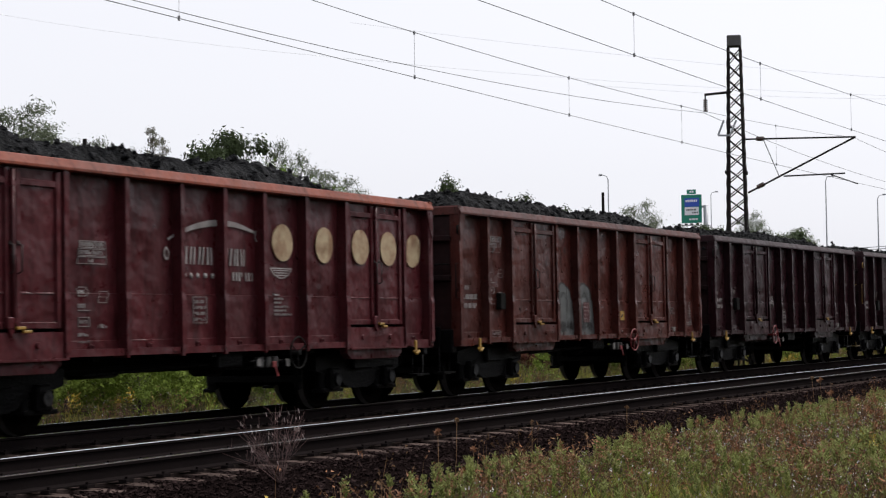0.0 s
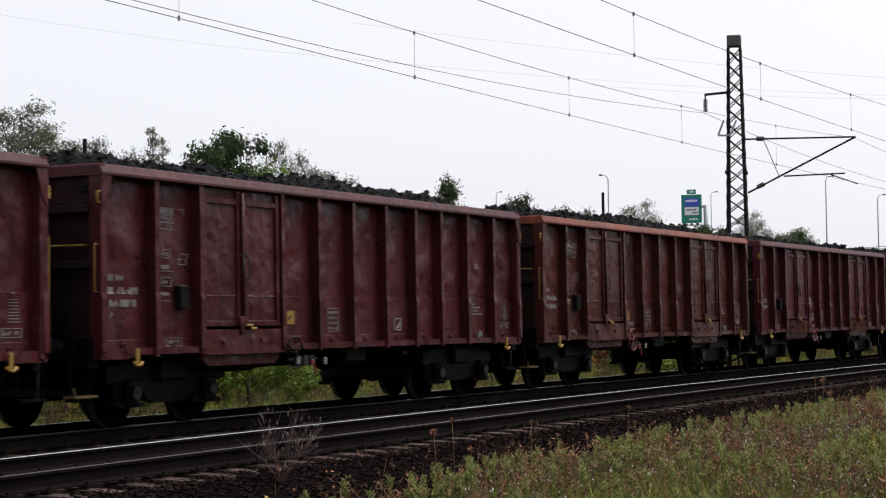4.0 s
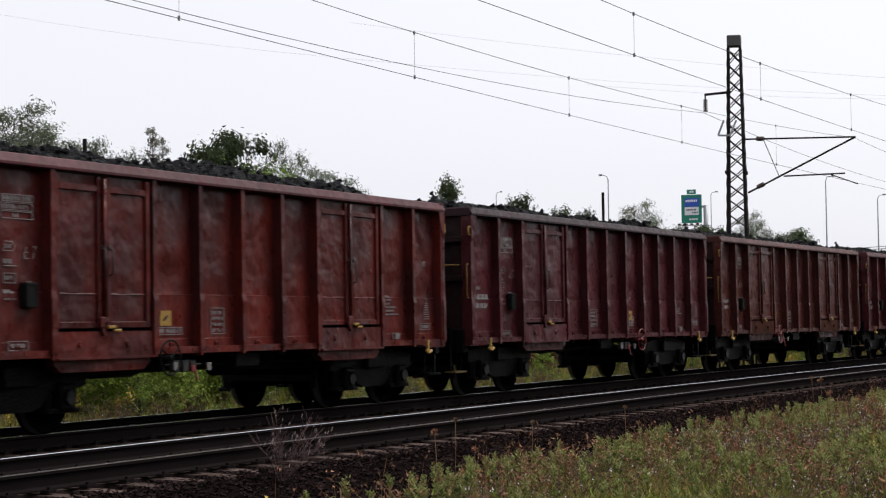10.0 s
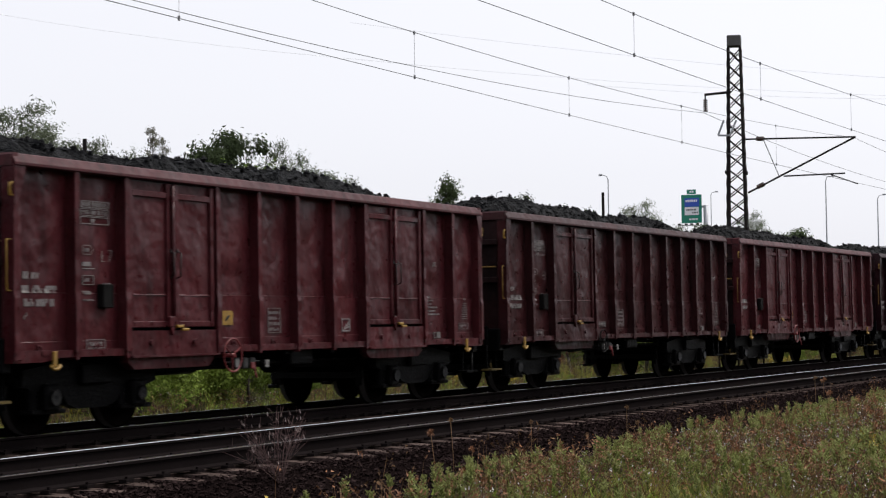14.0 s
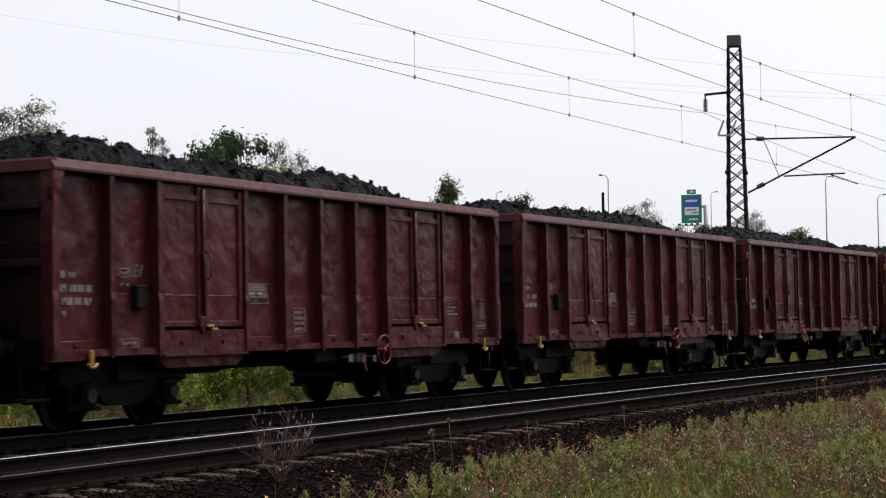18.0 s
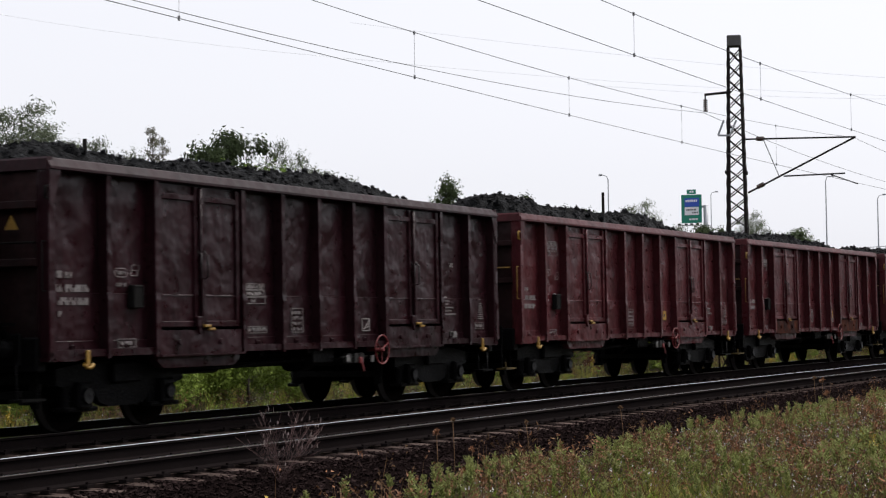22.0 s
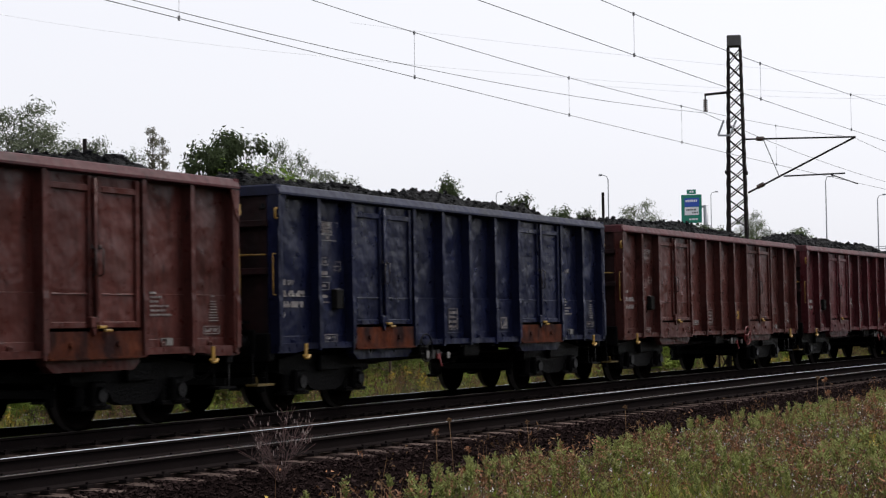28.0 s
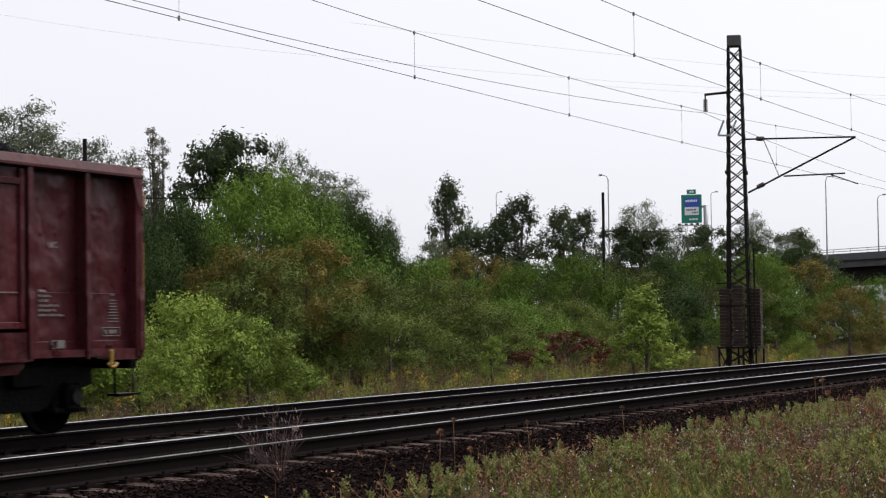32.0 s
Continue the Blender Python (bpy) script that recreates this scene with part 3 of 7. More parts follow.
def coupler_mesh(bm):
    add_box(bm, -0.32, -0.05, 0.95, 0.05, 0.05, 1.08, bevel=0.015)
    add_rod(bm, (-0.3, 0, 1.0), (-0.5, 0, 0.8), 0.03, 8)
    for d in (-0.06, 0.06):
        add_rod(bm, (-0.36, d, 0.96), (-0.54, d, 0.72), 0.025, 6)
    add_path(bm, [(0.0, -0.35, 0.9), (-0.2, -0.36, 0.62), (-0.38, -0.3, 0.55), (-0.52, -0.22, 0.66)], 0.028, 6)


def step_mesh(bm):
    add_path(bm, [(0, 0, 0.9), (0, 0, 0.425), (0.4, 0, 0.425), (0.4, 0, 0.9)], 0.016, 5)


def tread_mesh(bm):
    add_box(bm, -0.03, -0.1, 0.43, 0.43, 0.1, 0.46)
    add_rod(bm, (-0.02, -0.1, 0.44), (-0.06, -0.1, 0.56), 0.014, 5)


def grab_mesh(length):
    def build(bm):
        add_path(bm, [(0.06, 0, 0), (-0.04, 0, 0), (-0.05, 0, 0.02), (-0.05, 0, length - 0.02), (-0.04, 0, length), (0.06, 0, length)], 0.0095, 6)
    return cached(("grab_rail", length), build)


def hook_mesh(bm):
    add_box(bm, -0.035, -0.02, -0.02, 0.035, 0.01, 0.17, bevel=0.008)
    add_path(bm, [(-0.09, -0.02, 0.0), (-0.04, -0.02, -0.045), (0.04, -0.02, -0.045), (0.09, -0.02, 0.0)], 0.022, 6)


def handwheel_mesh(bm):
    n = 20
    pts = [(0.23 * math.cos(math.tau * i / n), 0, 0.23 * math.sin(math.tau * i / n)) for i in range(n + 1)]
    add_path(bm, pts, 0.014, 5)
    for i in range(3):
        a = math.tau * i / 3 + 0.5
        add_rod(bm, (0, 0.01, 0), (0.23 * math.cos(a), 0, 0.23 * math.sin(a)), 0.012, 5)
    add_rod(bm, (0, -0.03, 0), (0, 0.28, 0), 0.03, 8)


def underframe_mesh(bm):
    add_box(bm, -HALF, -1.22, 1.06, HALF, 1.22, 1.2)
    for y in (-0.3, 0.3):
        add_prism(bm, [(-HALF, 0.85), (-3.0, 0.85), (-2.2, 0.68), (2.2, 0.68), (3.0, 0.85), (HALF, 0.85), (HALF, 1.06), (-HALF, 1.06)], "y", y - 0.06, y + 0.06)
    for i in range(9):
        x = -5.4 + i * 1.35
        add_box(bm, x - 0.06, -1.25, 0.88, x + 0.06, 1.25, 1.06)


def brake_gear_mesh(bm):
    # air reservoir, cylinder, rods and pipe
    add_lathe(bm, [(-0.55, 0.0), (-0.55, 0.12), (-0.48, 0.19), (0.48, 0.19), (0.55, 0.12), (0.55, 0.0)], "x", (-0.4, 0.55, 0.78), 14)
    add_lathe(bm, [(-0.3, 0.0), (-0.3, 0.17), (0.25, 0.17), (0.3, 0.05), (0.3, 0.0)], "x", (1.2, -0.35, 0.75), 14)
    add_rod(bm, (-3.6, -0.95, 0.78), (2.9, -0.95, 0.78), 0.025, 6)
    add_rod(bm, (-2.8, -1.1, 0.7), (0.3, -1.1, 0.78), 0.016, 6)
    add_box(bm, 0.1, -1.25, 0.72, 0.75, -0.85, 0.95, bevel=0.02)


def valve_mesh(bm):
    for x in (0.0, 0.22, 0.4):
        add_box(bm, x, -0.05, 0, x + 0.13, 0.05, 0.16, bevel=0.015)
    add_rod(bm, (-0.15, 0, 0.1), (0.7, 0, 0.1), 0.014, 6)


def plate_mesh(bm):
    add_box(bm, -0.05, -0.012, -0.055, 0.05, 0.012, 0.055, bevel=0.006)


def data_mesh(bm):
    add_box(bm, -0.13, -0.012, 0, 0.13, 0.02, 0.012)
    add_box(bm, -0.13, -0.012, 0.088, 0.13, 0.02, 0.1)
    add_box(bm, -0.13, -0.012, 0.012, -0.118, 0.02, 0.088)
    add_box(bm, -0.02, -0.012, 0.012, 0.13, 0.02, 0.088)


def lever_mesh(bm):
    add_box(bm, -0.05, -0.015, -0.04, 0.05, 0.015, 0.05, bevel=0.006)
    add_rod(bm, (0.02, -0.01, -0.02), (0.05, -0.03, -0.17), 0.016, 6)


def corner_bracket_mesh(bm):
    add_path(bm, [(0.05, 0, 0.0), (-0.05, 0, 0.01), (-0.05, 0, 0.14), (0.05, 0, 0.17)], 0.02, 6)


def triangle_mesh(bm):
    add_prism(bm, [(-0.1, 0.0), (0.1, 0.0), (0.0, 0.17)], "x", -0.006, 0.006)


def end_handrail_mesh(bm):
    x = -HALF
    add_path(bm, [(x + 0.06, -1.2, 2.34), (x - 0.06, -1.2, 2.34), (x - 0.06, -0.62, 2.34), (x + 0.06, -0.62, 2.34)], 0.013, 6)


def end_shelf_mesh(bm):
    """The railed brake platform across the end."""
    x = -HALF
    add_box(bm, x - 0.3, -0.95, 1.34, x - 0.02, 0.95, 1.38)
    for y in (-0.93, 0.0, 0.93):
        add_rod(bm, (x - 0.28, y, 1.36), (x - 0.05, y, 1.05), 0.02, 5)


def wheelset_mesh(bm):
    add_lathe(bm, [(-1.0, 0.0), (-1.0, 0.07), (-0.8, 0.08), (-0.6, 0.09), (0.6, 0.09), (0.8, 0.08), (1.0, 0.07), (1.0, 0.0)], "y", (0, 0, 0), 12)
    for d in (-1, 1):
        add_lathe(bm, [(d * 0.69, 0.1), (d * 0.7, 0.36), (d * 0.675, 0.4), (d * 0.675, 0.485), (d * 0.705, 0.49), (d * 0.715, 0.463), (d * 0.81, 0.458), (d * 0.81, 0.4), (d * 0.765, 0.37), (d * 0.745, 0.14), (d * 0.8, 0.1)], "y", (0, 0, 0), 22,
                  mat_of=[0, 0, 0, 0, 0, 1, 0, 0, 0, 0])


def bogie_frame_mesh(bm):
    for y in (-1.0, 1.0):
        add_prism(bm, [(-1.38, 0.8), (-1.38, 0.6), (-1.2, 0.56), (-0.66, 0.54), (-0.5, 0.36), (-0.3, 0.3), (0.3, 0.3), (0.5, 0.36), (0.66, 0.54), (1.2, 0.56), (1.38, 0.6), (1.38, 0.8), (0.6, 0.9), (-0.6, 0.9)], "y", y - 0.07, y + 0.07)
        add_box(bm, -0.3, y - 0.16, 0.6, 0.3, y + 0.16, 0.86, bevel=0.02)
        for d in (-0.9, 0.9):
            for e in (-0.23, 0.23):
                add_lathe(bm, [(0.3 + 0.028 * i, 0.085 if i % 2 else 0.062) for i in range(11)], "z", (d + e, y, 0), 10)
            add_box(bm, d - 0.33, y - 0.11, 0.26, d + 0.33, y + 0.11, 0.32, bevel=0.015)
    add_box(bm, -0.3, -1.0, 0.55, 0.3, 1.0, 0.75, bevel=0.02)
    for d in (-1.32, 1.32):
        add_box(bm, d - 0.06, -1.0, 0.62, d + 0.06, 1.0, 0.74)


def axle_box_mesh(bm):
    add_box(bm, -0.14, -0.12, -0.17, 0.14, 0.1, 0.17, bevel=0.03)
    add_lathe(bm, [(-0.16, 0.0), (-0.16, 0.1), (-0.16, 0.1), (-0.1, 0.105)], "y", (0, 0, 0), 14)


def brake_block_mesh(bm):
    for d in (-1, 1):
        add_prism(bm, [(0, -0.15), (0.07, -0.17), (0.09, 0.0), (0.07, 0.17), (0, 0.15)], "y", d * 0.76 - 0.05, d * 0.76 + 0.05)
    add_box(bm, 0.03, -0.85, -0.05, 0.09, 0.85, 0.05)


# stencilled markings, on the sheets
def ring_rect(bm, x0, z0, x1, z1, t=0.0065, y=0.0):
    for a in ((x0, z0, x1, z0 + t), (x0, z1 - t, x1, z1), (x0, z0 + t, x0 + t, z1 - t), (x1 - t, z0 + t, x1, z1 - t)):
        add_box(bm, a[0], y - 0.002, a[1], a[2], y + 0.012, a[3])


def bar_row(bm, x0, z, length, height, rng, gap=0.02):
    """A run of small upright bars in groups, standing for lettering."""
    x, left = x0, rng.randint(3, 8)
    thin = 0.22 * height
    while x < x0 + length - 0.01:
        w = min(thin * rng.uniform(0.7, 1.5), x0 + length - x)
        lo, hi = (0, 1) if rng.random() < 0.7 else (0, 0.6) if rng.random() < 0.5 else (0.45, 1)
        add_box(bm, x, -0.002, z + lo * height, x + w, 0.012, z + hi * height)
        x += w + gap * rng.uniform(0.6, 1.15)
        left -= 1
        if not left:
            x += gap * 1.4
            left = rng.randint(3, 8)


def outline(bm, pts, t=0.008):
    for (x0, z0), (x1, z1) in zip(pts, pts[1:] + pts[:1]):
        stroke(bm, [(x0, z0), (x1, z1)], t / 2, -0.002)


def marks_mesh(kind, seed):
    def build(bm):
        rng = random.Random(seed)
        if kind == "number":
            bar_row(bm, -0.2, 0.2, 0.09, 0.085, rng)
            bar_row(bm, -0.22, 0.03, 0.12, 0.09, rng)
            bar_row(bm, -0.03, 0.03, 0.46, 0.09, rng, 0.024)
            bar_row(bm, -0.2, -0.13, 0.58, 0.09, rng, 0.024)
            bar_row(bm, -0.2, -0.28, 0.07, 0.075, rng)
        elif kind == "table":
            for i in range(8):                       # a row of small white cells
                add_box(bm, -0.27 + 0.068 * i, -0.002, 0.205, -0.27 + 0.068 * i + 0.016, 0.012, 0.285)
            ring_rect(bm, -0.28, 0.2, 0.28, 0.29)
            ring_rect(bm, -0.3, 0.1, 0.28, 0.19)
            bar_row(bm, -0.25, 0.225, 0.48, 0.04, rng)
            bar_row(bm, -0.27, 0.12, 0.5, 0.05, rng)
            ring_rect(bm, -0.3, 0.0, 0.28, 0.09)
            bar_row(bm, -0.1, 0.02, 0.1, 0.045, rng)
        elif kind == "column":
            bar_row(bm, -0.3, 0.0, 0.18, 0.045, rng)
            ring_rect(bm, -0.3, 0.12, -0.08, 0.24)
            bar_row(bm, -0.27, 0.16, 0.14, 0.045, rng)
            bar_row(bm, -0.3, 0.35, 0.16, 0.055, rng)
            add_box(bm, -0.3, -0.002, 0.32, -0.06, 0.012, 0.328)
            outline(bm, [(-0.3, 0.5), (-0.14, 0.5), (-0.08, 0.555), (-0.14, 0.61), (-0.3, 0.61)])
            bar_row(bm, -0.27, 0.53, 0.12, 0.045, rng)
            outline(bm, [(0.1, 0.42), (0.28, 0.42), (0.33, 0.56), (0.15, 0.56)])
            outline(bm, [(0.1, 0.42), (0.28, 0.42), (0.28, 0.49), (0.1, 0.49)], 0.006)
            bar_row(bm, 0.1, 0.1, 0.2, 0.05, rng)
            bar_row(bm, -0.3, -0.08, 0.24, 0.022, rng)
        elif kind == "grid":
            ring_rect(bm, -0.17, 0.0, 0.17, 0.36)
            for i in range(4):
                bar_row(bm, -0.14, 0.08 * i + 0.03, 0.28, 0.045, rng)
        elif kind == "lines":
            for i, w in enumerate((0.5, 0.36, 0.42, 0.22, 0.26, 0.16)):
                bar_row(bm, -0.22, 0.058 * i, w, 0.03, rng, 0.012)
        elif kind == "ladder":
            for i in range(8):
                add_box(bm, -0.11 + 0.007 * i, -0.002, 0.038 * i, 0.11 - 0.007 * i, 0.012, 0.038 * i + 0.009)
            bar_row(bm, -0.04, 0.33, 0.08, 0.03, rng)
        elif kind == "small_frame":
            ring_rect(bm, -0.19, 0.0, 0.19, 0.11)
            bar_row(bm, -0.15, 0.03, 0.3, 0.05, rng)
        elif kind == "boxes":
            outline(bm, [(-0.2, 0.0), (-0.02, 0.0), (0.03, 0.055), (-0.02, 0.11), (-0.2, 0.11), (-0.25, 0.055)])
            bar_row(bm, -0.18, 0.03, 0.15, 0.05, rng)
            outline(bm, [(0.1, 0.02), (0.27, 0.02), (0.33, 0.16), (0.16, 0.16)])
            outline(bm, [(0.1, 0.02), (0.27, 0.02), (0.27, 0.09), (0.1, 0.09)], 0.006)
            bar_row(bm, -0.2, -0.12, 0.2, 0.045, rng)
        elif kind == "plate":
            ring_rect(bm, -0.13, 0.0, 0.13, 0.2, 0.014)
            for i in range(3):
                stroke(bm, [(-0.09 + 0.04 * i, 0.03 + 0.03 * i), (0.11, 0.08 + 0.045 * i)], 0.009, -0.002)
        elif kind == "foot":
            ring_rect(bm, -0.3, 0.0, 0.3, 0.1)
            bar_row(bm, -0.27, 0.025, 0.54, 0.055, rng)
        elif kind == "bowl":
            outline(bm, [(-0.3, 0.14), (0.3, 0.14), (0.2, 0.05), (0.05, 0.0), (-0.05, 0.0), (-0.2, 0.05)], 0.02)
            for z in (0.04, 0.075, 0.11):
                stroke(bm, [(-0.14 - 1.1 * (z - 0.04), z), (0.14 + 1.1 * (z - 0.04), z)], 0.009, -0.002)
        elif kind == "arc":
            # one swung band between two rings
            pts = [(-1.25 + 2.2 * u, -0.08 + 0.4 * math.sin(math.pi * (0.08 + 0.68 * u)) ** 0.8) for u in [i / 20 for i in range(21)]]
            rows = []
            for i, (x, z) in enumerate(pts):
                t = 0.018 + 0.026 * math.sin(math.pi * i / 20)
                rows.append((bm.verts.new((x, -0.002, z - t)), bm.verts.new((x, -0.002, z + t))))
            for a, b in zip(rows, rows[1:]):
                bm.faces.new((a[0], b[0], b[1], a[1]))
            for x, z in ((-1.3, -0.14), (1.0, 0.17)):
                ring = [(x + 0.05 * math.cos(q), z + 0.075 * math.sin(q)) for q in [math.tau * k / 12 for k in range(12)]]
                outline(bm, ring, 0.03)
            # two groups of plain slanted bars stand for the name
            x = -0.9
            for w in (2, 2, 2, 2, 0, 3, 2, 2):
                for k in range(w):
                    add_prism(bm, [(x, -0.27), (x + 0.037, -0.27), (x + 0.052, -0.03), (x + 0.015, -0.03)], "y", -0.002, 0.012)
                    x += 0.085
                x += 0.03 if w else 0.18
            for i in range(5):
                add_lathe(bm, [(-0.003, 0.0), (-0.003, 0.038), (0.01, 0.038)], "y", (-0.84 + i * 0.17, 0, -0.42), 10)
            bar_row(bm, 0.32, -0.48, 0.56, 0.12, rng, 0.05)
        # enough corners to follow the dents
        bmesh.ops.subdivide_edges(bm, edges=[e for e in bm.edges if e.calc_length() > 0.07], cuts=3, use_grid_fill=True)
    return cached(("stencil_" + kind, seed % 3), build)


def card_mesh(bm):
    add_box(bm, -0.11, -0.05, 0.0, 0.11, 0.05, 0.3, bevel=0.01)
    ring_rect(bm, -0.1, 0.01, 0.1, 0.29, 0.02, -0.055)


def warn_mesh(bm):
    add_box(bm, -0.13, -0.004, 0, 0.13, 0.012, 0.2)


def bolt_mesh(bm):
    add_prism(bm, [(-0.08, 0.06), (-0.02, 0.07), (0.06, 0.14), (0.0, 0.13), (-0.03, 0.11)], "y", -0.008, 0.0)


def disc_mesh(bm):
    add_lathe(bm, [(-0.003, 0.0), (-0.003, 0.045), (-0.003, 0.09), (-0.003, 0.135), (-0.003, 0.18), (-0.003, 0.225), (-0.003, 0.275), (0.014, 0.275)], "y", (0, 0, 0), 24)
    for f in bm.faces:
        f.smooth = False


def letters(word):
    def build(bm):
        cu = bpy.data.curves.new("stencil", "FONT")
        cu.body, cu.size, cu.extrude = word, 0.11, 0.002
        ob = bpy.data.objects.new("stencil", cu)
        scene.collection.objects.link(ob)
        me = ob.evaluated_get(bpy.context.evaluated_depsgraph_get()).to_mesh()
        bm.from_mesh(me)
        bmesh.ops.rotate(bm, verts=bm.verts, matrix=Matrix.Rotation(math.pi / 2, 3, "X"))
        bpy.data.objects.remove(ob)
    return cached("stencil_" + word, build)


def stroke(bm, pts, t, y=-0.003):
    """A sprayed line: a flat ribbon through 2D points."""
    pts = [Vector(p) for p in pts]
    side = []
    for i, p in enumerate(pts):
        d = (pts[min(i + 1, len(pts) - 1)] - pts[max(i - 1, 0)]).normalized()
        side.append(Vector((-d.y, d.x)) * t)
    rows = [(bm.verts.new((p.x + n.x, y, p.y + n.y)), bm.verts.new((p.x - n.x, y, p.y - n.y))) for p, n in zip(pts, side)]
    for a, b in zip(rows, rows[1:]):
        bm.faces.new((a[0], a[1], b[1], b[0]))


def scrawl_mesh(seed, w, h, n, t):
    """A sprayed tag: each letter a few sharp strokes with a loop."""
    def build(bm):
        rng = random.Random(seed)
        for i in range(n):
            cx, ww = -w / 2 + w * (i + 0.5) / n, w / n * 0.75
            knots = [(cx + ww * rng.uniform(-0.6, 0.6), h * (0.08 + 0.84 * (j % 2)) + h * rng.uniform(-0.08, 0.3) * (1 if j % 2 == 0 else -1)) for j in range(rng.randint(4, 6))]
            pts = []
            for (x0, z0), (x1, z1) in zip(knots, knots[1:]):
                bow = rng.uniform(-0.25, 0.25) * ww
                for k in range(6):
                    u = k / 6
                    pts.append((x0 + (x1 - x0) * u + bow * math.sin(math.pi * u), z0 + (z1 - z0) * u))
            pts.append(knots[-1])
            stroke(bm, pts, t * rng.uniform(0.6, 1.1), -0.003 - 0.0012 * i)
    return cached(("tag_scrawl", seed), build)


def patch_mesh(w, h, seed):
    """A sprayed patch with an uneven rounded edge."""
    def build(bm):
        rng = random.Random(seed)
        ring = []
        for j in range(26):
            a = math.tau * j / 26
            px = abs(math.cos(a)) ** 0.5 * math.copysign(1, math.cos(a))
            pz = abs(math.sin(a)) ** 0.5 * math.copysign(1, math.sin(a))
            r = 1 + rng.uniform(-0.06, 0.06)
            ring.append(bm.verts.new((w / 2 * px * r, -0.003, h / 2 + h / 2 * pz * r)))
        bm.faces.new(ring)
    return cached(("sprayed_patch", seed), build)


def sprayed(points, key, y=-0.003):
    """A sprayed area: the closed smooth outline through a few points."""
    def build(bm):
        n, ring = len(points), []
        for i in range(n):
            p0, p1, p2, p3 = [Vector(points[(i + k) % n]) for k in (-1, 0, 1, 2)]
            for k in range(5):
                u = k / 5
                q = 0.5 * ((2 * p1) + (p2 - p0) * u + (2 * p0 - 5 * p1 + 4 * p2 - p3) * u * u + (3 * p1 - p0 - 3 * p2 + p3) * u ** 3)
                ring.append(bm.verts.new((q.x, y, q.y)))
        bm.faces.new(ring)
        bmesh.ops.triangulate(bm, faces=bm.faces[:])
        bmesh.ops.subdivide_edges(bm, edges=bm.edges[:], cuts=3, use_grid_fill=True)
    return cached(("sprayed_area", key), build)


def lines_mesh(key, lines, t):
    """Sprayed lines through the points, smoothly bent."""
    def build(bm):
        for k, pts in enumerate(lines):
            v = [Vector(q) for q in pts]
            v = [v[0]] + v + [v[-1]]
            out = []
            for p0, p1, p2, p3 in zip(v, v[1:], v[2:], v[3:]):
                for q in range(5):
                    u = q / 5
                    out.append(0.5 * ((2 * p1) + (p2 - p0) * u + (2 * p0 - 5 * p1 + 4 * p2 - p3) * u * u + (3 * p1 - p0 - 3 * p2 + p3) * u ** 3))
            out.append(v[-1])
            stroke(bm, out, t, -0.003 - 0.0005 * k)
    return cached(("sprayed_line", key), build)


def side_of(root, number, plan, paint_of, rim_paint, sill_paint, turned):
    """One long side with its sheets, ribs, doors and rim; turned: the other side."""
    m = pose(0, 0, 0, 0, 0, 180) if turned else Matrix()
    stops, doors = BAYS[plan]
    part("sill_beam", cached("sill_beam", sole_mesh), paint_of, root, at=m)
    part("top_rim", cached("top_rim", rim_mesh), rim_paint, root, at=m)
    for i, (a, b) in enumerate(zip(stops, stops[1:])):
        mid, width = (a + b) / 2 - HALF, b - a
        at = m @ Matrix.Translation((mid, 0, 0))
        if i in doors:
            part("door_sill", door_sill_mesh(width - 0.12), sill_paint, root, at=at)
            leaves = []
            for d in (-1, 1):
                w = width / 2 - 0.12
                leaves.append(part("door", leaf_mesh(w), paint_of, root, at=at @ Matrix.Translation((d * (w / 2 + 0.05), 0, 0))))
            if turned:
                continue
            part("sill_angle", sill_angle_mesh(width - 0.12), paint_of, root, at=at)
            part("locking_bar", cached("locking_bar", door_bar_mesh), paint_of, leaves[0], at=(w / 2 + 0.01, 0, 0))
            part("lock_box", cached("lock_box", lock_box_mesh), paint_of, root, at=at)
            part("door_handle", cached("door_handle", door_handle_mesh), HANDLE_STEEL, root, "pair of worn steel handles", at=at)
            part("door_latch", cached("door_latch", latch_mesh), YELLOW, root, "worn yellow latch", at=at)
        else:
            part("side_panel", panel_mesh(width - 0.06, SILL + 0.03, TOP - 0.14, 0 if turned else variant_of(number, i)), paint_of, root, at=at)
    for i, x in enumerate(stops):
        x = min(max(x, 0.04), LENGTH - 0.04)
        part("rib", cached("rib", rib_mesh), paint_of, root, at=m @ Matrix.Translation((x - HALF, 0, 0)))


def bogie(root, x):
    b = part("bogie", cached("bogie_frame", bogie_frame_mesh), SHADED_GRIME, root, "grimy cast bogie with coil springs", at=(x, 0, 0))
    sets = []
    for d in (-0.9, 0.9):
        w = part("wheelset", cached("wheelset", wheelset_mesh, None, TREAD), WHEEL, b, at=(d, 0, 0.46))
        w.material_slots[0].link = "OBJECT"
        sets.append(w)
        part("axle_box", cached("axle_box", axle_box_mesh), SHADED_GRIME, b, at=(d, -1.05, 0.46))
        part("axle_box", cached("axle_box", axle_box_mesh), SHADED_GRIME, b, at=Matrix.Translation((d, 1.03, 0.47)) @ pose(0, 0, 0, 0, 0, 180))
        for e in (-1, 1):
            part("brake_block", cached("brake_block", brake_block_mesh), SHADED_GRIME, b, at=Matrix.Translation((d + e * 0.475, 0, 0.48)) @ pose(0, 0, 0, 0, 0, 0 if e > 0 else 180))
    return sets


WHEELSETS = []
WHEEL_AFT = {0, 1, 8, 10, 13, 15, 22, 23, 26, 27, 28, 29, 36, 37, 39}     # handwheel beside the second door


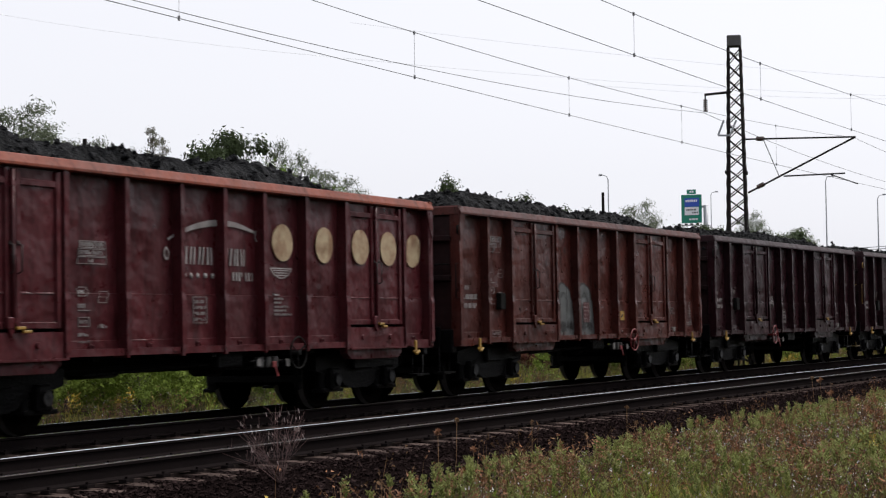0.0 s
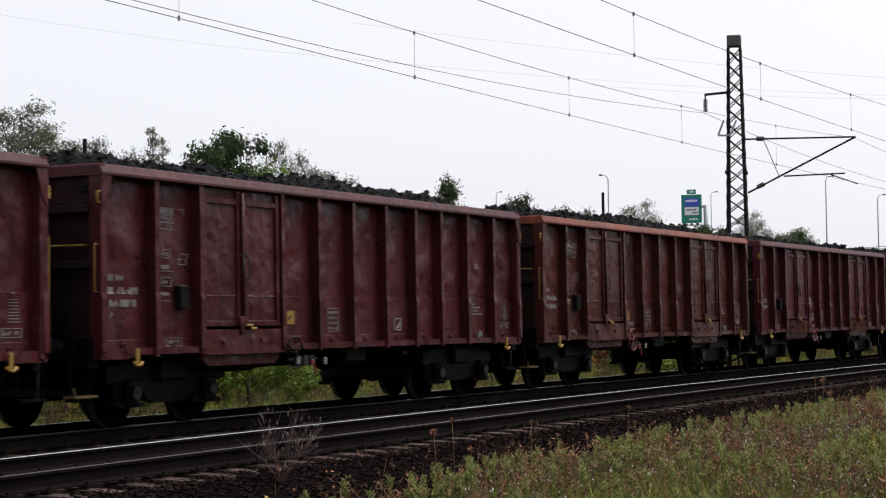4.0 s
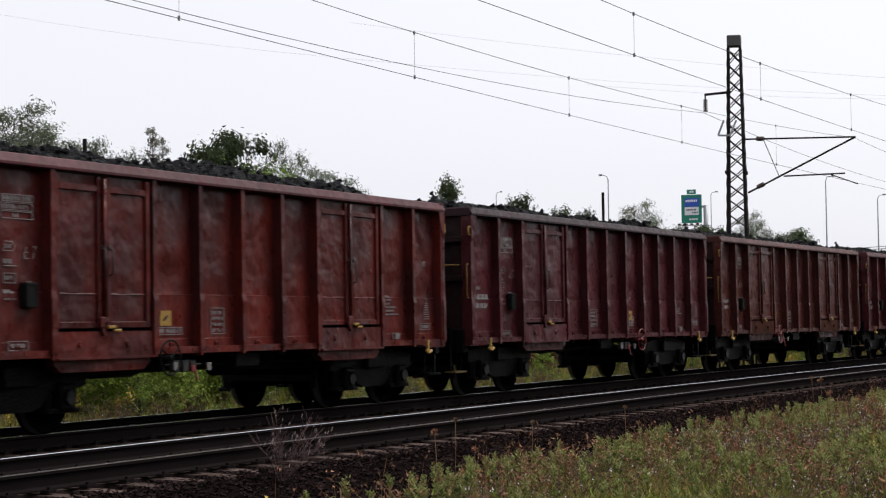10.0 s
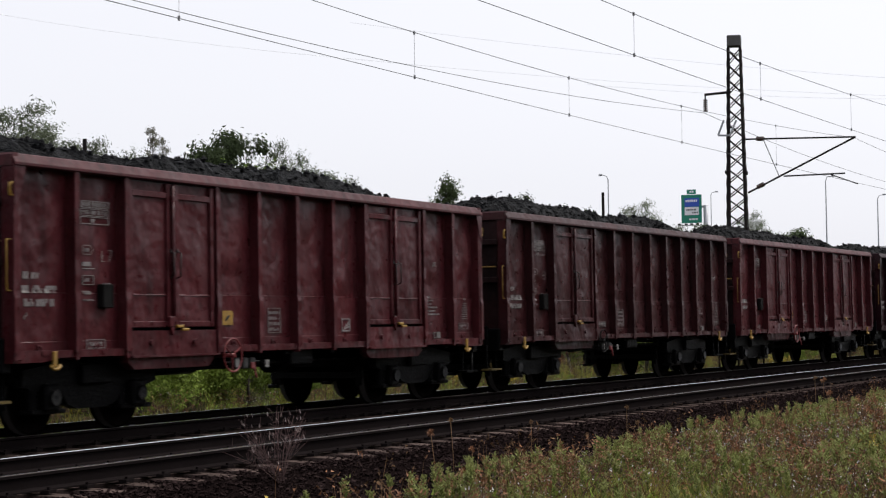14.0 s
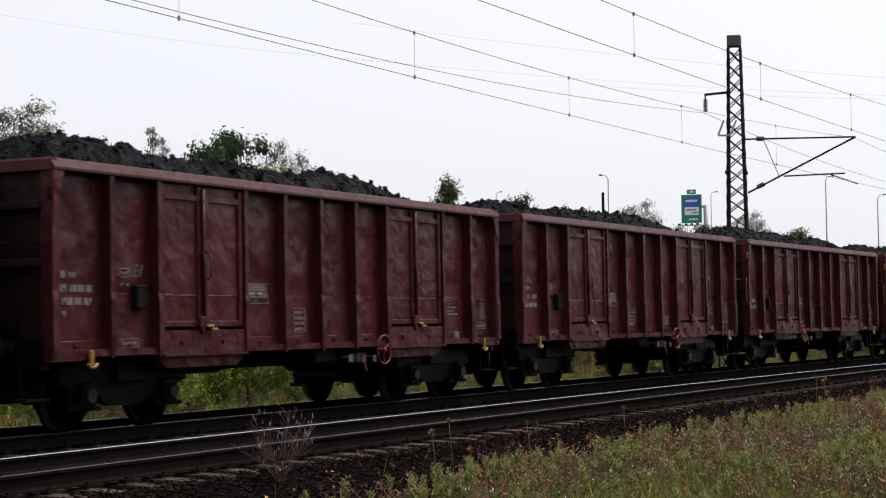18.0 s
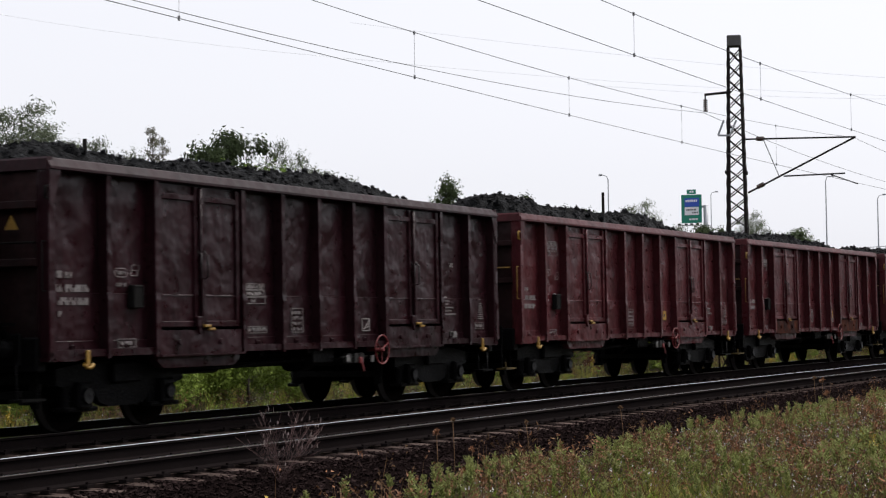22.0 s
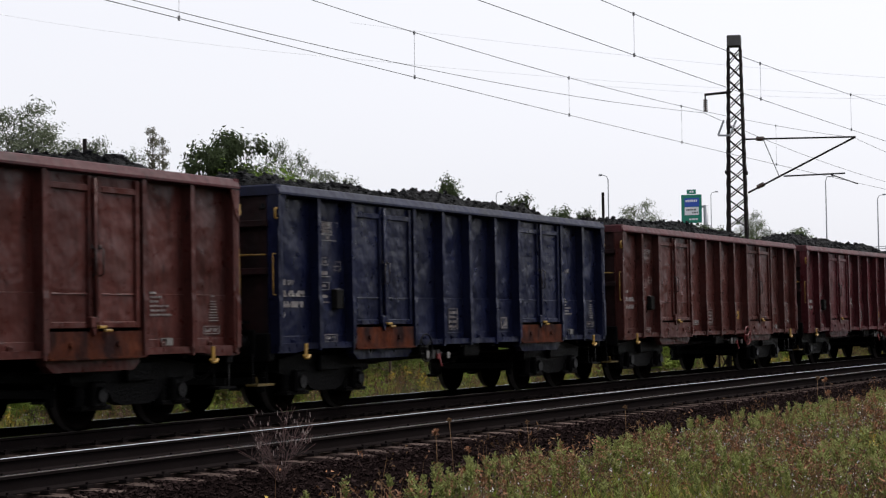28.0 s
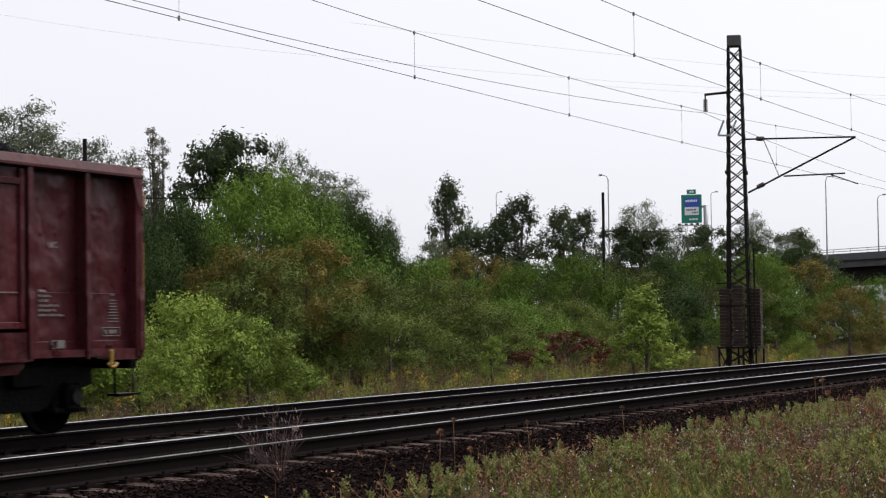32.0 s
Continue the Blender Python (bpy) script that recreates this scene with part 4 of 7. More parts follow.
def wagon(number, plan, tint, rim="", sill="", layout=0, wheel_red=True, yellow=True, label=""):
    root = new("goods_wagon")
    tagged(root, label, "wagon", "wagons of the coal train")
    p = PAINT[tint]
    stops_of = BAYS[plan][0]
    rim_p, sill_p = RIM_PAINT[rim or tint], PAINT[sill or tint]
    side_of(root, number, plan, p, rim_p, sill_p, False)
    side_of(root, number, plan, p, rim_p, sill_p, True)
    trim = YELLOW if yellow else STEEL_GREY
    for turned in (False, True):
        m = pose(0, 0, 0, 0, 0, 180) if turned else Matrix()
        part("end_wall", cached("end_wall", end_wall_mesh), END_PAINT, root, at=m)
        for y in (-1.355, 1.355):
            part("corner_post", cached("corner_post", end_post_mesh), p, root, at=m @ Matrix.Translation((0, y, 0)))
        for y in (-0.5, 0.5):
            part("end_rib", cached("end_rib", end_rib_mesh), END_PAINT, root, at=m @ Matrix.Translation((0, y, 0)))
        for z in (1.1, 2.05, 2.75):
            part("end_beam", cached("end_beam", end_beam_mesh), END_PAINT, root, at=m @ Matrix.Translation((0, 0, z)))
        part("corner_gusset", cached("corner_gusset", gusset_mesh), p, root, at=m)
        part("corner_gusset", cached("corner_gusset", gusset_mesh), p, root, at=m @ Matrix.Diagonal((1, -1, 1, 1)))
        part("end_rim", cached("end_rim", end_rim_mesh), rim_p, root, at=m)
        part("headstock", cached("headstock", headstock_mesh), SHADED_GRIME, root, at=m)
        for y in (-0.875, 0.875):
            part("buffer", cached("buffer", buffer_mesh), SHADED_GRIME, root, at=m @ Matrix.Translation((-HALF, y, 1.06)))
        part("coupler", cached("coupler", coupler_mesh), SHADED_GRIME, root, at=m @ Matrix.Translation((-HALF, 0, 0)))
        for side in (-1, 1):
            part("grab_rail", grab_mesh(0.6 if side < 0 else 1.1), trim, root, at=m @ Matrix.Translation((-HALF - 0.03, side * 1.4, 1.75 if side < 0 else 1.3)))
            part("tow_hook", cached("tow_hook", hook_mesh), YELLOW, root, "yellow tow hook", at=m @ (Matrix.Translation((-HALF + 0.72, side * 1.46, 0.86)) @ pose(0, 0, 0, 0, 0, 0 if side < 0 else 180)))
            step = part("step", cached("step", step_mesh), SHADED_GRIME, root, at=m @ Matrix.Translation((-HALF - 0.22, side * 1.12, 0)))
            part("tread", cached("tread", tread_mesh), (YELLOW_DULL if yellow else STEEL_GREY) if side < 0 else SHADED_GRIME, step)
            part("corner_bracket", cached("corner_bracket", corner_bracket_mesh), trim, root, at=m @ Matrix.Translation((-HALF + 0.0, side * 1.43, 2.86)))
    part("brake_platform", cached("brake_platform", end_shelf_mesh), SHADED_GRIME, root)
    if tint == "plum":
        part("warning_sign", cached("warning_sign", triangle_mesh), YELLOW, root, "yellow warning triangle", at=(-HALF - 0.05, -0.92, 2.5))
    part("end_handrail", cached("end_handrail", end_handrail_mesh), trim, root)
    for dx, dz, red in ((-0.3, 0.02, False), (0.12, -0.02, True), (0.5, 0.0, False)):
        part("brake_lever" if red else "brake_plate", cached("brake_lever", lever_mesh) if red else cached("brake_plate", plate_mesh), RED_WHEEL if red else PLATE, root, "red changeover lever" if red else "small dirty white plate", at=((7.75 if number in WHEEL_AFT else 5.2) - HALF + dx, -1.37, 0.76 + dz))
    part("data_plate", cached("data_plate", data_mesh), PLATE, root, "small pale data plate", at=((stops_of[-3] + stops_of[-2]) / 2 - HALF + 0.1, SKIN - 0.03, 1.06))
    part("underframe", cached("underframe", underframe_mesh), SHADED_GRIME, root)
    part("brake_gear", cached("brake_gear", brake_gear_mesh), SHADED_GRIME, root)
    part("brake_valve", cached("brake_valve", valve_mesh), VALVE, root, at=((7.5 if number in WHEEL_AFT else 4.9) - HALF, -1.3, 0.7))
    part("brake_handwheel", cached("brake_handwheel", handwheel_mesh), RED_WHEEL if wheel_red else STEEL_GREY, root, "round spoked brake handwheel", at=((8.35 if number in WHEEL_AFT else 4.6) - HALF, -1.5, 0.9))
    wheels = bogie(root, -4.5) + bogie(root, 4.5)
    WHEELSETS.append((number, wheels))
    stops, doors = BAYS[plan]

    def mark(kind, bay, dx, z, mat=WHITE, mesh=None, name="stencil", dy=0.0, lab=""):
        x = (stops[bay] + stops[bay + 1]) / 2 - HALF + dx + (0.0 if bay in doors else 0.06)
        me = (mesh or marks_mesh(kind, number + len(kind))).copy()
        for v in me.vertices:
            # the paint follows the dents of the sheet under it
            at = x + v.co.x + HALF
            b = max(q for q in range(len(stops) - 1) if stops[q] <= max(at, 0.0))
            width = stops[b + 1] - stops[b] - 0.06
            v.co.y += DOOR - 0.034 if b in doors else sheet_at(width, variant_of(number, b), at - (stops[b] + stops[b + 1]) / 2, z + v.co.z) - 0.011
        ob = part(name, me, mat, root, lab, at=(x, -dy, z))
        if name != "painted_disc":
            ob["kind"] = "stuff"      # many small bars and strokes, too fine to pick apart

    nb = len(stops) - 1
    part("card_holder", cached("card_holder", card_mesh), STEEL_GREY, root, at=(stops[doors[0]] - 0.35 - HALF, SKIN - 0.06, 1.55))
    a = doors[0] - 1
    if layout == 0:
        mark("", 0, -0.18, 1.9, mesh=letters("RIV"))
        mark("number", 0, -0.12, 1.7)
        mark("table", a, -0.02, 2.6)
        mark("column", a, 0.0, 1.72)
        mark("small_frame", a, -0.05, 1.05)
        mark("grid", doors[0] + 2, 0.0, 1.2)
    elif layout == 1:
        mark("", 0, -0.18, 1.92, mesh=letters("RIV"))
        mark("number", 0, -0.12, 1.72)
        mark("boxes", a, -0.05, 1.95)
        mark("small_frame", a, -0.05, 1.05)
        mark("table", doors[0] + 1, -0.1, 1.62)
        mark("grid", doors[0] + 2, 0.0, 1.2)
    else:
        mark("table", doors[0] + 1, 0.0, 2.1)
        mark("column", doors[0] + 1, 0.0, 1.2)
        mark("grid", doors[0] + 3, 0.0, 1.35)
        mark("bowl", nb - 4, 0.0, 2.0)
        mark("lines", nb - 4, 0.0, 1.45)
    if layout != 2:
        mark("lines", nb - 2, -0.1, 1.45)
        mark("ladder", nb - 1, 0.05, 1.38)
        if number % 3 != 1:
            mark("", nb - 1 - number % 2, -0.1, 2.28, mesh=letters("UIC"))
        mark("small_frame", nb - 1, 0.0, 1.2)
        if number == 7:
            mark("plate", doors[0] + 1, 0.15, 1.25)
        elif number % 2 and number > 1:
            mark("plate", doors[0] + 4, 0.0, 1.2)
        if number % 3 == 0:
            mark("foot", doors[0] + 1, -0.1, 1.2)
        x = (8.1 if number in WHEEL_AFT else 4.75) - HALF
        if (yellow or number == 1) and number not in (7, 35) and tint != "olive":
            part("warning_plate", cached("warning_plate", warn_mesh), YELLOW, root, "small yellow warning plate", at=(x, SKIN - 0.034, 1.32))
            part("warning_sign", cached("warning_bolt", bolt_mesh), BLACK_PAINT, root, at=(x, SKIN - 0.036, 1.32))
    return root, mark


# ---- coal loads ----
def coal_mesh(kind, height, tail):
    key = ("coal", kind)
    if key not in CACHE:
        verts, faces = [], []
        nx, ny = 130, 24
        for i in range(nx + 1):
            for j in range(ny + 1):
                x, y = (i / nx - 0.5) * (LENGTH - 0.24), (j / ny - 0.5) * 2.46
                u, v = i / nx, abs(j / ny - 0.5) * 2
                end = min(1, u / 0.1, (1 - u) / tail)
                heap = height * (0.82 + 0.18 * math.sin(u * 9.4 + kind * 1.7)) + 0.05 * math.sin(u * 23 + kind)
                z = 3.12 + max(0, end) ** 0.8 * heap * (1 - v ** 2) + 0.42 * (1 - v ** 2.5) * min(1, end + 0.3)
                lump = noise.cell((x * 6.5, y * 6.5, kind)) * 0.05 + noise.cell((x * 11, y * 11, kind)) * 0.035 + abs(noise.noise((x * 9, y * 9, kind))) * 0.08 + abs(noise.noise((x * 3, y * 3, kind + 5.0))) * 0.12
                edge = min(1, (1 - v) * 8)
                verts.append((x + 0.02 * noise.noise((x * 20, y * 20, 1)), y, z + (lump - 0.1) * edge - 0.05))
        for i in range(nx):
            for j in range(ny):
                a = i * (ny + 1) + j
                faces.append((a, a + ny + 1, a + ny + 2, a + 1))
        # a skirt down to the floor
        low = len(verts)
        ring = [i * (ny + 1) for i in range(nx + 1)] + [nx * (ny + 1) + j for j in range(1, ny + 1)] + [i * (ny + 1) + ny for i in range(nx - 1, -1, -1)] + [j for j in range(ny - 1, 0, -1)]
        for q in ring:
            x, y, z = verts[q]
            verts.append((x * 0.99, y * 0.99, 1.21))
        m = len(ring)
        for q in range(m):
            faces.append((ring[q], ring[(q + 1) % m], low + (q + 1) % m, low + q))
        CACHE[key] = soup("coal", verts, faces, [COAL])
        # loose lumps lying on the heap
        rng, lv, lf = random.Random(kind + 70), [], []
        for q in range(1200):
            i = rng.randrange(nx + 1)
            j = min(ny - 1, max(1, int(ny * (0.5 + 0.5 * rng.uniform(-1, 1) ** 3)) if rng.random() < 0.3 else rng.randint(1, ny - 1)))
            c = Vector(verts[i * (ny + 1) + j]) + Vector((rng.uniform(-0.04, 0.04), rng.uniform(-0.04, 0.04), 0.0))
            r = rng.uniform(0.03, 0.06) if rng.random() < 0.9 else rng.uniform(0.06, 0.09)
            turn = Euler((rng.uniform(0, 3), rng.uniform(0, 3), rng.uniform(0, 3))).to_matrix()
            b0 = len(lv)
            for d in ((1, 0, 0), (-1, 0, 0), (0, 1, 0), (0, -1, 0), (0, 0, 1), (0, 0, -1)):
                lv.append(c + turn @ (Vector(d) * r * rng.uniform(0.7, 1.25)))
            lf += [tuple(b0 + k for k in f) for f in ((0, 2, 4), (2, 1, 4), (1, 3, 4), (3, 0, 4), (2, 0, 5), (1, 2, 5), (3, 1, 5), (0, 3, 5))]
        CACHE[key + ("lumps",)] = soup("lump_cover", lv, lf, [COAL])
    return CACHE[key]


HEAPS = {"low": (0, 0.14, 0.1), "mid": (1, 0.24, 0.12), "mid_b": (2, 0.26, 0.2), "tall": (3, 0.34, 0.14), "tall_b": (4, 0.38, 0.3), "tall_c": (5, 0.31, 0.22)}
TRAIN = []     # every wagon and load with its number in the train

# plan, paint, rim, door sill, marking layout, red handwheel, yellow rails, load
FLEET = [
    ("end_doors", "red", "orange", "", 2, False, False, "tall_b"), ("two_doors", "brown", "", "", 0, True, False, "tall"),
    ("two_doors", "plum", "", "", 1, True, False, "mid"), ("two_doors", "plum", "", "", 1, True, True, "low"),
    ("one_door", "red", "", "", 0, True, True, "mid_b"), ("one_door", "red", "", "", 0, False, True, "mid"),
    ("two_doors", "brown", "orange", "", 0, True, True, "mid"), ("two_doors", "red", "", "rust", 1, True, True, "low"),
    ("two_doors", "red", "", "rust", 0, False, False, "mid"), ("two_doors", "red", "", "rust", 0, False, False, "mid_b"),
    ("two_doors", "red", "orange", "", 0, False, False, "mid_b"), ("one_door", "plum", "", "", 1, True, True, "low"),
    ("two_doors", "bright", "red", "", 0, False, True, "mid"), ("one_door", "red", "plum", "", 0, True, True, "low"),
    ("two_doors", "brown", "brown", "rust", 0, True, True, "low"), ("two_doors", "red", "", "", 1, True, True, "low"),
    ("two_doors", "red", "", "", 0, False, True, "low"), ("two_doors", "red", "", "", 0, True, True, "tall_c"),
    ("one_door", "olive", "", "", 0, False, True, "tall"), ("two_doors", "red", "", "", 0, True, True, "tall"),
    ("two_doors", "plum", "", "", 1, True, True, "tall_c"), ("two_doors", "bright", "red", "", 0, True, True, "tall"),
    ("two_doors", "red", "", "", 1, True, False, "tall_b"), ("two_doors", "red", "", "", 1, True, False, "tall_c"),
    ("two_doors", "red", "", "", 1, True, True, "tall"), ("two_doors", "red", "", "", 1, True, True, "tall_c"),
    ("two_doors", "plum", "", "", 1, True, False, "tall"), ("two_doors", "plum", "", "", 1, True, False, "tall_c"),
    ("two_doors", "red", "", "", 0, True, True, "tall_b"), ("two_doors", "red", "", "rust", 0, True, True, "mid_b"),
    ("two_doors", "red", "", "rust", 0, True, True, "mid"), ("two_doors", "red", "", "rust", 1, True, True, "tall_c"),
    ("two_doors", "red", "orange", "rust", 0, False, False, "mid"), ("two_doors", "red", "", "", 0, True, True, "mid_b"),
    ("two_doors", "faded", "red", "rust", 0, False, True, "low"), ("two_doors", "blue", "", "rust", 0, False, True, "mid"),
    ("two_doors", "faded", "red", "", 0, True, True, "mid_b"), ("two_doors", "red", "", "", 1, True, True, "tall"),
    ("two_doors", "red", "", "", 0, True, True, "mid_b"), ("two_doors", "red", "", "", 1, True, True, "mid"),
]
LOOKS = {"red": "oxide-red", "plum": "dark plum-brown", "brown": "rusty brown", "olive": "dirty dark maroon", "faded": "faded red", "bright": "patchy bright red", "blue": "dark blue"}
EXTRA = {0: " with yellowed discs", 1: " with a pale grey sprayed patch", 8: " with large silver graffiti letters", 9: " with thin white outline graffiti",
         10: " with green graffiti, white discs", 16: " with white graffiti tags", 32: " with white discs and light-blue tags"}

for number, (plan, tint, rim, sill, layout, wheel_red, yellow, load) in enumerate(FLEET):
    words = LOOKS[tint] + " open goods wagon" + EXTRA.get(number, ", one door a side" if plan == "one_door" else ", two doors a side") + (", orange rim" if rim == "orange" else "")
    root, mark = wagon(number, plan, tint, rim, sill, layout, wheel_red, yellow, words)
    if number in (0, 10, 32):
        mark("arc", 4, 0.5, 2.42, DISC if number else WHITE, name="painted_arc", dy=0.008)
        for x in (8.15, 9.04, 10.05, 11.3, 12.34) if number else (8.24, 9.45, 10.45, 11.4, 12.48):
            bay = max(q for q in range(10) if BAYS[plan][0][q] <= x)
            mid = (BAYS[plan][0][bay] + BAYS[plan][0][bay + 1]) / 2
            mark("", bay, x - mid - (0.0 if bay in BAYS[plan][1] else 0.06), 2.6 if number else 2.52, DISC if number else CREAM, cached("painted_disc", disc_mesh), "painted_disc", dy=0.012,
                 lab="white painted disc" if number else "yellowed white painted disc")
    p_red = PAINT["red"]
    if number == 1:
        for bay, seed in ((3, 41), (4, 43)):
            arch = [(-0.42, 0.02), (-0.45, 0.5), (-0.38, 0.86), (-0.16, 1.02), (0.12, 0.98), (0.32, 0.84), (0.4, 0.5), (0.42, 0.02)]
            mark("", bay, 0.0, 1.03, BLACK_PAINT, sprayed([(x * 1.08, z * 1.04) for x, z in arch], ("arch_edge", bay)), "graffiti", lab="black edge of a sprayed patch")
            mark("", bay, 0.0, 1.03, GREY_PAINT, sprayed(arch, ("arch", bay)), "graffiti", dy=0.007, lab="pale grey sprayed patch")
            mark("", bay, 0.0, 1.03, BLACK_PAINT, lines_mesh(("arch_line", bay), [[(-0.2, 0.1), (-0.24, 0.6), (-0.06, 0.86), (0.1, 0.7), (0.06, 0.3)], [(-0.36, 0.2), (-0.1, 0.14), (0.3, 0.24)]], 0.012), "graffiti", dy=0.016)
            mark("", bay, 0.05, 1.1, BLACK_PAINT, scrawl_mesh(seed, 0.6, 0.25, 4, 0.014), "graffiti", dy=0.018)
        mark("", 4, 0.02, 1.28, p_red, patch_mesh(0.38, 0.42, 55), "graffiti", dy=0.021)
        mark("", 4, 0.02, 1.31, WHITE, marks_mesh("grid", 1), "graffiti", dy=0.026)
    if number == 8:
        halo = lambda bay, pts: mark("", bay, 0, 1.0, PALE_PAINT, sprayed(pts, ("halo", bay)), "graffiti", lab="pale blue-white sprayed edge")
        fill = lambda bay, pts: mark("", bay, 0, 1.0, GREY_PAINT, sprayed(pts, ("silver", bay)), "graffiti", dy=0.007, lab="silver sprayed letter")
        ink = lambda bay, lines, t=0.042, q="": mark("", bay, 0, 1.0, BLACK_PAINT, lines_mesh(("ink", bay, q), lines, t), "graffiti", dy=0.018, lab="black graffiti line")
        halo(3, [(-0.4, 0.05), (-0.42, 0.9), (-0.36, 1.18), (-0.1, 1.27), (0.2, 1.22), (0.3, 1.0), (0.47, 0.9), (0.47, 0.05)])
        fill(3, [(-0.36, 0.06), (-0.37, 0.85), (-0.28, 1.1), (-0.02, 1.17), (0.22, 1.02), (0.32, 0.78), (0.45, 0.7), (0.45, 0.06)])
        ink(3, [[(-0.36, 0.05), (-0.38, 0.8), (-0.26, 1.1), (0.0, 1.18), (0.2, 1.05), (0.28, 0.8)], [(-0.1, 0.05), (-0.14, 0.5), (-0.08, 0.9), (0.1, 0.8), (0.12, 0.3), (0.2, 0.05)], [(0.28, 0.8), (0.46, 0.66)]])
        halo(4, [(-0.48, 0.03), (-0.47, 1.0), (-0.36, 1.24), (-0.1, 1.2), (0.05, 1.28), (0.38, 1.26), (0.48, 1.05), (0.48, 0.03)])
        fill(4, [(-0.47, 0.03), (-0.42, 0.9), (-0.3, 1.12), (-0.14, 1.06), (0.06, 1.16), (0.3, 1.1), (0.44, 0.9), (0.47, 0.03)])
        ink(4, [[(-0.44, 0.3), (-0.4, 0.9), (-0.28, 1.12), (-0.12, 0.98), (-0.14, 0.6), (-0.02, 0.1)], [(-0.02, 0.5), (-0.02, 0.95), (0.12, 1.16), (0.3, 1.1), (0.4, 0.8), (0.36, 0.4), (0.44, 0.05)], [(0.08, 0.2), (0.14, 0.8), (0.24, 0.5)]])
        halo(5, [(-0.48, 0.03), (-0.47, 1.2), (-0.34, 1.3), (-0.08, 1.26), (0.0, 1.12), (0.16, 1.25), (0.34, 1.2), (0.48, 1.02), (0.48, 0.03)])
        fill(5, [(-0.46, 0.03), (-0.46, 1.0), (-0.36, 1.16), (-0.16, 1.15), (-0.04, 0.9), (0.08, 1.04), (0.26, 1.1), (0.4, 0.9), (0.44, 0.03)])
        ink(5, [[(-0.46, 0.5), (-0.44, 1.0), (-0.32, 1.17), (-0.14, 1.12), (-0.06, 0.8), (-0.08, 0.4)], [(0.0, 0.05), (-0.04, 0.5), (0.02, 0.95), (0.18, 1.12), (0.34, 1.0), (0.34, 0.85), (0.2, 0.82)], [(0.34, 0.95), (0.3, 0.6), (0.42, 0.3), (0.3, 0.05)], [(-0.46, 0.2), (-0.3, 0.05)]], 0.045)
        halo(6, [(-0.47, 0.03), (-0.47, 1.22), (-0.3, 1.2), (-0.1, 1.02), (0.06, 0.8), (0.12, 0.62), (0.44, 0.42), (0.44, 0.03)])
        fill(6, [(-0.46, 0.03), (-0.46, 1.05), (-0.3, 1.04), (-0.12, 0.9), (0.0, 0.66), (0.08, 0.4), (0.3, 0.2), (0.4, 0.03)])
        ink(6, [[(-0.47, 1.08), (-0.28, 1.05), (-0.08, 0.9), (0.04, 0.6), (0.14, 0.4), (0.4, 0.16)], [(-0.44, 0.76), (-0.3, 0.74), (-0.08, 0.76)], [(-0.46, 0.66), (-0.42, 0.3), (-0.3, 0.22)]], 0.042)
        mark("", 6, -0.3, 1.42, BLACK_PAINT, patch_mesh(0.2, 0.22, 64), "graffiti", dy=0.02)
        mark("", 2, 0.8, 1.3, PALE_PAINT, sprayed([(-0.12, 0.0), (-0.02, 0.12), (0.06, 0.36), (0.16, 0.3), (0.18, 0.0)], "tip"), "graffiti")
        mark("", 7, -0.72, 1.32, PALE_PAINT, sprayed([(-0.25, 0.0), (-0.27, 0.3), (-0.18, 0.42), (-0.12, 0.32), (0.1, 0.3), (0.16, 0.2), (0.15, 0.0)], "end"), "graffiti", lab="pale blue-white sprayed end")
    if number == 9:
        for bay in (3, 4, 5, 6):
            mark("", bay, 0, 1.25, WHITE, scrawl_mesh(70 + bay, 0.6, 0.8, 1, 0.016), "graffiti", lab="thin white graffiti line")
    if number == 10:
        leaf_a = [(-0.33, 0.6), (-0.42, 0.8), (-0.24, 1.08), (0.09, 1.15), (0.36, 1.06), (0.42, 0.86), (0.24, 0.6), (0, 0.5)]
        leaf_b = [(-0.42, 0.5), (-0.18, 0.56), (0.18, 0.46), (0.45, 0.26), (0.42, 0.02), (0.09, -0.02), (-0.24, 0.08), (-0.39, 0.26)]
        leaf_c = [(-0.51, 0.0), (-0.45, 0.5), (-0.24, 0.44), (0, 0.86), (0.27, 0.98), (0.45, 0.9), (0.42, 0.5), (0.24, 0.3), (0.48, 0.34), (0.54, 0.04), (0.15, -0.04)]
        leaf_d = [(-0.27, 0.0), (-0.3, 0.55), (-0.18, 1.0), (-0.12, 0.6), (0.15, 0.62), (0.36, 0.34), (0.3, 0.04), (0, -0.08)]
        for bay, dx, shape, key in ((2, -0.56, leaf_a, "a"), (2, -0.52, leaf_b, "b"), (2, 0.5, leaf_c, "c"), (3, -0.22, leaf_d, "d")):
            mid = [sum(q[k] for q in shape) / len(shape) for k in (0, 1)]
            edge = [(mid[0] + (x - mid[0]) * 1.16, mid[1] + (z - mid[1]) * 1.1) for x, z in shape]
            mark("", bay, dx, 1.34, BLACK_PAINT, sprayed(edge, ("dark", key)), "graffiti", lab="black sprayed edge")
            mark("", bay, dx, 1.34, GREEN_PAINT, sprayed(shape, ("green", key)), "graffiti", dy=0.004, lab="light green sprayed letter")
        mark("", 2, -0.55, 1.34, BLACK_PAINT, lines_mesh("cut_a", [[(0.06, 0.76), (0.04, 0.6), (0.16, 0.5), (0.1, 0.4)], [(0.0, 0.42), (0.1, 0.28), (0.14, 0.2)]], 0.018), "graffiti", dy=0.009)
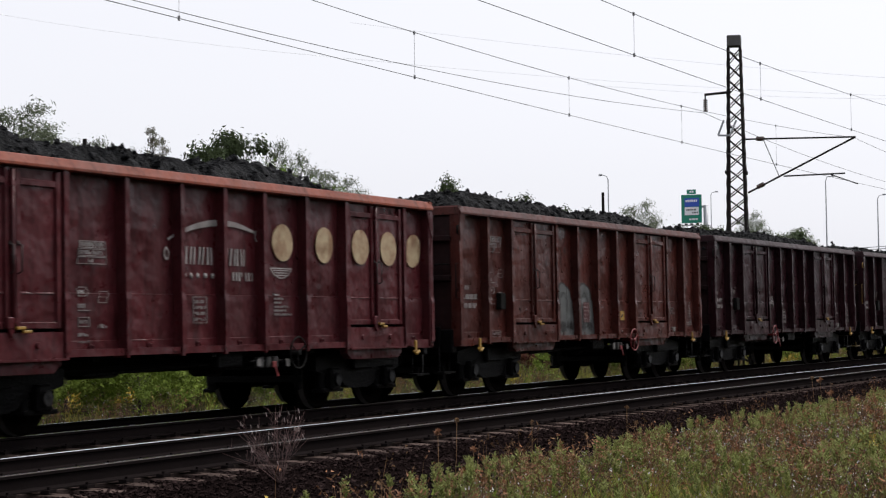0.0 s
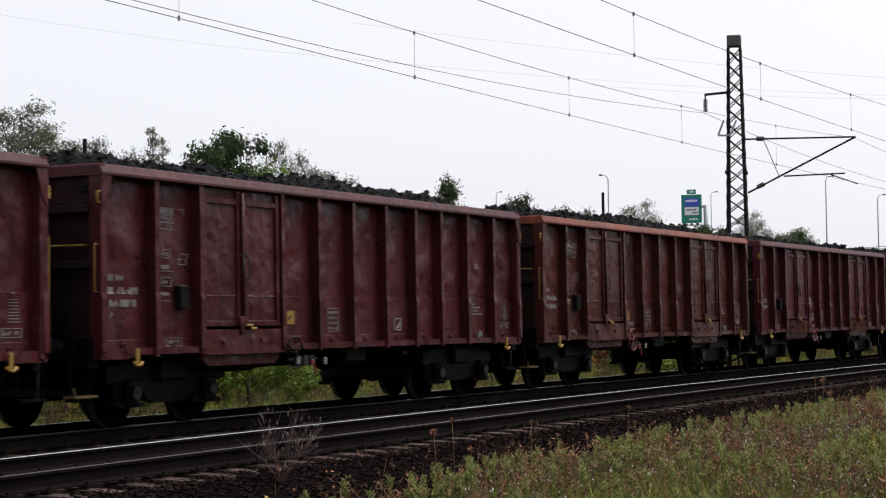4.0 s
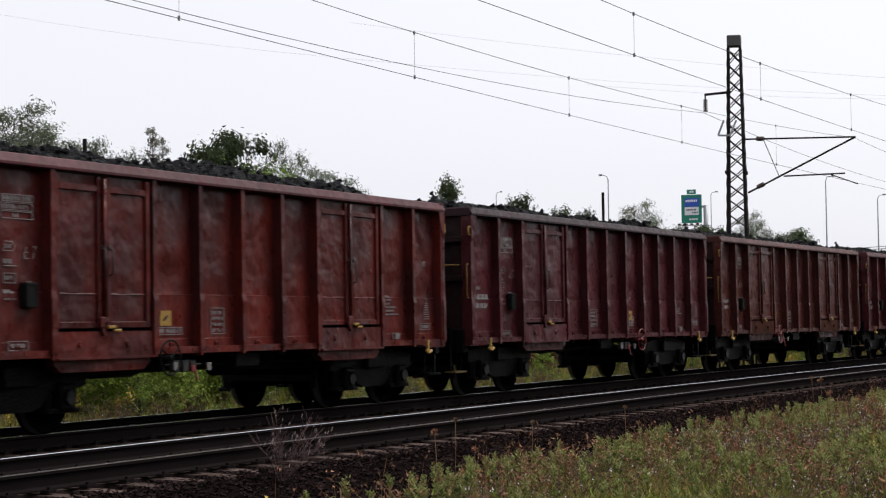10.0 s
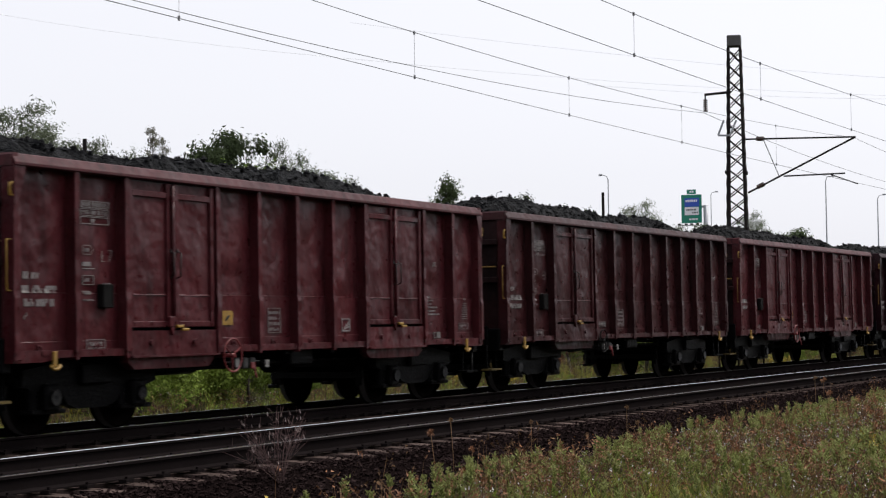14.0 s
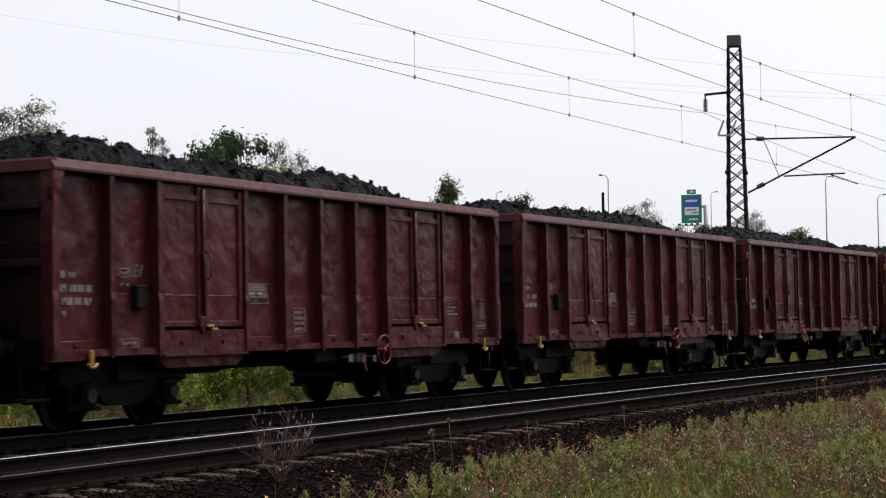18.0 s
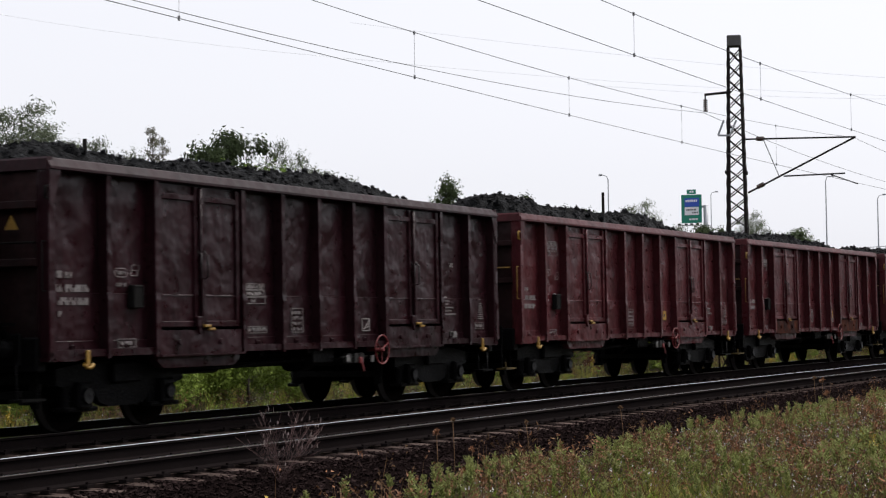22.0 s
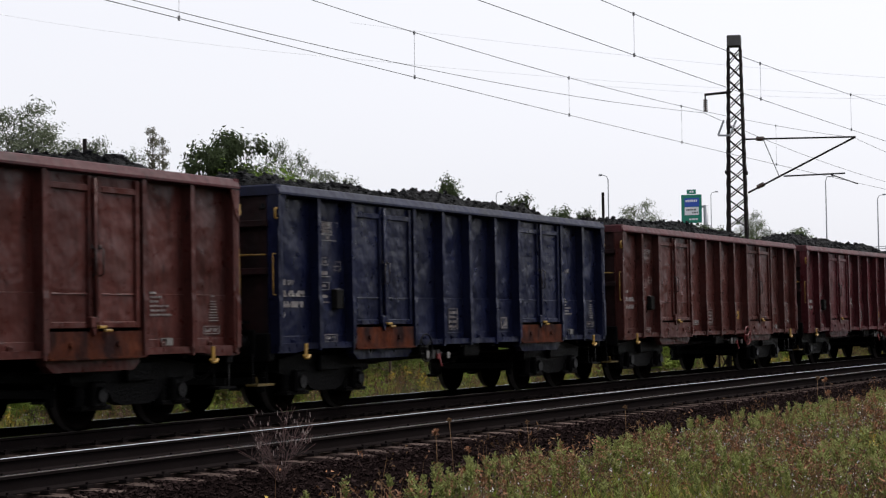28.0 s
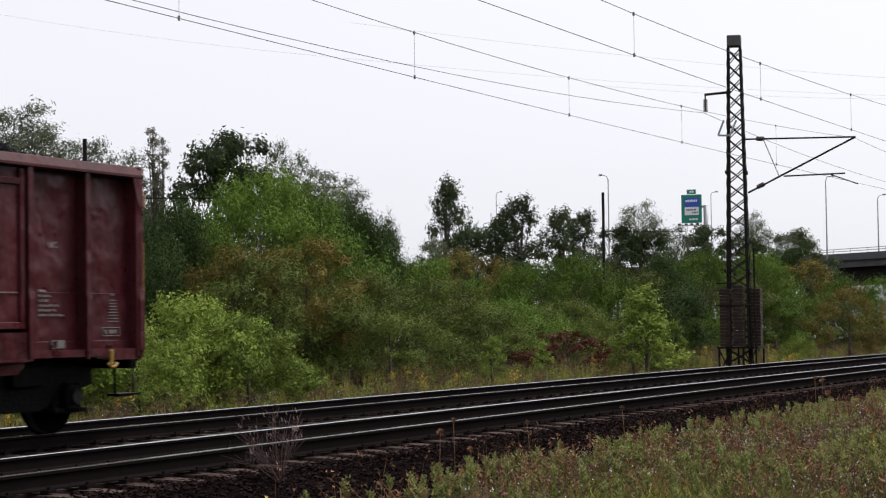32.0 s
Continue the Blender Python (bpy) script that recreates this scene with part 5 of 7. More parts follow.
        mark("", 2, 0.52, 1.34, BLACK_PAINT, lines_mesh("cut_b", [[(0.1, 0.62), (0.04, 0.36), (0.12, 0.2), (0.24, 0.4)], [(-0.16, 0.4), (-0.08, 0.2)], [(0.04, 0.1), (0.2, 0.06)]], 0.02), "graffiti", dy=0.009)
        for bay, dx, z in ((3, -0.15, 2.2), (3, 0.1, 1.42), (2, 0.2, 2.2), (2, -0.92, 1.6)):
            mark("", bay, dx, z, GREY_PAINT, patch_mesh(0.12, 0.22, 47), "graffiti")
        mark("", 7, 0.0, 1.3, WHITE, scrawl_mesh(88, 0.5, 0.7, 2, 0.014), "graffiti")
        mark("", 4, 0.0, 1.2, BLUE_PAINT, scrawl_mesh(89, 0.5, 0.35, 3, 0.012), "graffiti")
    if number == 16:
        mark("", 2, -0.5, 1.36, PALE_PAINT, lines_mesh("tree_tag", [[(-0.22, 0.62), (-0.14, 0.78), (0.1, 0.76), (0.06, 0.62), (0.26, 0.58), (0.26, 0.46)], [(-0.2, 0.42), (-0.1, 0.3), (-0.08, 0.0)], [(-0.12, 0.32), (0.02, 0.56)], [(0.0, 0.26), (0.06, 0.4), (0.2, 0.44), (0.26, 0.34), (0.1, 0.26), (0.02, 0.12)]], 0.011), "graffiti", lab="white graffiti line tag")
        for z in (2.35, 1.4):
            mark("", 2, 0.5, z, PALE_PAINT, scrawl_mesh(92 + int(z), 0.5, 0.7 if z > 2 else 0.4, 6, 0.011), "graffiti", lab="white graffiti tag")
        mark("", 4, 0.0, 1.6, BLUE_PAINT, scrawl_mesh(95, 0.7, 0.5, 4, 0.02), "graffiti")
        mark("", 6, 0.0, 1.35, GREY_PAINT, scrawl_mesh(96, 0.7, 0.7, 4, 0.03), "graffiti")
        mark("", 8, 0.0, 1.9, GREY_PAINT, scrawl_mesh(97, 0.7, 0.7, 4, 0.024), "graffiti")
        mark("", 9, 0.0, 1.95, GREY_PAINT, scrawl_mesh(98, 0.7, 0.65, 4, 0.02), "graffiti")
    if number == 32:
        for bay, n in ((5, 1), (6, 2), (7, 2)):
            mark("", bay, 0, 1.55, BLUE_PAINT, scrawl_mesh(100 + bay, 0.7, 0.55, n + 3, 0.02), "graffiti", lab="light-blue graffiti tag")
    coal = new("coal_load", coal_mesh(*HEAPS[load]))
    tagged(coal, "heap of black lump coal lying in an open wagon", "coal", "coal loads of the train")
    lumps = part("lump_cover", CACHE[("coal", HEAPS[load][0], "lumps")], None, coal, "loose black lumps on the heap")
    lumps["kind"] = "stuff"
    TRAIN.append((number, root, coal))

# ---- the overhead line mast ----
MAST_S, MAST_OFF = 58.76, 3.0


def make_mast():
    root = tagged(new("overhead_line_mast"), "dark rusty lattice steel overhead line mast beside the track", "mast")
    root.matrix_world = Matrix.Translation(along(MAST_S, MAST_OFF, 0)) @ pose(0, 0, 0, 0, 0, 12)
    H0, H1 = -0.32, 10.3

    def half(z):
        return 0.42 - 0.2 * (z - H0) / (H1 - H0)

    for sx in (-1, 1):
        for sy in (-1, 1):
            bm = bmesh.new()
            a, b = half(H0), half(H1)
            for d in ((0.0, 0.11), (0.11, 0.0)):
                pa = [(sx * a, sy * a), (sx * (a - d[0] - 0.01), sy * a), (sx * (a - d[0] - 0.01), sy * (a - d[1] - 0.01)), (sx * a, sy * (a - d[1] - 0.01))]
                pb = [(x * b / a, y * b / a) for x, y in pa]
                lo, hi = [bm.verts.new((*p, H0)) for p in pa], [bm.verts.new((*p, H1)) for p in pb]
                for i in range(4):
                    bm.faces.new((lo[i], lo[(i + 1) % 4], hi[(i + 1) % 4], hi[i]))
            part("corner_post", bm, LATTICE, root)
    n = 21
    for i in range(n):
        z0, z1 = H0 + 0.2 + (H1 - H0 - 0.3) * i / n, H0 + 0.2 + (H1 - H0 - 0.3) * (i + 1) / n
        bm = bmesh.new()
        a, b = half(z0), half(z1)
        for sx, sy, ex, ey in ((-1, -1, 1, -1), (1, 1, -1, 1), (-1, 1, -1, -1), (1, -1, 1, 1)):
            f = 1 if i % 2 else -1
            p, q = ((sx, sy), (ex, ey)) if f > 0 else ((ex, ey), (sx, sy))
            add_rod(bm, (p[0] * a, p[1] * a, z0), (q[0] * b, q[1] * b, z1), 0.019, 4)
            add_rod(bm, (q[0] * a, q[1] * a, z0), (p[0] * b, p[1] * b, z1), 0.019, 4)
        part("lattice_bracing", bm, LATTICE, root)
    bm = bmesh.new()
    add_box(bm, -0.225, -0.225, H1 - 0.02, 0.225, 0.225, H1 + 0.34, bevel=0.02)
    part("cap", bm, CAP_GREY, root, "grey sheet metal cap")
    bm = bmesh.new()
    add_box(bm, -0.6, -0.6, -0.7, 0.6, 0.6, -0.3, bevel=0.03)
    part("foundation", bm, CONCRETE, root)
    # clamps
    for z in (6.13, 2.89):
        bm = bmesh.new()
        w = 0.4 if z > 4 else 0.68
        add_box(bm, -w, -half(z) - 0.05, z - 0.05, w, -half(z) - 0.0, z + 0.05)
        add_box(bm, -w, half(z), z - 0.05, w, half(z) + 0.05, z + 0.05)
        part("clamp", bm, LATTICE, root)
    return root


mast = make_mast()


def make_arm(name, label, pieces, insulators=()):
    """A bracket on the mast, built of rods between points of the line."""
    root = tagged(new(name), label, "bracket")
    origin = along(MAST_S, MAST_OFF, 0)
    root.location = origin
    for nm, a, b, r in pieces:
        bm = bmesh.new()
        add_rod(bm, a - origin, b - origin, r, 6)
        part(nm, bm, LATTICE, root)
    for a, b in insulators:
        bm = bmesh.new()
        a, b = a - origin, b - origin
        for i in range(6):
            p = a.lerp(b, (i + 0.5) / 6)
            d = (b - a).normalized() * 0.02
            add_rod(bm, p - d, p + d, 0.075, 10)
        add_rod(bm, a, b, 0.03, 6)
        part("insulator", bm, PORCELAIN, root, "brown ribbed insulator")
    return root


def ms(off, h, ds=0.0):
    return along(MAST_S + ds, off, h)


make_arm("cantilever_bracket", "dark steel cantilever bracket carrying the overhead wires", [
    ("top_tube", ms(2.7, 7.21), ms(-0.96, 7.06), 0.03),
    ("stay_tube", ms(2.62, 5.45), ms(-0.96, 7.06), 0.032),
    ("registration_tube", ms(1.41, 5.93), ms(-0.6, 5.92), 0.028),
    ("drop_rod", ms(2.08, 7.18), ms(1.56, 5.93), 0.014),
    ("steady_arm", ms(-0.14, 5.9), ms(-1.0, 5.56), 0.02),
], [(ms(2.3, 7.2), ms(2.05, 7.19)), (ms(2.3, 5.62), ms(2.08, 5.71))])
make_arm("feeder_bracket", "dark steel arm with a hanging insulator on the mast", [
    ("arm", ms(3.15, 8.8), ms(4.05, 8.77), 0.045), ("hanger", ms(4.03, 8.8), ms(4.03, 8.62), 0.025)], [(ms(4.03, 8.62), ms(4.03, 8.2))])


def make_weights():
    root = tagged(new("tension_weights"), "brown stacked iron tension weights at the mast foot", "weights")
    root.matrix_world = Matrix.Translation(along(MAST_S, MAST_OFF, 0))
    bm = bmesh.new()
    add_box(bm, -0.15, -0.17, -0.045, 0.15, 0.17, 0.045, bevel=0.01)
    add_box(bm, -0.178, -0.018, -0.042, 0.0, 0.018, 0.042)
    me = mesh_of(bm, "weight")
    for x, y, n in ((-0.5, 0.3, 18), (-0.5, -0.13, 19), (-0.1, -0.6, 18)):
        for i in range(n):
            part("weight", me, RUSTY_WEIGHT, root, at=Matrix.Translation((x, y, 0.5 + i * 0.104)) @ pose(0, 0, 0, 0, 0, random.uniform(-3, 3)))
    bm = bmesh.new()
    add_box(bm, -0.75, -0.8, 0.38, 0.35, 0.55, 0.44)
    for x in (-0.66, 0.25):
        for y in (-0.72, -0.3, 0.12, 0.5):
            add_rod(bm, (x, y, -0.55), (x, y, 0.39), 0.035, 5)
    part("base_frame", bm, LATTICE, root)
    for y in (-0.46, -0.7):
        bm = bmesh.new()
        add_rod(bm, (-0.6, y, 0.4), (-0.5, y + 0.05, 3.6), 0.03, 5)
        part("guide_rod", bm, LATTICE, root)
    for a, b in (((-0.66, 0.5, -0.45), (-0.66, 0.12, 0.35)), ((-0.66, 0.12, -0.45), (-0.66, 0.5, 0.35)), ((-0.66, -0.3, -0.45), (-0.66, -0.72, 0.35)), ((-0.66, -0.72, -0.45), (-0.66, -0.3, 0.35))):
        bm = bmesh.new()
        add_rod(bm, a, b, 0.022, 4)
        part("brace", bm, LATTICE, root)
    for z in (1.78, 2.5):
        bm = bmesh.new()
        add_rod(bm, (-0.72, 0.55, z), (-0.72, -0.75 if z < 2 else -0.1, z), 0.022, 5)
        part("guide_bar", bm, LATTICE, root)


RUSTY_WEIGHT = material("brown_cast_iron", (0.034, 0.015, 0.012), 0.85, 0.0, (0.014, 0.008, 0.007), 0.7, 5, 40, random_tone=0.3)
make_weights()


def make_plate():
    root = tagged(new("mast_bracket"), "pale tilted metal frame clamped to the mast", "bracket")
    d = (along(MAST_S, MAST_OFF, 0) - EYE).length - 0.45
    pts = [bearing(x, y, d) for x, y in ((1281, 213), (1271, 240), (1292, 240), (1303, 213))]
    root.location = pts[1]
    for a, b in zip(pts, pts[1:]):
        bm = bmesh.new()
        add_rod(bm, a - pts[1], b - pts[1], 0.034, 5)
        part("bar", bm, GALV, root)
    bm = bmesh.new()
    add_rod(bm, (pts[2] + pts[3]) / 2 - pts[1], along(MAST_S, MAST_OFF, 0) + Vector((0, 0, (pts[2].z + pts[3].z) / 2 - along(MAST_S, MAST_OFF, 0).z)) - pts[1], 0.025, 5)
    part("clamp", bm, LATTICE, root)



# ---- overhead wires ----
def wire(name, label, pts, r=0.0075, mat=None):
    bm = bmesh.new()
    add_path(bm, pts, r, 4)
    ob = new(name, mesh_of(bm, name, mat or WIRE))
    tagged(ob, label, "wire")
    return ob


def catenary(off, contact, low, high, supports, drop_at):
    pts_c = [along(s, off, contact) for s in range(-70, 181, 5)]
    wire("contact_wire", "dark overhead contact wire above the track", pts_c, 0.0066)

    def sag(s):
        a = max(q for q in supports if q <= s)
        b = min(q for q in supports if q > s)
        u = (s - a) / (b - a) * 2 - 1
        return low + (high - low) * u * u

    pts_m = [along(s, off, sag(s)) for s in range(-70, 181, 3)]
    wire("messenger_wire", "dark sagging messenger wire above the contact wire", pts_m, 0.0066)
    for s in drop_at:
        bm = bmesh.new()
        add_rod(bm, along(s, off, contact), along(s, off, sag(s)), 0.0038, 4)
        add_rod(bm, along(s, off, contact - 0.03), along(s, off, contact + 0.04), 0.022, 5)
        add_rod(bm, along(s, off, sag(s) - 0.04), along(s, off, sag(s) + 0.03), 0.022, 5)
        tagged(new("dropper", mesh_of(bm, "dropper", DROPPER)), "thin vertical dropper between two overhead wires", "wire", "droppers of the overhead line")


catenary(0.0, 5.86, 6.68, 7.38, (-105.0, -49.4, 6.4, 62.2, 118.0, 174.0, 230.0), [-30, -20, 15.5, 23, 30.65, 38.05, 45.4, 53.5, 72, 80, 88, 96])
catenary(-SPACING, 6.1, 6.857, 7.44, (-107.0, -50.8, 5.2, 61.2, 117.2, 173.0, 229.0), [16, 24, 31.8, 39.6, 47.3, 55, 63, 86, 94])
wire("feeder_wire", "thin feeder wire hung from the mast insulator", [along(s, 4.03, 7.19 + 0.00103 * (s - 28.0) ** 2) for s in np.linspace(-2.6, 58.6, 24)], 0.008)
wire("feeder_wire", "thin feeder wire running on from the mast", [along(s, 4.03, 7.19 + 0.00103 * (s - 89.2) ** 2) for s in np.linspace(58.6, 119.8, 18)], 0.008)


def bearing(x, y, d):
    """A far point by its direction from the camera: x, y across a picture 1568 wide, at d metres."""
    f = 3278.8
    m = _stand.to_3x3()
    way = m @ Vector(((x - 784) / f, (441 - y) / f, -1))
    flat = math.hypot(way.x, way.y)
    return EYE + way * (d / flat)


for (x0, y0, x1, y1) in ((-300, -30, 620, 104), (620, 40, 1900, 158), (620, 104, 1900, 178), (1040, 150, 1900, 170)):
    wire("power_line", "thin far power line, coloured pale to fade into the sky", [bearing(x0 + (x1 - x0) * u, y0 + (y1 - y0) * u + 14 * (4 * u * (1 - u)), 260) for u in [i / 12 for i in range(13)]], 0.017, FAR_WIRE)

# ---- the motorway behind ----
DECK = 190.0
SIGN_GREEN = material("green_sign_sheet", (0.0, 0.2, 0.13), 0.5, 0, (0.0, 0.17, 0.11), 0.6, 2, 20, 0)
SIGN_BLUE = material("blue_sign_sheet", (0.02, 0.08, 0.45), 0.5, 0, None, 0.3, 2, 20, 0)
SIGN_WHITE = material("white_sign_sheet", (0.75, 0.76, 0.78), 0.5, 0, None, 0.1, 2, 20, 0)


def facing(p):
    d = EYE - p
    return Matrix.Translation(p) @ pose(0, 0, 0, 0, 0, math.degrees(math.atan2(d.y, d.x)) + 90)


def make_sign():
    u = DECK / 3278.8
    root = tagged(new("motorway_sign"), "green motorway sign with blue and white panels on a gantry", "road sign")
    root.matrix_world = facing(bearing(1224, 370, DECK)) @ pose(0, 0, 0, 0, 0, -12)
    for nm, x0, z0, x1, z1, y, mat in (("green_panel", -18, -25, 18, 25, 0, SIGN_GREEN), ("exit_panel", -8, 26, 8, 34, 0, SIGN_GREEN), ("blue_panel", -12, 4, 14, 19, -0.05, SIGN_BLUE),
                                       ("white_panel", -12, -11, 13, 3, -0.05, SIGN_WHITE)):
        bm = bmesh.new()
        add_box(bm, x0 * u, y - 0.06, z0 * u, x1 * u, y + 0.06, z1 * u)
        part(nm, bm, mat, root)
    rng = random.Random(3)
    for nm, z, x0, w, h, y, mat in (("lettering", 12, -10, 20, 4, -0.12, SIGN_WHITE), ("lettering", -3, -9, 18, 2.6, -0.12, GREY_PAINT), ("lettering", -8, 1, 10, 2.4, -0.12, GREY_PAINT), ("lettering", -20, -4, 15, 3, -0.07, SIGN_WHITE), ("lettering", 28.5, -3, 8, 3.4, -0.07, SIGN_WHITE)):
        bm = bmesh.new()
        x = x0
        while x < x0 + w:
            b = rng.uniform(1.5, 4)
            add_box(bm, x * u, y - 0.01, z * u, (x + b) * u, y + 0.005, (z + h) * u)
            x += b + 1
        part(nm, bm, mat, root)
    bm = bmesh.new()
    add_rod(bm, (24 * u, 0.3, -120 * u), (24 * u, 0.3, 6 * u), 0.24, 10)
    part("gantry_post", bm, GALV, root)
    bm = bmesh.new()
    add_rod(bm, (24 * u, 0.3, 4 * u), (-10 * u, 0.3, 4 * u), 0.12, 8)
    part("gantry_arm", bm, GALV, root)
    bm = bmesh.new()
    add_box(bm, -22 * u, -0.9, -30 * u, 14 * u, -0.1, -29 * u)
    part("catwalk", bm, GALV, root)
    for x in (-20, -8, 2, 12):
        bm = bmesh.new()
        add_box(bm, (x - 2) * u, -0.8, -29 * u, (x + 2) * u, -0.3, -26.4 * u)
        part("lamp", bm, LATTICE, root)


make_sign()


DECK = material("dark_weathered_deck_edge", (0.1, 0.1, 0.105), 0.9, 0, (0.06, 0.06, 0.065), 0.7, 1, 20, 0.2)


def make_bridge():
    root = tagged(new("motorway_bridge"), "far concrete motorway bridge with a rail and noise screens", "bridge")
    a, b = bearing(1390, 458, 170), bearing(1900, 473, 150)
    root.location = a
    d = b - a
    yaw = math.degrees(math.atan2(d.y, d.x))
    root.matrix_world = Matrix.Translation(a) @ pose(0, 0, 0, 0, 0, yaw)
    ln = math.hypot(d.x, d.y)
    for nm, y0, z0, y1, z1, mat in (("deck", 0, -1.1, 12, 0.0, DECK), ("parapet", -0.3, -0.5, 0.0, 0.1, DECK), ("girder", 0.8, -2.3, 11, -1.1, LATTICE)):
        bm = bmesh.new()
        add_box(bm, -60, y0, z0, ln + 60, y1, z1)
        part(nm, bm, mat, root)
    for i in range(46):
        bm = bmesh.new()
        add_rod(bm, (i * 2.0 - 10, -0.15, 0.08), (i * 2.0 - 10, -0.15, 0.5), 0.03, 4)
        part("rail_post", bm, GALV, root)
    for z in (0.3, 0.5):
        bm = bmesh.new()
        add_rod(bm, (-60, -0.15, z), (ln + 60, -0.15, z), 0.03, 4)
        part("rail_bar", bm, GALV, root)
    for x in (-20, 18, 40):
        bm = bmesh.new()
        add_box(bm, x - 0.8, 2, -a.z + 0.5, x + 0.8, 9, -2.2)
        part("pier", bm, CONCRETE, root)


make_bridge()


def street_lamp(x, y_top, y_foot, d, arm):
    top, foot = bearing(x, y_top, d), bearing(x, y_foot, d)
    root = tagged(new("street_lamp"), "slim grey street lamp with a curved arm on the motorway", "street lamp", "lamps along the motorway")
    root.matrix_world = facing(Vector((top.x, top.y, 0)))
    bm = bmesh.new()
    add_rod(bm, (0, 0, foot.z), (0, 0, top.z - 0.4), 0.07, 6, 0.04)
    part("pole", bm, GALV, root)
    bm = bmesh.new()
    add_path(bm, [(0, 0, top.z - 0.4), (arm * 0.15, 0, top.z - 0.1), (arm * 0.6, 0, top.z)], 0.035, 5)
    part("arm", bm, GALV, root)
    bm = bmesh.new()
    add_box(bm, min(arm * 0.6, arm), -0.12, top.z - 0.06, max(arm * 0.6, arm), 0.12, top.z + 0.08, bevel=0.03)
    part("lamp_head", bm, GALV, root)


for x, yt, yf, d, arm in ((1076, 310, 620, 150, -0.75), (878, 340, 620, 210, 0.7), (1258, 340, 620, 210, 0.8), (1461, 312, 460, 165, 0.8), (1553, 345, 460, 165, 0.7)):
    street_lamp(x, yt, yf, d, arm)


def far_pole(x, yt, d):
    top = bearing(x, yt, d)
    bm = bmesh.new()
    add_rod(bm, (top.x, top.y, -1.0), (top.x, top.y, top.z), 0.07, 6)
    ob = tagged(new("wooden_pole"), "dark wooden line pole among the trees", "pole")
    part("pole", bm, LATTICE, ob)
    bm = bmesh.new()
    r = _stand.to_3x3() @ Vector((1, 0, 0))
    add_rod(bm, top + Vector((0, 0, -1.9)), top + r * 4.0 + Vector((0, 0, -1.9)), 0.018, 5)
    part("cross_arm", bm, LATTICE, ob)


far_pole(1067, 341, 90)
far_pole(150, 246, 60)


make_plate()
# ---- plants ----
def leaf_mat(name, base, second, translucent=0.2):
    return material(name, base, 0.6, 0, second, 0.9, 0.7, 25, 0.0, island=0.3, random_tone=0.3, translucent=translucent, spec=0.05)


LEAF = {
    "dark": leaf_mat("dark_green_leaves", (0.032, 0.056, 0.016), (0.05, 0.076, 0.02)),
    "green": leaf_mat("fresh_green_leaves", (0.066, 0.116, 0.018), (0.105, 0.155, 0.025)),
    "light": leaf_mat("light_green_leaves", (0.14, 0.2, 0.036), (0.21, 0.26, 0.05)),
    "yellowing": leaf_mat("yellowing_leaves", (0.105, 0.095, 0.022), (0.13, 0.088, 0.024)),
    "deep": leaf_mat("deep_green_oak_leaves", (0.044, 0.062, 0.028), (0.066, 0.086, 0.036), 0.3),
    "pale": leaf_mat("pale_autumn_poplar_leaves", (0.1, 0.105, 0.07), (0.12, 0.11, 0.075)),
    "grey": leaf_mat("grey_green_willow_leaves", (0.12, 0.135, 0.09), (0.09, 0.11, 0.068)),
    "dull": leaf_mat("dull_green_leaves", (0.08, 0.108, 0.026), (0.125, 0.145, 0.034)),
    "russet": leaf_mat("russet_leaves", (0.1, 0.032, 0.022), (0.075, 0.036, 0.022)),
}
BARK = material("grey_brown_bark", (0.06, 0.045, 0.035), 0.9, 0, (0.035, 0.028, 0.022), 0.7, 5, 40, 0.6, 0.02)


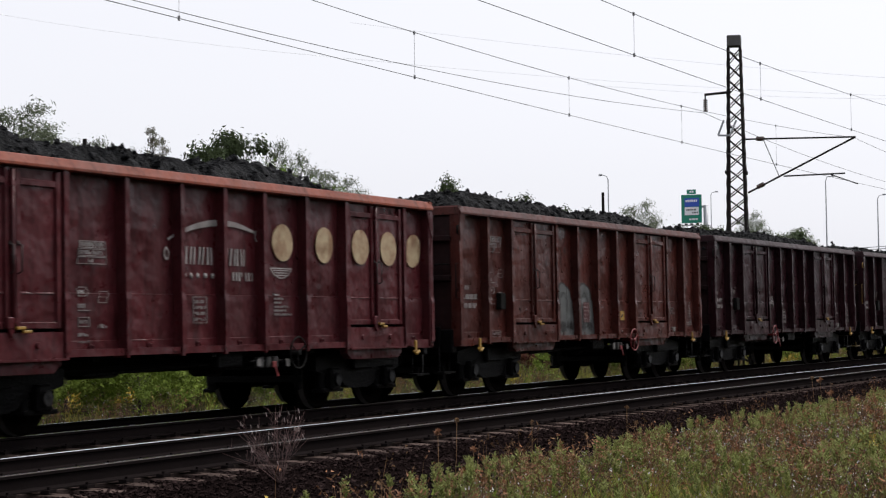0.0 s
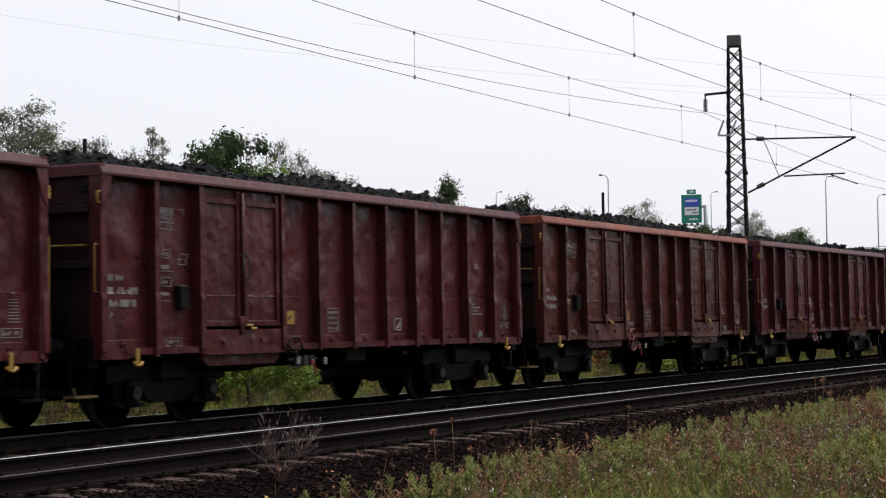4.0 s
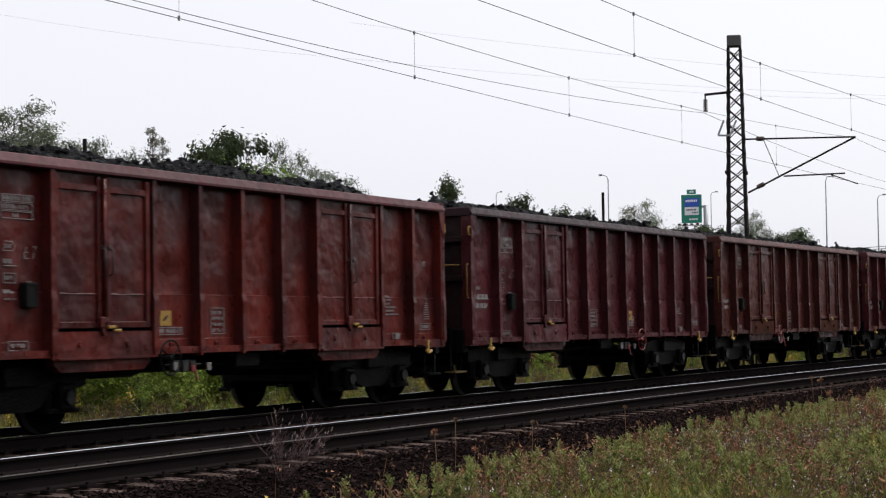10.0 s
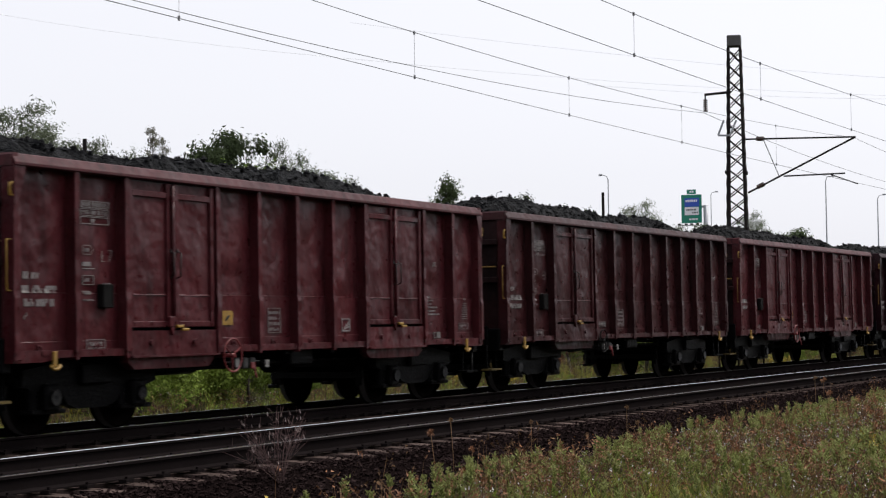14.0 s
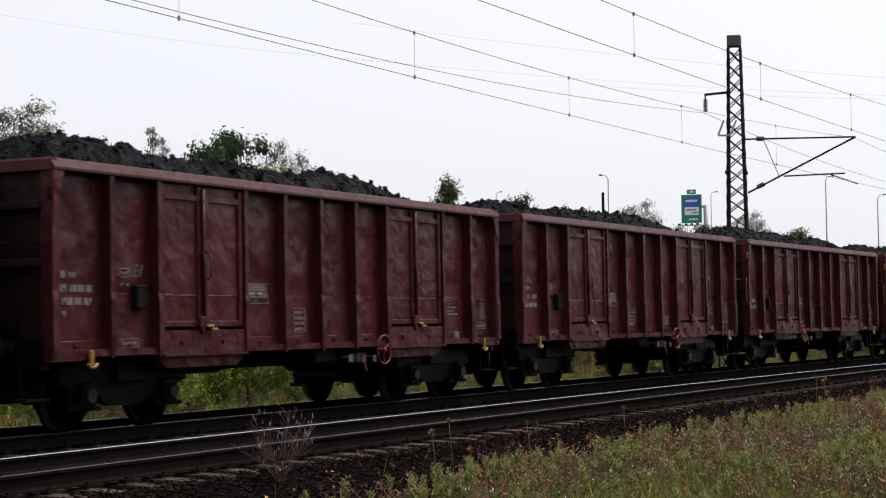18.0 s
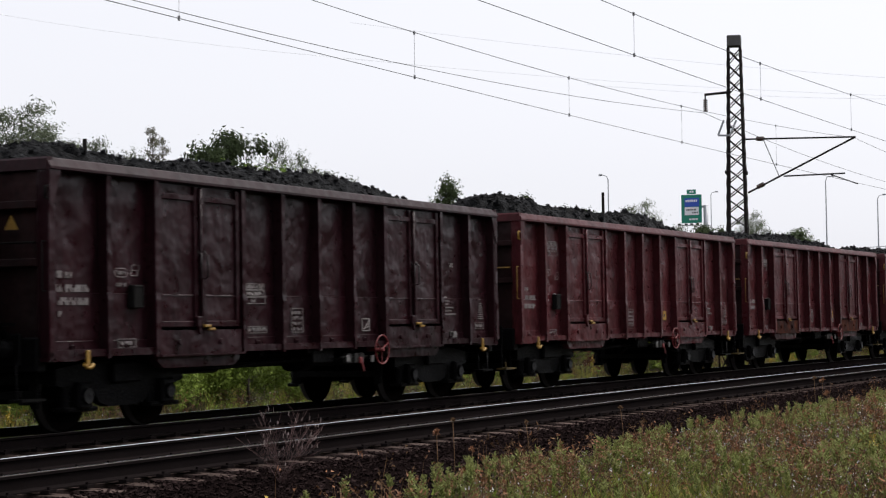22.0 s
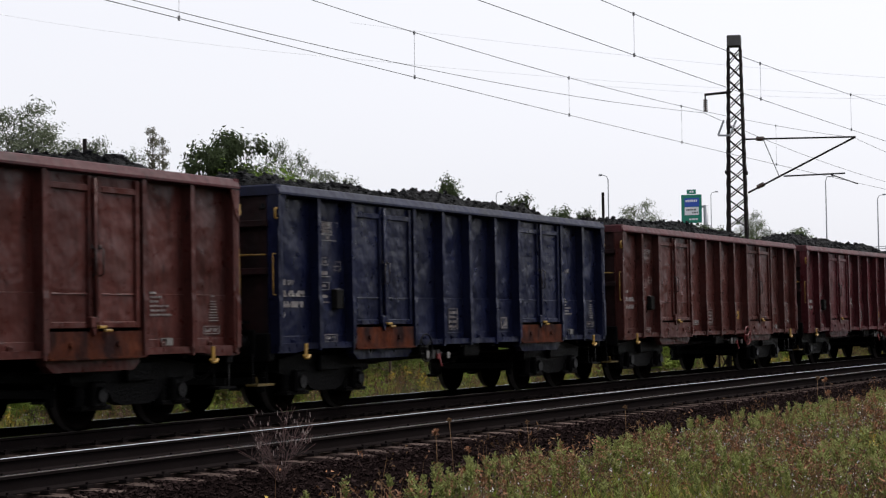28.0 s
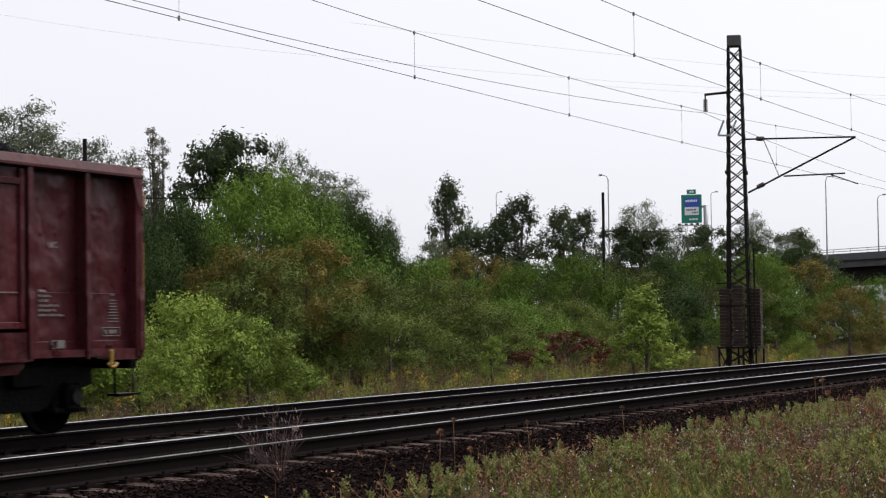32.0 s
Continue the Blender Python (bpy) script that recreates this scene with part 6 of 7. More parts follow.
def crown_mesh(seed, rx, rz, base, lobes, per, size, kind, narrow=0.55, open_=0.0, column=False, puff=(0.15, 0.3), wild=1.0):
    """A crown of leafy lobes of uneven size with gaps between them, and the limbs that reach them."""
    rng = random.Random(seed)
    g = np.random.RandomState(seed)
    vs, limbs = [], []
    for i in range(lobes):
        a = rng.uniform(0, math.tau)
        u = (i + rng.random()) / lobes
        zz = base + rz * (0.04 + 0.9 * u)
        wide = math.sin(math.pi * min(0.93, 0.2 + 0.73 * u)) if not column else (1 - u) * 0.85 + 0.12
        rr = rx * wide * math.sqrt(rng.uniform(0.12, 1.0)) * 0.92
        lr = rx * rng.uniform(*puff) * (1.0 - 0.45 * open_) * (0.75 + 0.25 * wide)
        c = np.array([rr * math.cos(a), rr * math.sin(a), zz])
        limbs.append(Vector(c))
        # leaves sit along short sprays that grow out of the lobe
        k = 7
        sprays = max(8, int(per * (lr / (0.25 * rx)) ** 2 / k))
        d = g.normal(0, 1, (sprays, 3))
        d /= np.linalg.norm(d, axis=1)[:, None]
        d[:, 2] = np.where(d[:, 2] < -0.35, -d[:, 2] * 0.5, d[:, 2])
        reach = lr * (1 + 0.25 * np.sin(d[:, 0] * 5 + i) * np.sin(d[:, 1] * 4 + 2 * i) + g.normal(0, 0.1, sprays))
        start = c + d * (reach * g.uniform(0.15, 0.75, sprays))[:, None] * np.array([1, 1, 0.85])
        way = d * 0.75 + np.array([0, 0, 0.55]) + g.normal(0, 0.3, (sprays, 3))
        way *= (lr * wild * g.uniform(0.3, 0.8, sprays) / np.linalg.norm(way, axis=1))[:, None]
        step = (np.arange(k) + 0.6) / k
        p = (start[:, None] + way[:, None] * step[None, :, None]).reshape(-1, 3)
        n = len(p)
        p = p + g.normal(0, size * 0.45, (n, 3))
        nm = np.repeat(d, k, axis=0) * 0.8 + np.array([0, 0, 0.25]) + g.normal(0, 0.24, (n, 3))
        nm /= np.linalg.norm(nm, axis=1)[:, None]
        e = np.cross(nm, g.normal(0, 1, (n, 3)))
        e /= np.linalg.norm(e, axis=1)[:, None]
        w = np.cross(nm, e)
        s = (size * g.uniform(0.65, 1.3, n))[:, None]
        q = np.stack([p - e * s * 0.45 + w * s * narrow * 0.4, p - e * s * 0.3 - w * s * narrow * 0.55, p + e * s * 0.75 - np.array([0, 0, 0.1]) * s], 1)
        vs.append(q[p[:, 2] > 0.03].reshape(-1, 3))
    v = np.concatenate(vs)
    f = np.arange(len(v)).reshape(-1, 3)
    crown = soup("crown", v.tolist(), f.tolist(), [LEAF[kind]])
    bm = bmesh.new()
    tr = max(0.03, rz * 0.018)
    top = Vector((rng.uniform(-0.2, 0.2), rng.uniform(-0.2, 0.2), base + rz * 0.75))
    add_rod(bm, (0, 0, -0.3), top * 0.5, tr * 1.3, 7, tr * 0.9)
    add_rod(bm, top * 0.5, top, tr * 0.9, 6, tr * 0.3)
    for c in limbs:
        t = min(0.95, max(0.1, (c.z - 0.22 * rz) / (base + rz)))
        add_rod(bm, top * t, c, tr * 0.22, 3, tr * 0.06)
    return crown, mesh_of(bm, "trunk", BARK)


KINDS = {
    "bush_green": crown_mesh(11, 2.6, 3.2, 0.0, 36, 620, 0.074, "green", 0.6, puff=(0.17, 0.34), wild=1.3),
    "bush_dark": crown_mesh(12, 2.6, 4.0, 0.1, 38, 560, 0.074, "dark", 0.6, puff=(0.2, 0.38)),
    "bush_light": crown_mesh(13, 2.1, 2.3, 0.0, 46, 520, 0.072, "light", 0.8, puff=(0.12, 0.24), wild=1.7),
    "bush_dull": crown_mesh(14, 2.4, 2.6, 0.0, 34, 640, 0.07, "dull", 0.5, puff=(0.16, 0.32), wild=1.4),
    "bush_yellow": crown_mesh(15, 2.0, 3.0, 0.2, 40, 420, 0.074, "yellowing", 0.5, 0.1),
    "bush_russet": crown_mesh(16, 1.2, 1.1, 0.0, 26, 160, 0.085, "russet", 0.5),
    "willow": crown_mesh(17, 3.2, 7.4, 1.0, 84, 270, 0.125, "grey", 0.35, 0.1),
    "oak": crown_mesh(18, 3.5, 6.2, 0.8, 44, 620, 0.13, "deep", 0.75, 0.25, puff=(0.14, 0.28)),
    "poplar": crown_mesh(19, 1.4, 8.6, 0.6, 46, 80, 0.12, "pale", 0.4, 0.0, True),
    "alder": crown_mesh(20, 3.2, 7.0, 0.5, 80, 320, 0.122, "deep", 0.65, 0.25, True),
    "sapling": crown_mesh(21, 1.1, 2.6, 0.1, 34, 260, 0.07, "light", 0.75, 0.0, True, wild=1.8),
}
WORDS = {
    "bush_green": "dense fresh green bush beside the railway", "bush_dark": "tall dark green bush behind the verge", "bush_light": "light green leafy bush near the track",
    "bush_dull": "dull olive-green willow bush", "bush_yellow": "thin yellowing autumn shrub", "bush_russet": "low russet-leaved shrub on the verge", "willow": "tall grey-green willow with loose branches",
    "oak": "dark broadleaf tree with an uneven crown", "poplar": "slender pale poplar with gaps in its crown", "alder": "dark narrow tree on the skyline", "sapling": "slim light-green sapling on the verge",
}


def plant(kind, at, scale=1.0, turn=0.0, tall=1.0):
    name = "bush" if kind.startswith("bush") else "sapling" if kind == "sapling" else "tree"
    root = tagged(new(name), WORDS[kind], name, "bushes behind the line" if name == "bush" else "trees on the skyline")
    root.matrix_world = Matrix.Translation(at) @ pose(0, 0, 0, 0, 0, turn)
    for nm, me in zip(("crown", "trunk"), KINDS[kind]):
        ob = new(nm, me)
        ob.parent = root
        ob.scale = (scale, scale, scale * tall)
        if nm == "trunk" and name != "tree":
            ob["kind"] = "stuff"
    return root


def by_view(kind, x, y_top, d, height, turn=0.0, wide=1.0):
    """Sets a plant at distance d on the bearing x so that its top stands at y_top."""
    top = bearing(x, y_top, d)
    ground_z = rise(max(-100, min(200, top.x))) - 0.45
    size = (top.z - ground_z) / height
    plant(kind, (top.x, top.y, ground_z), size * wide, turn, 1 / wide)


HEIGHT = {k: max(v.co.z for v in c.vertices) for k, (c, t) in KINDS.items()}
# bearing, top, distance and kind, hedge from near to far
_rng = random.Random(8)
HEDGE = [
    ("bush_light", 330, 505, 41, 1.0), ("bush_light", 440, 545, 41, 1.0), ("bush_light", 250, 560, 37, 1.0), ("bush_light", 500, 620, 42, 1.1),
    ("bush_light", 120, 520, 37, 1.0), ("bush_light", -40, 540, 35, 1.0), ("bush_light", 390, 520, 46, 0.9), ("bush_green", 180, 470, 42, 0.66), ("bush_light", 30, 480, 41, 1.0),
    ("bush_dull", 640, 470, 60, 1.1), ("bush_dull", 740, 480, 63, 1.1), ("bush_dull", 560, 500, 57, 1.02), ("bush_dull", 860, 520, 68, 1.02), ("bush_dull", 690, 540, 57, 1.2),
    ("bush_dark", 300, 330, 63, 0.66), ("bush_green", 455, 276, 68, 0.73), ("bush_green", 508, 287, 71, 0.79), ("bush_dark", 640, 350, 73, 0.55), ("bush_green", 360, 380, 65, 0.79), ("bush_green", 560, 370, 65, 0.79),
    ("bush_yellow", 420, 420, 57, 1.0), ("bush_yellow", 540, 405, 58, 1.0), ("bush_dull", 480, 430, 57, 1.02), ("bush_dark", 680, 385, 82, 0.42), ("bush_dark", 600, 340, 79, 0.66), ("bush_dark", 240, 350, 57, 0.66),
    ("bush_green", 760, 440, 82, 0.79), ("bush_yellow", 830, 430, 87, 1.0), ("bush_green", 930, 450, 84, 0.79), ("bush_green", 1020, 435, 87, 0.79), ("bush_dull", 1000, 520, 79, 1.02), ("bush_green", 900, 520, 73, 1.2),
    ("bush_dull", 1090, 455, 91, 1.02), ("bush_dark", 1180, 440, 96, 0.79), ("bush_green", 1240, 430, 99, 0.79), ("bush_dark", 1190, 500, 91, 1.4), ("bush_russet", 1010, 580, 66, 1.4), ("sapling", 1140, 492, 58, 1.25), ("sapling", 1120, 545, 60, 1.2), ("sapling", 1165, 560, 61, 1.2), ("sapling", 1195, 560, 66, 1.0), ("bush_light", 1410, 590, 74, 0.9), ("bush_yellow", 1500, 500, 80, 1.1), ("sapling", 870, 590, 56, 1.1), ("sapling", 960, 600, 58, 1.1),
    ("bush_green", 1340, 430, 104, 0.79), ("bush_yellow", 1420, 450, 109, 1.1), ("bush_dark", 1400, 420, 120, 0.79), ("bush_green", 1490, 480, 107, 0.79), ("bush_green", 1560, 480, 109, 0.86), ("bush_dark", 1540, 500, 120, 1.3), ("bush_dull", 1470, 510, 104, 1.1),
    ("bush_green", 1120, 480, 99, 0.79), ("bush_dull", 1290, 480, 101, 1.02), ("bush_green", 1370, 520, 101, 1.3), ("bush_green", 1640, 490, 112, 1.3), ("bush_green", 960, 540, 79, 1.2), ("bush_dark", 820, 440, 96, 0.66),
    ("bush_dark", 100, 420, 54, 0.66), ("bush_dark", -60, 400, 54, 0.66), ("bush_green", 20, 400, 60, 0.66), ("bush_dark", 180, 400, 60, 0.66),
    ("bush_green", 800, 560, 73, 1.2), ("bush_dull", 1060, 560, 84, 1.1), ("bush_green", 1240, 560, 94, 1.2), ("bush_green", 1420, 560, 104, 1.3), ("bush_dull", 1540, 560, 107, 1.3), ("bush_dark", 740, 450, 99, 0.7),
]
TREES = [
    ("willow", 40, 172, 84, 1.1), ("willow", -60, 160, 82, 1.1), ("willow", 105, 225, 90, 1.0), ("willow", 185, 238, 90, 0.9), ("poplar", 268, 222, 91, 1.0), ("poplar", 285, 240, 94, 0.8),
    ("oak", 425, 218, 94, 0.8), ("oak", 372, 242, 96, 0.8), ("willow", 500, 242, 101, 0.6), ("willow", 555, 285, 104, 1.0), ("willow", 610, 308, 112, 0.9),
    ("alder", 793, 303, 124, 0.8), ("willow", 770, 415, 120, 0.8), ("alder", 915, 335, 130, 1.0), ("alder", 880, 370, 133, 1.0), ("alder", 990, 358, 135, 1.0), ("alder", 1030, 362, 138, 0.9),
    ("willow", 1130, 350, 146, 0.9), ("oak", 1150, 395, 143, 1.0), ("willow", 1190, 395, 151, 1.0), ("oak", 1255, 390, 153, 1.0), ("willow", 1330, 370, 156, 0.8), ("oak", 1400, 400, 159, 1.1), ("willow", 1365, 400, 153, 1.1), ("oak", 1090, 390, 146, 1.0),
    ("oak", 840, 395, 130, 1.0), ("oak", 1310, 410, 151, 1.1),
]
for kind, x, yt, d, wide in HEDGE + TREES:
    by_view(kind, x, yt, d, HEIGHT[kind], _rng.uniform(0, 360), wide)

# ---- weeds and grass ----
WEED = {
    "grass": material("dry_yellow_green_grass", (0.3, 0.25, 0.065), 0.7, 0, (0.19, 0.195, 0.04), 0.9, 0.6, 20, 0.0, island=0.4, translucent=0.25, spec=0.2),
    "straw": material("dry_brown_stalks", (0.1875, 0.1063, 0.0525), 0.8, 0, (0.1187, 0.065, 0.0375), 0.9, 0.6, 20, 0.0, island=0.4, spec=0.2),
    "green": material("grey_green_fleabane", (0.115, 0.15, 0.034), 0.7, 0, (0.16, 0.185, 0.048), 0.9, 0.6, 20, 0.0, island=0.35, translucent=0.25, spec=0.2),
    "plume": material("pale_green_plumes", (0.26, 0.275, 0.095), 0.7, 0, (0.2, 0.225, 0.07), 0.9, 0.6, 20, 0.0, island=0.3, translucent=0.25, spec=0.2),
    "white": material("tiny_white_flowers", (0.6, 0.58, 0.56), 0.7, 0, (0.5, 0.46, 0.5), 0.6, 5, 20, 0.0, island=0.3),
    "yellow": material("yellow_goldenrod", (0.4, 0.2875, 0.025), 0.7, 0, (0.275, 0.1875, 0.025), 0.7, 2, 20, 0.0, island=0.35, translucent=0.2),
    "russet": material("russet_seed_heads", (0.27, 0.115, 0.048), 0.8, 0, (0.17, 0.075, 0.042), 0.9, 1, 20, 0.0, island=0.4),
    "pink": material("dry_pinkish_twigs", (0.105, 0.052, 0.05), 0.85, 0, (0.07, 0.038, 0.036), 0.8, 2, 20, 0.0, island=0.2),
    "fresh": material("fresh_green_herb_leaves", (0.16, 0.23, 0.028), 0.6, 0, (0.2, 0.26, 0.035), 0.8, 0.8, 20, 0.0, island=0.35, translucent=0.3, spec=0.2),
    "brown": material("dead_brown_stems", (0.1063, 0.0625, 0.045), 0.85, 0, (0.06875, 0.04, 0.0325), 0.8, 1, 20, 0.0, island=0.4),
    "fluff": material("pale_pinkish_seed_fluff", (0.34, 0.27, 0.26), 0.8, 0, (0.26, 0.2, 0.19), 0.7, 3, 20, 0.0, island=0.3),
}
WEED_LIST = list(WEED)


class Sward:
    """Gathers blades and leaves as loose quads with a material each."""

    def __init__(self):
        self.v, self.f, self.m, self.n = [], [], [], 0

    def quads(self, v, mat):
        k = len(v) // 4
        self.v.append(v)
        self.f.append(np.arange(self.n, self.n + 4 * k).reshape(-1, 4))
        self.m.append(np.full(k, WEED_LIST.index(mat)))
        self.n += 4 * k

    def mesh(self, name):
        v, f, m = np.concatenate(self.v), np.concatenate(self.f), np.concatenate(self.m)
        return soup(name, v.tolist(), f.tolist(), list(WEED.values()), mat_ids=m)


G = np.random.RandomState(4)


def ribbons(p, q, w):
    """Tapered blades from points p to q, w wide at the foot."""
    d = q - p
    side = np.cross(d, G.normal(0, 1, p.shape))
    side /= np.linalg.norm(side, axis=1)[:, None] + 1e-9
    side = side * (w / 2)
    return np.stack([p - side, p + side, q + side * 0.25, q - side * 0.25], 1).reshape(-1, 4, 3).reshape(-1, 3)


def stalk(sw, base, h, kind, lean):
    top = base + np.array([lean[0], lean[1], h])
    at = lambda u: base + (top - base) * u[:, None]
    if kind == "fleabane":
        sw.quads(ribbons(base[None], top[None], 0.013), "green")
        n = 96                                       # leaves stand close round the stem
        u = G.uniform(0.04, 0.9, n)
        p = at(u)
        a = G.uniform(0, 6.3, n)
        r = 0.034 * (1.15 - 0.3 * u) * G.uniform(0.6, 1.2, n)
        q = p + np.stack([r * np.cos(a), r * np.sin(a), 0.032 * G.uniform(0.4, 1.2, n)], 1)
        sw.quads(ribbons(p, q, 0.0105), "green")
        n = 60                                       # plump plume at the top
        u = G.uniform(0.8, 1.03, n)
        p = at(u) + G.normal(0, 0.014, (n, 3))
        a = G.uniform(0, 6.3, n)
        r = 0.03 * (1.3 - u * 0.5)
        q = p + np.stack([r * np.cos(a), r * np.sin(a), 0.03 * G.uniform(0.2, 1.1, n)], 1)
        sw.quads(ribbons(p, q, 0.012), "plume" if G.rand() < 0.88 else "russet")
    elif kind == "dry":
        sw.quads(ribbons(base[None], top[None], 0.01), "straw")
        n = 11
        p = at(G.uniform(0.3, 1, n))
        q = p + G.normal(0, 0.08, (n, 3)) + np.array([0, 0, 0.1])
        sw.quads(ribbons(p, q, 0.006), "straw")
        e = np.repeat(q, 3, axis=0) + G.normal(0, 0.018, (3 * n, 3))
        sw.quads(ribbons(e, e + G.normal(0, 0.016, e.shape), 0.016), "russet" if G.rand() < 0.5 else "straw")
    elif kind == "tuft":
        n = 16
        p = base + np.stack([G.normal(0, 0.05, n), G.normal(0, 0.05, n), np.zeros(n)], 1)
        q = p + np.stack([G.normal(0, 0.1, n), G.normal(0, 0.1, n), h * G.uniform(0.5, 1.0, n)], 1)
        m = (p + q) / 2 + G.normal(0, 0.02, (n, 3))
        which = "grass" if G.rand() < 0.7 else "straw"
        sw.quads(ribbons(p, m, 0.011), which)
        sw.quads(ribbons(m, q + np.array([0, 0, -0.03]), 0.008), which)
    elif kind == "herb":
        n = 34
        p = base + np.stack([G.normal(0, 0.09, n), G.normal(0, 0.09, n), h * G.uniform(0.1, 0.95, n)], 1)
        q = p + G.normal(0, 0.04, (n, 3)) + np.array([0, 0, 0.015])
        sw.quads(ribbons(p, q, 0.03), "fresh" if G.rand() < 0.7 else "green")
    elif kind == "daisy":
        # a fine dead-brown shrublet with tiny white flowers
        n = 16
        p = base + G.normal(0, 0.05, (n, 3)) * np.array([1, 1, 0])
        q = p + np.stack([G.normal(0, 0.13, n), G.normal(0, 0.13, n), h * G.uniform(0.55, 1.05, n)], 1)
        sw.quads(ribbons(p, q, 0.0055), "brown")
        e = np.repeat(p + (q - p) * G.uniform(0.4, 1.0, (n, 1)), 4, axis=0)
        sw.quads(ribbons(e, e + G.normal(0, 0.05, e.shape) + np.array([0, 0, 0.03]), 0.005), "brown" if G.rand() < 0.6 else "straw")
        sw.quads(ribbons(e, e + G.normal(0, 0.022, e.shape), 0.014), "green" if G.rand() < 0.4 else "russet" if G.rand() < 0.35 else "brown")
        k = q[:10] + G.normal(0, 0.02, (10, 3))
        sw.quads(ribbons(k, k + G.normal(0, 0.007, k.shape) + np.array([0.0, 0.0, 0.01]), 0.0135), "white" if G.rand() < 0.8 else "fluff")
    elif kind == "goldenrod":
        sw.quads(ribbons(base[None], top[None], 0.012), "green")
        n = 24
        p = at(G.uniform(0.1, 0.75, n))
        sw.quads(ribbons(p, p + G.normal(0, 0.07, (n, 3)), 0.02), "grass")
        n = 40
        p = at(G.uniform(0.68, 1.0, n)) + G.normal(0, 0.05, (n, 3))
        sw.quads(ribbons(p, p + G.normal(0, 0.03, (n, 3)), 0.03), "yellow")


def ground_at(s, o):
    return np.array(along(s, o, profile(o)))


def make_foreground():
    sw = Sward()
    for i in range(16500):
        s = 9.5 + 50 * G.rand() ** 1.7
        o = -7.2 - 6.5 * G.rand()
        if o < -15.3 + 0.2 * s or (s < 15 and G.rand() < 0.8):
            continue
        deep = (-7.42 - o) + 0.5 * noise.noise((s * 0.6, o * 0.2, 5.0))
        if G.rand() > 0.15 + deep * 0.5:          # thin along the edge
            continue
        patch = noise.noise((s * 0.3, o * 0.5, 2.0))
        patch2 = noise.noise((s * 0.45, o * 0.6, 12.0))
        lush = noise.noise((s * 0.36, o * 0.55, 31.0))
        far = max(0.0, min(1.0, (deep - 0.7) / 1.8))
        r = G.rand()
        brown = far * (0.46 + 1.0 * patch) * (1.0 if s > 20 else 0.45)
        if deep < 0.95:
            kind = "fleabane" if r < 0.9 else "dry" if r < 0.95 else "herb"
        elif patch2 > 0.2 and patch < 0.15:
            kind = "fleabane" if r < 0.8 else "tuft" if r < 0.87 else "dry" if r < 0.93 else "herb"
        elif lush > 0.24 and r < 0.75:
            kind = "herb" if r < 0.5 else "fleabane"
        elif r < brown:
            kind = "daisy"
        elif r < brown + 0.16 + patch * 0.25:
            kind = "dry"
        elif r < 0.62 + 0.1 * far:
            kind = "tuft"
        elif r < 0.88:
            kind = "fleabane"
        else:
            kind = "herb"
        if G.rand() < 0.003 and deep > 1:
            kind = "goldenrod"
        h = {"fleabane": (0.27 + 0.24 * G.rand()) if deep < 1.1 else 0.18 + 0.34 * G.rand() ** 1.2, "tuft": G.uniform(0.2, 0.42), "dry": G.uniform(0.28, 0.58), "daisy": G.uniform(0.28, 0.52), "herb": G.uniform(0.12, 0.3), "goldenrod": G.uniform(0.3, 0.45)}[kind]
        stalk(sw, ground_at(s, o), h, kind, G.normal(0, 0.018 if kind == "fleabane" else 0.05, 2))
    for i in range(60):                          # scattered plants on the ballast shoulder
        s, o = 12 + 40 * G.rand() ** 1.3, -6.8 - 0.75 * G.rand() ** 0.5
        stalk(sw, ground_at(s, o), G.uniform(0.12, 0.34), "fleabane" if G.rand() < 0.8 else "herb", G.normal(0, 0.02, 2))
    tagged(new("foreground_weeds", sw.mesh("foreground_weeds")), "wild fleabane, brown flowering shrublets and grass beside the tracks", "weeds", kind="stuff")


def make_verge():
    sw = Sward()
    for i in range(2700):
        s = 20 + 95 * G.rand() ** 1.2
        o = 2.75 + 13 * G.rand() ** 1.5
        patch = noise.noise((s * 0.2, o * 0.3, 9.0))
        r = G.rand()
        kind = "tuft" if r < 0.5 else "dry" if r < 0.68 + patch * 0.3 else "herb" if r < 0.88 else "daisy"
        if noise.noise((s * 0.33, o * 0.4, 21.0)) > 0.38 and r < 0.5:
            kind = "goldenrod"
        h = G.uniform(0.35, 0.75) if kind != "herb" else G.uniform(0.2, 0.5)
        stalk(sw, ground_at(s, o), h, kind, G.normal(0, 0.06, 2))
    tagged(new("verge_weeds", sw.mesh("verge_weeds")), "yellow-green verge grass with goldenrod behind the line", "weeds", kind="stuff")


make_foreground()
make_verge()


# single plants that nod as the train passes
SWAYING = []


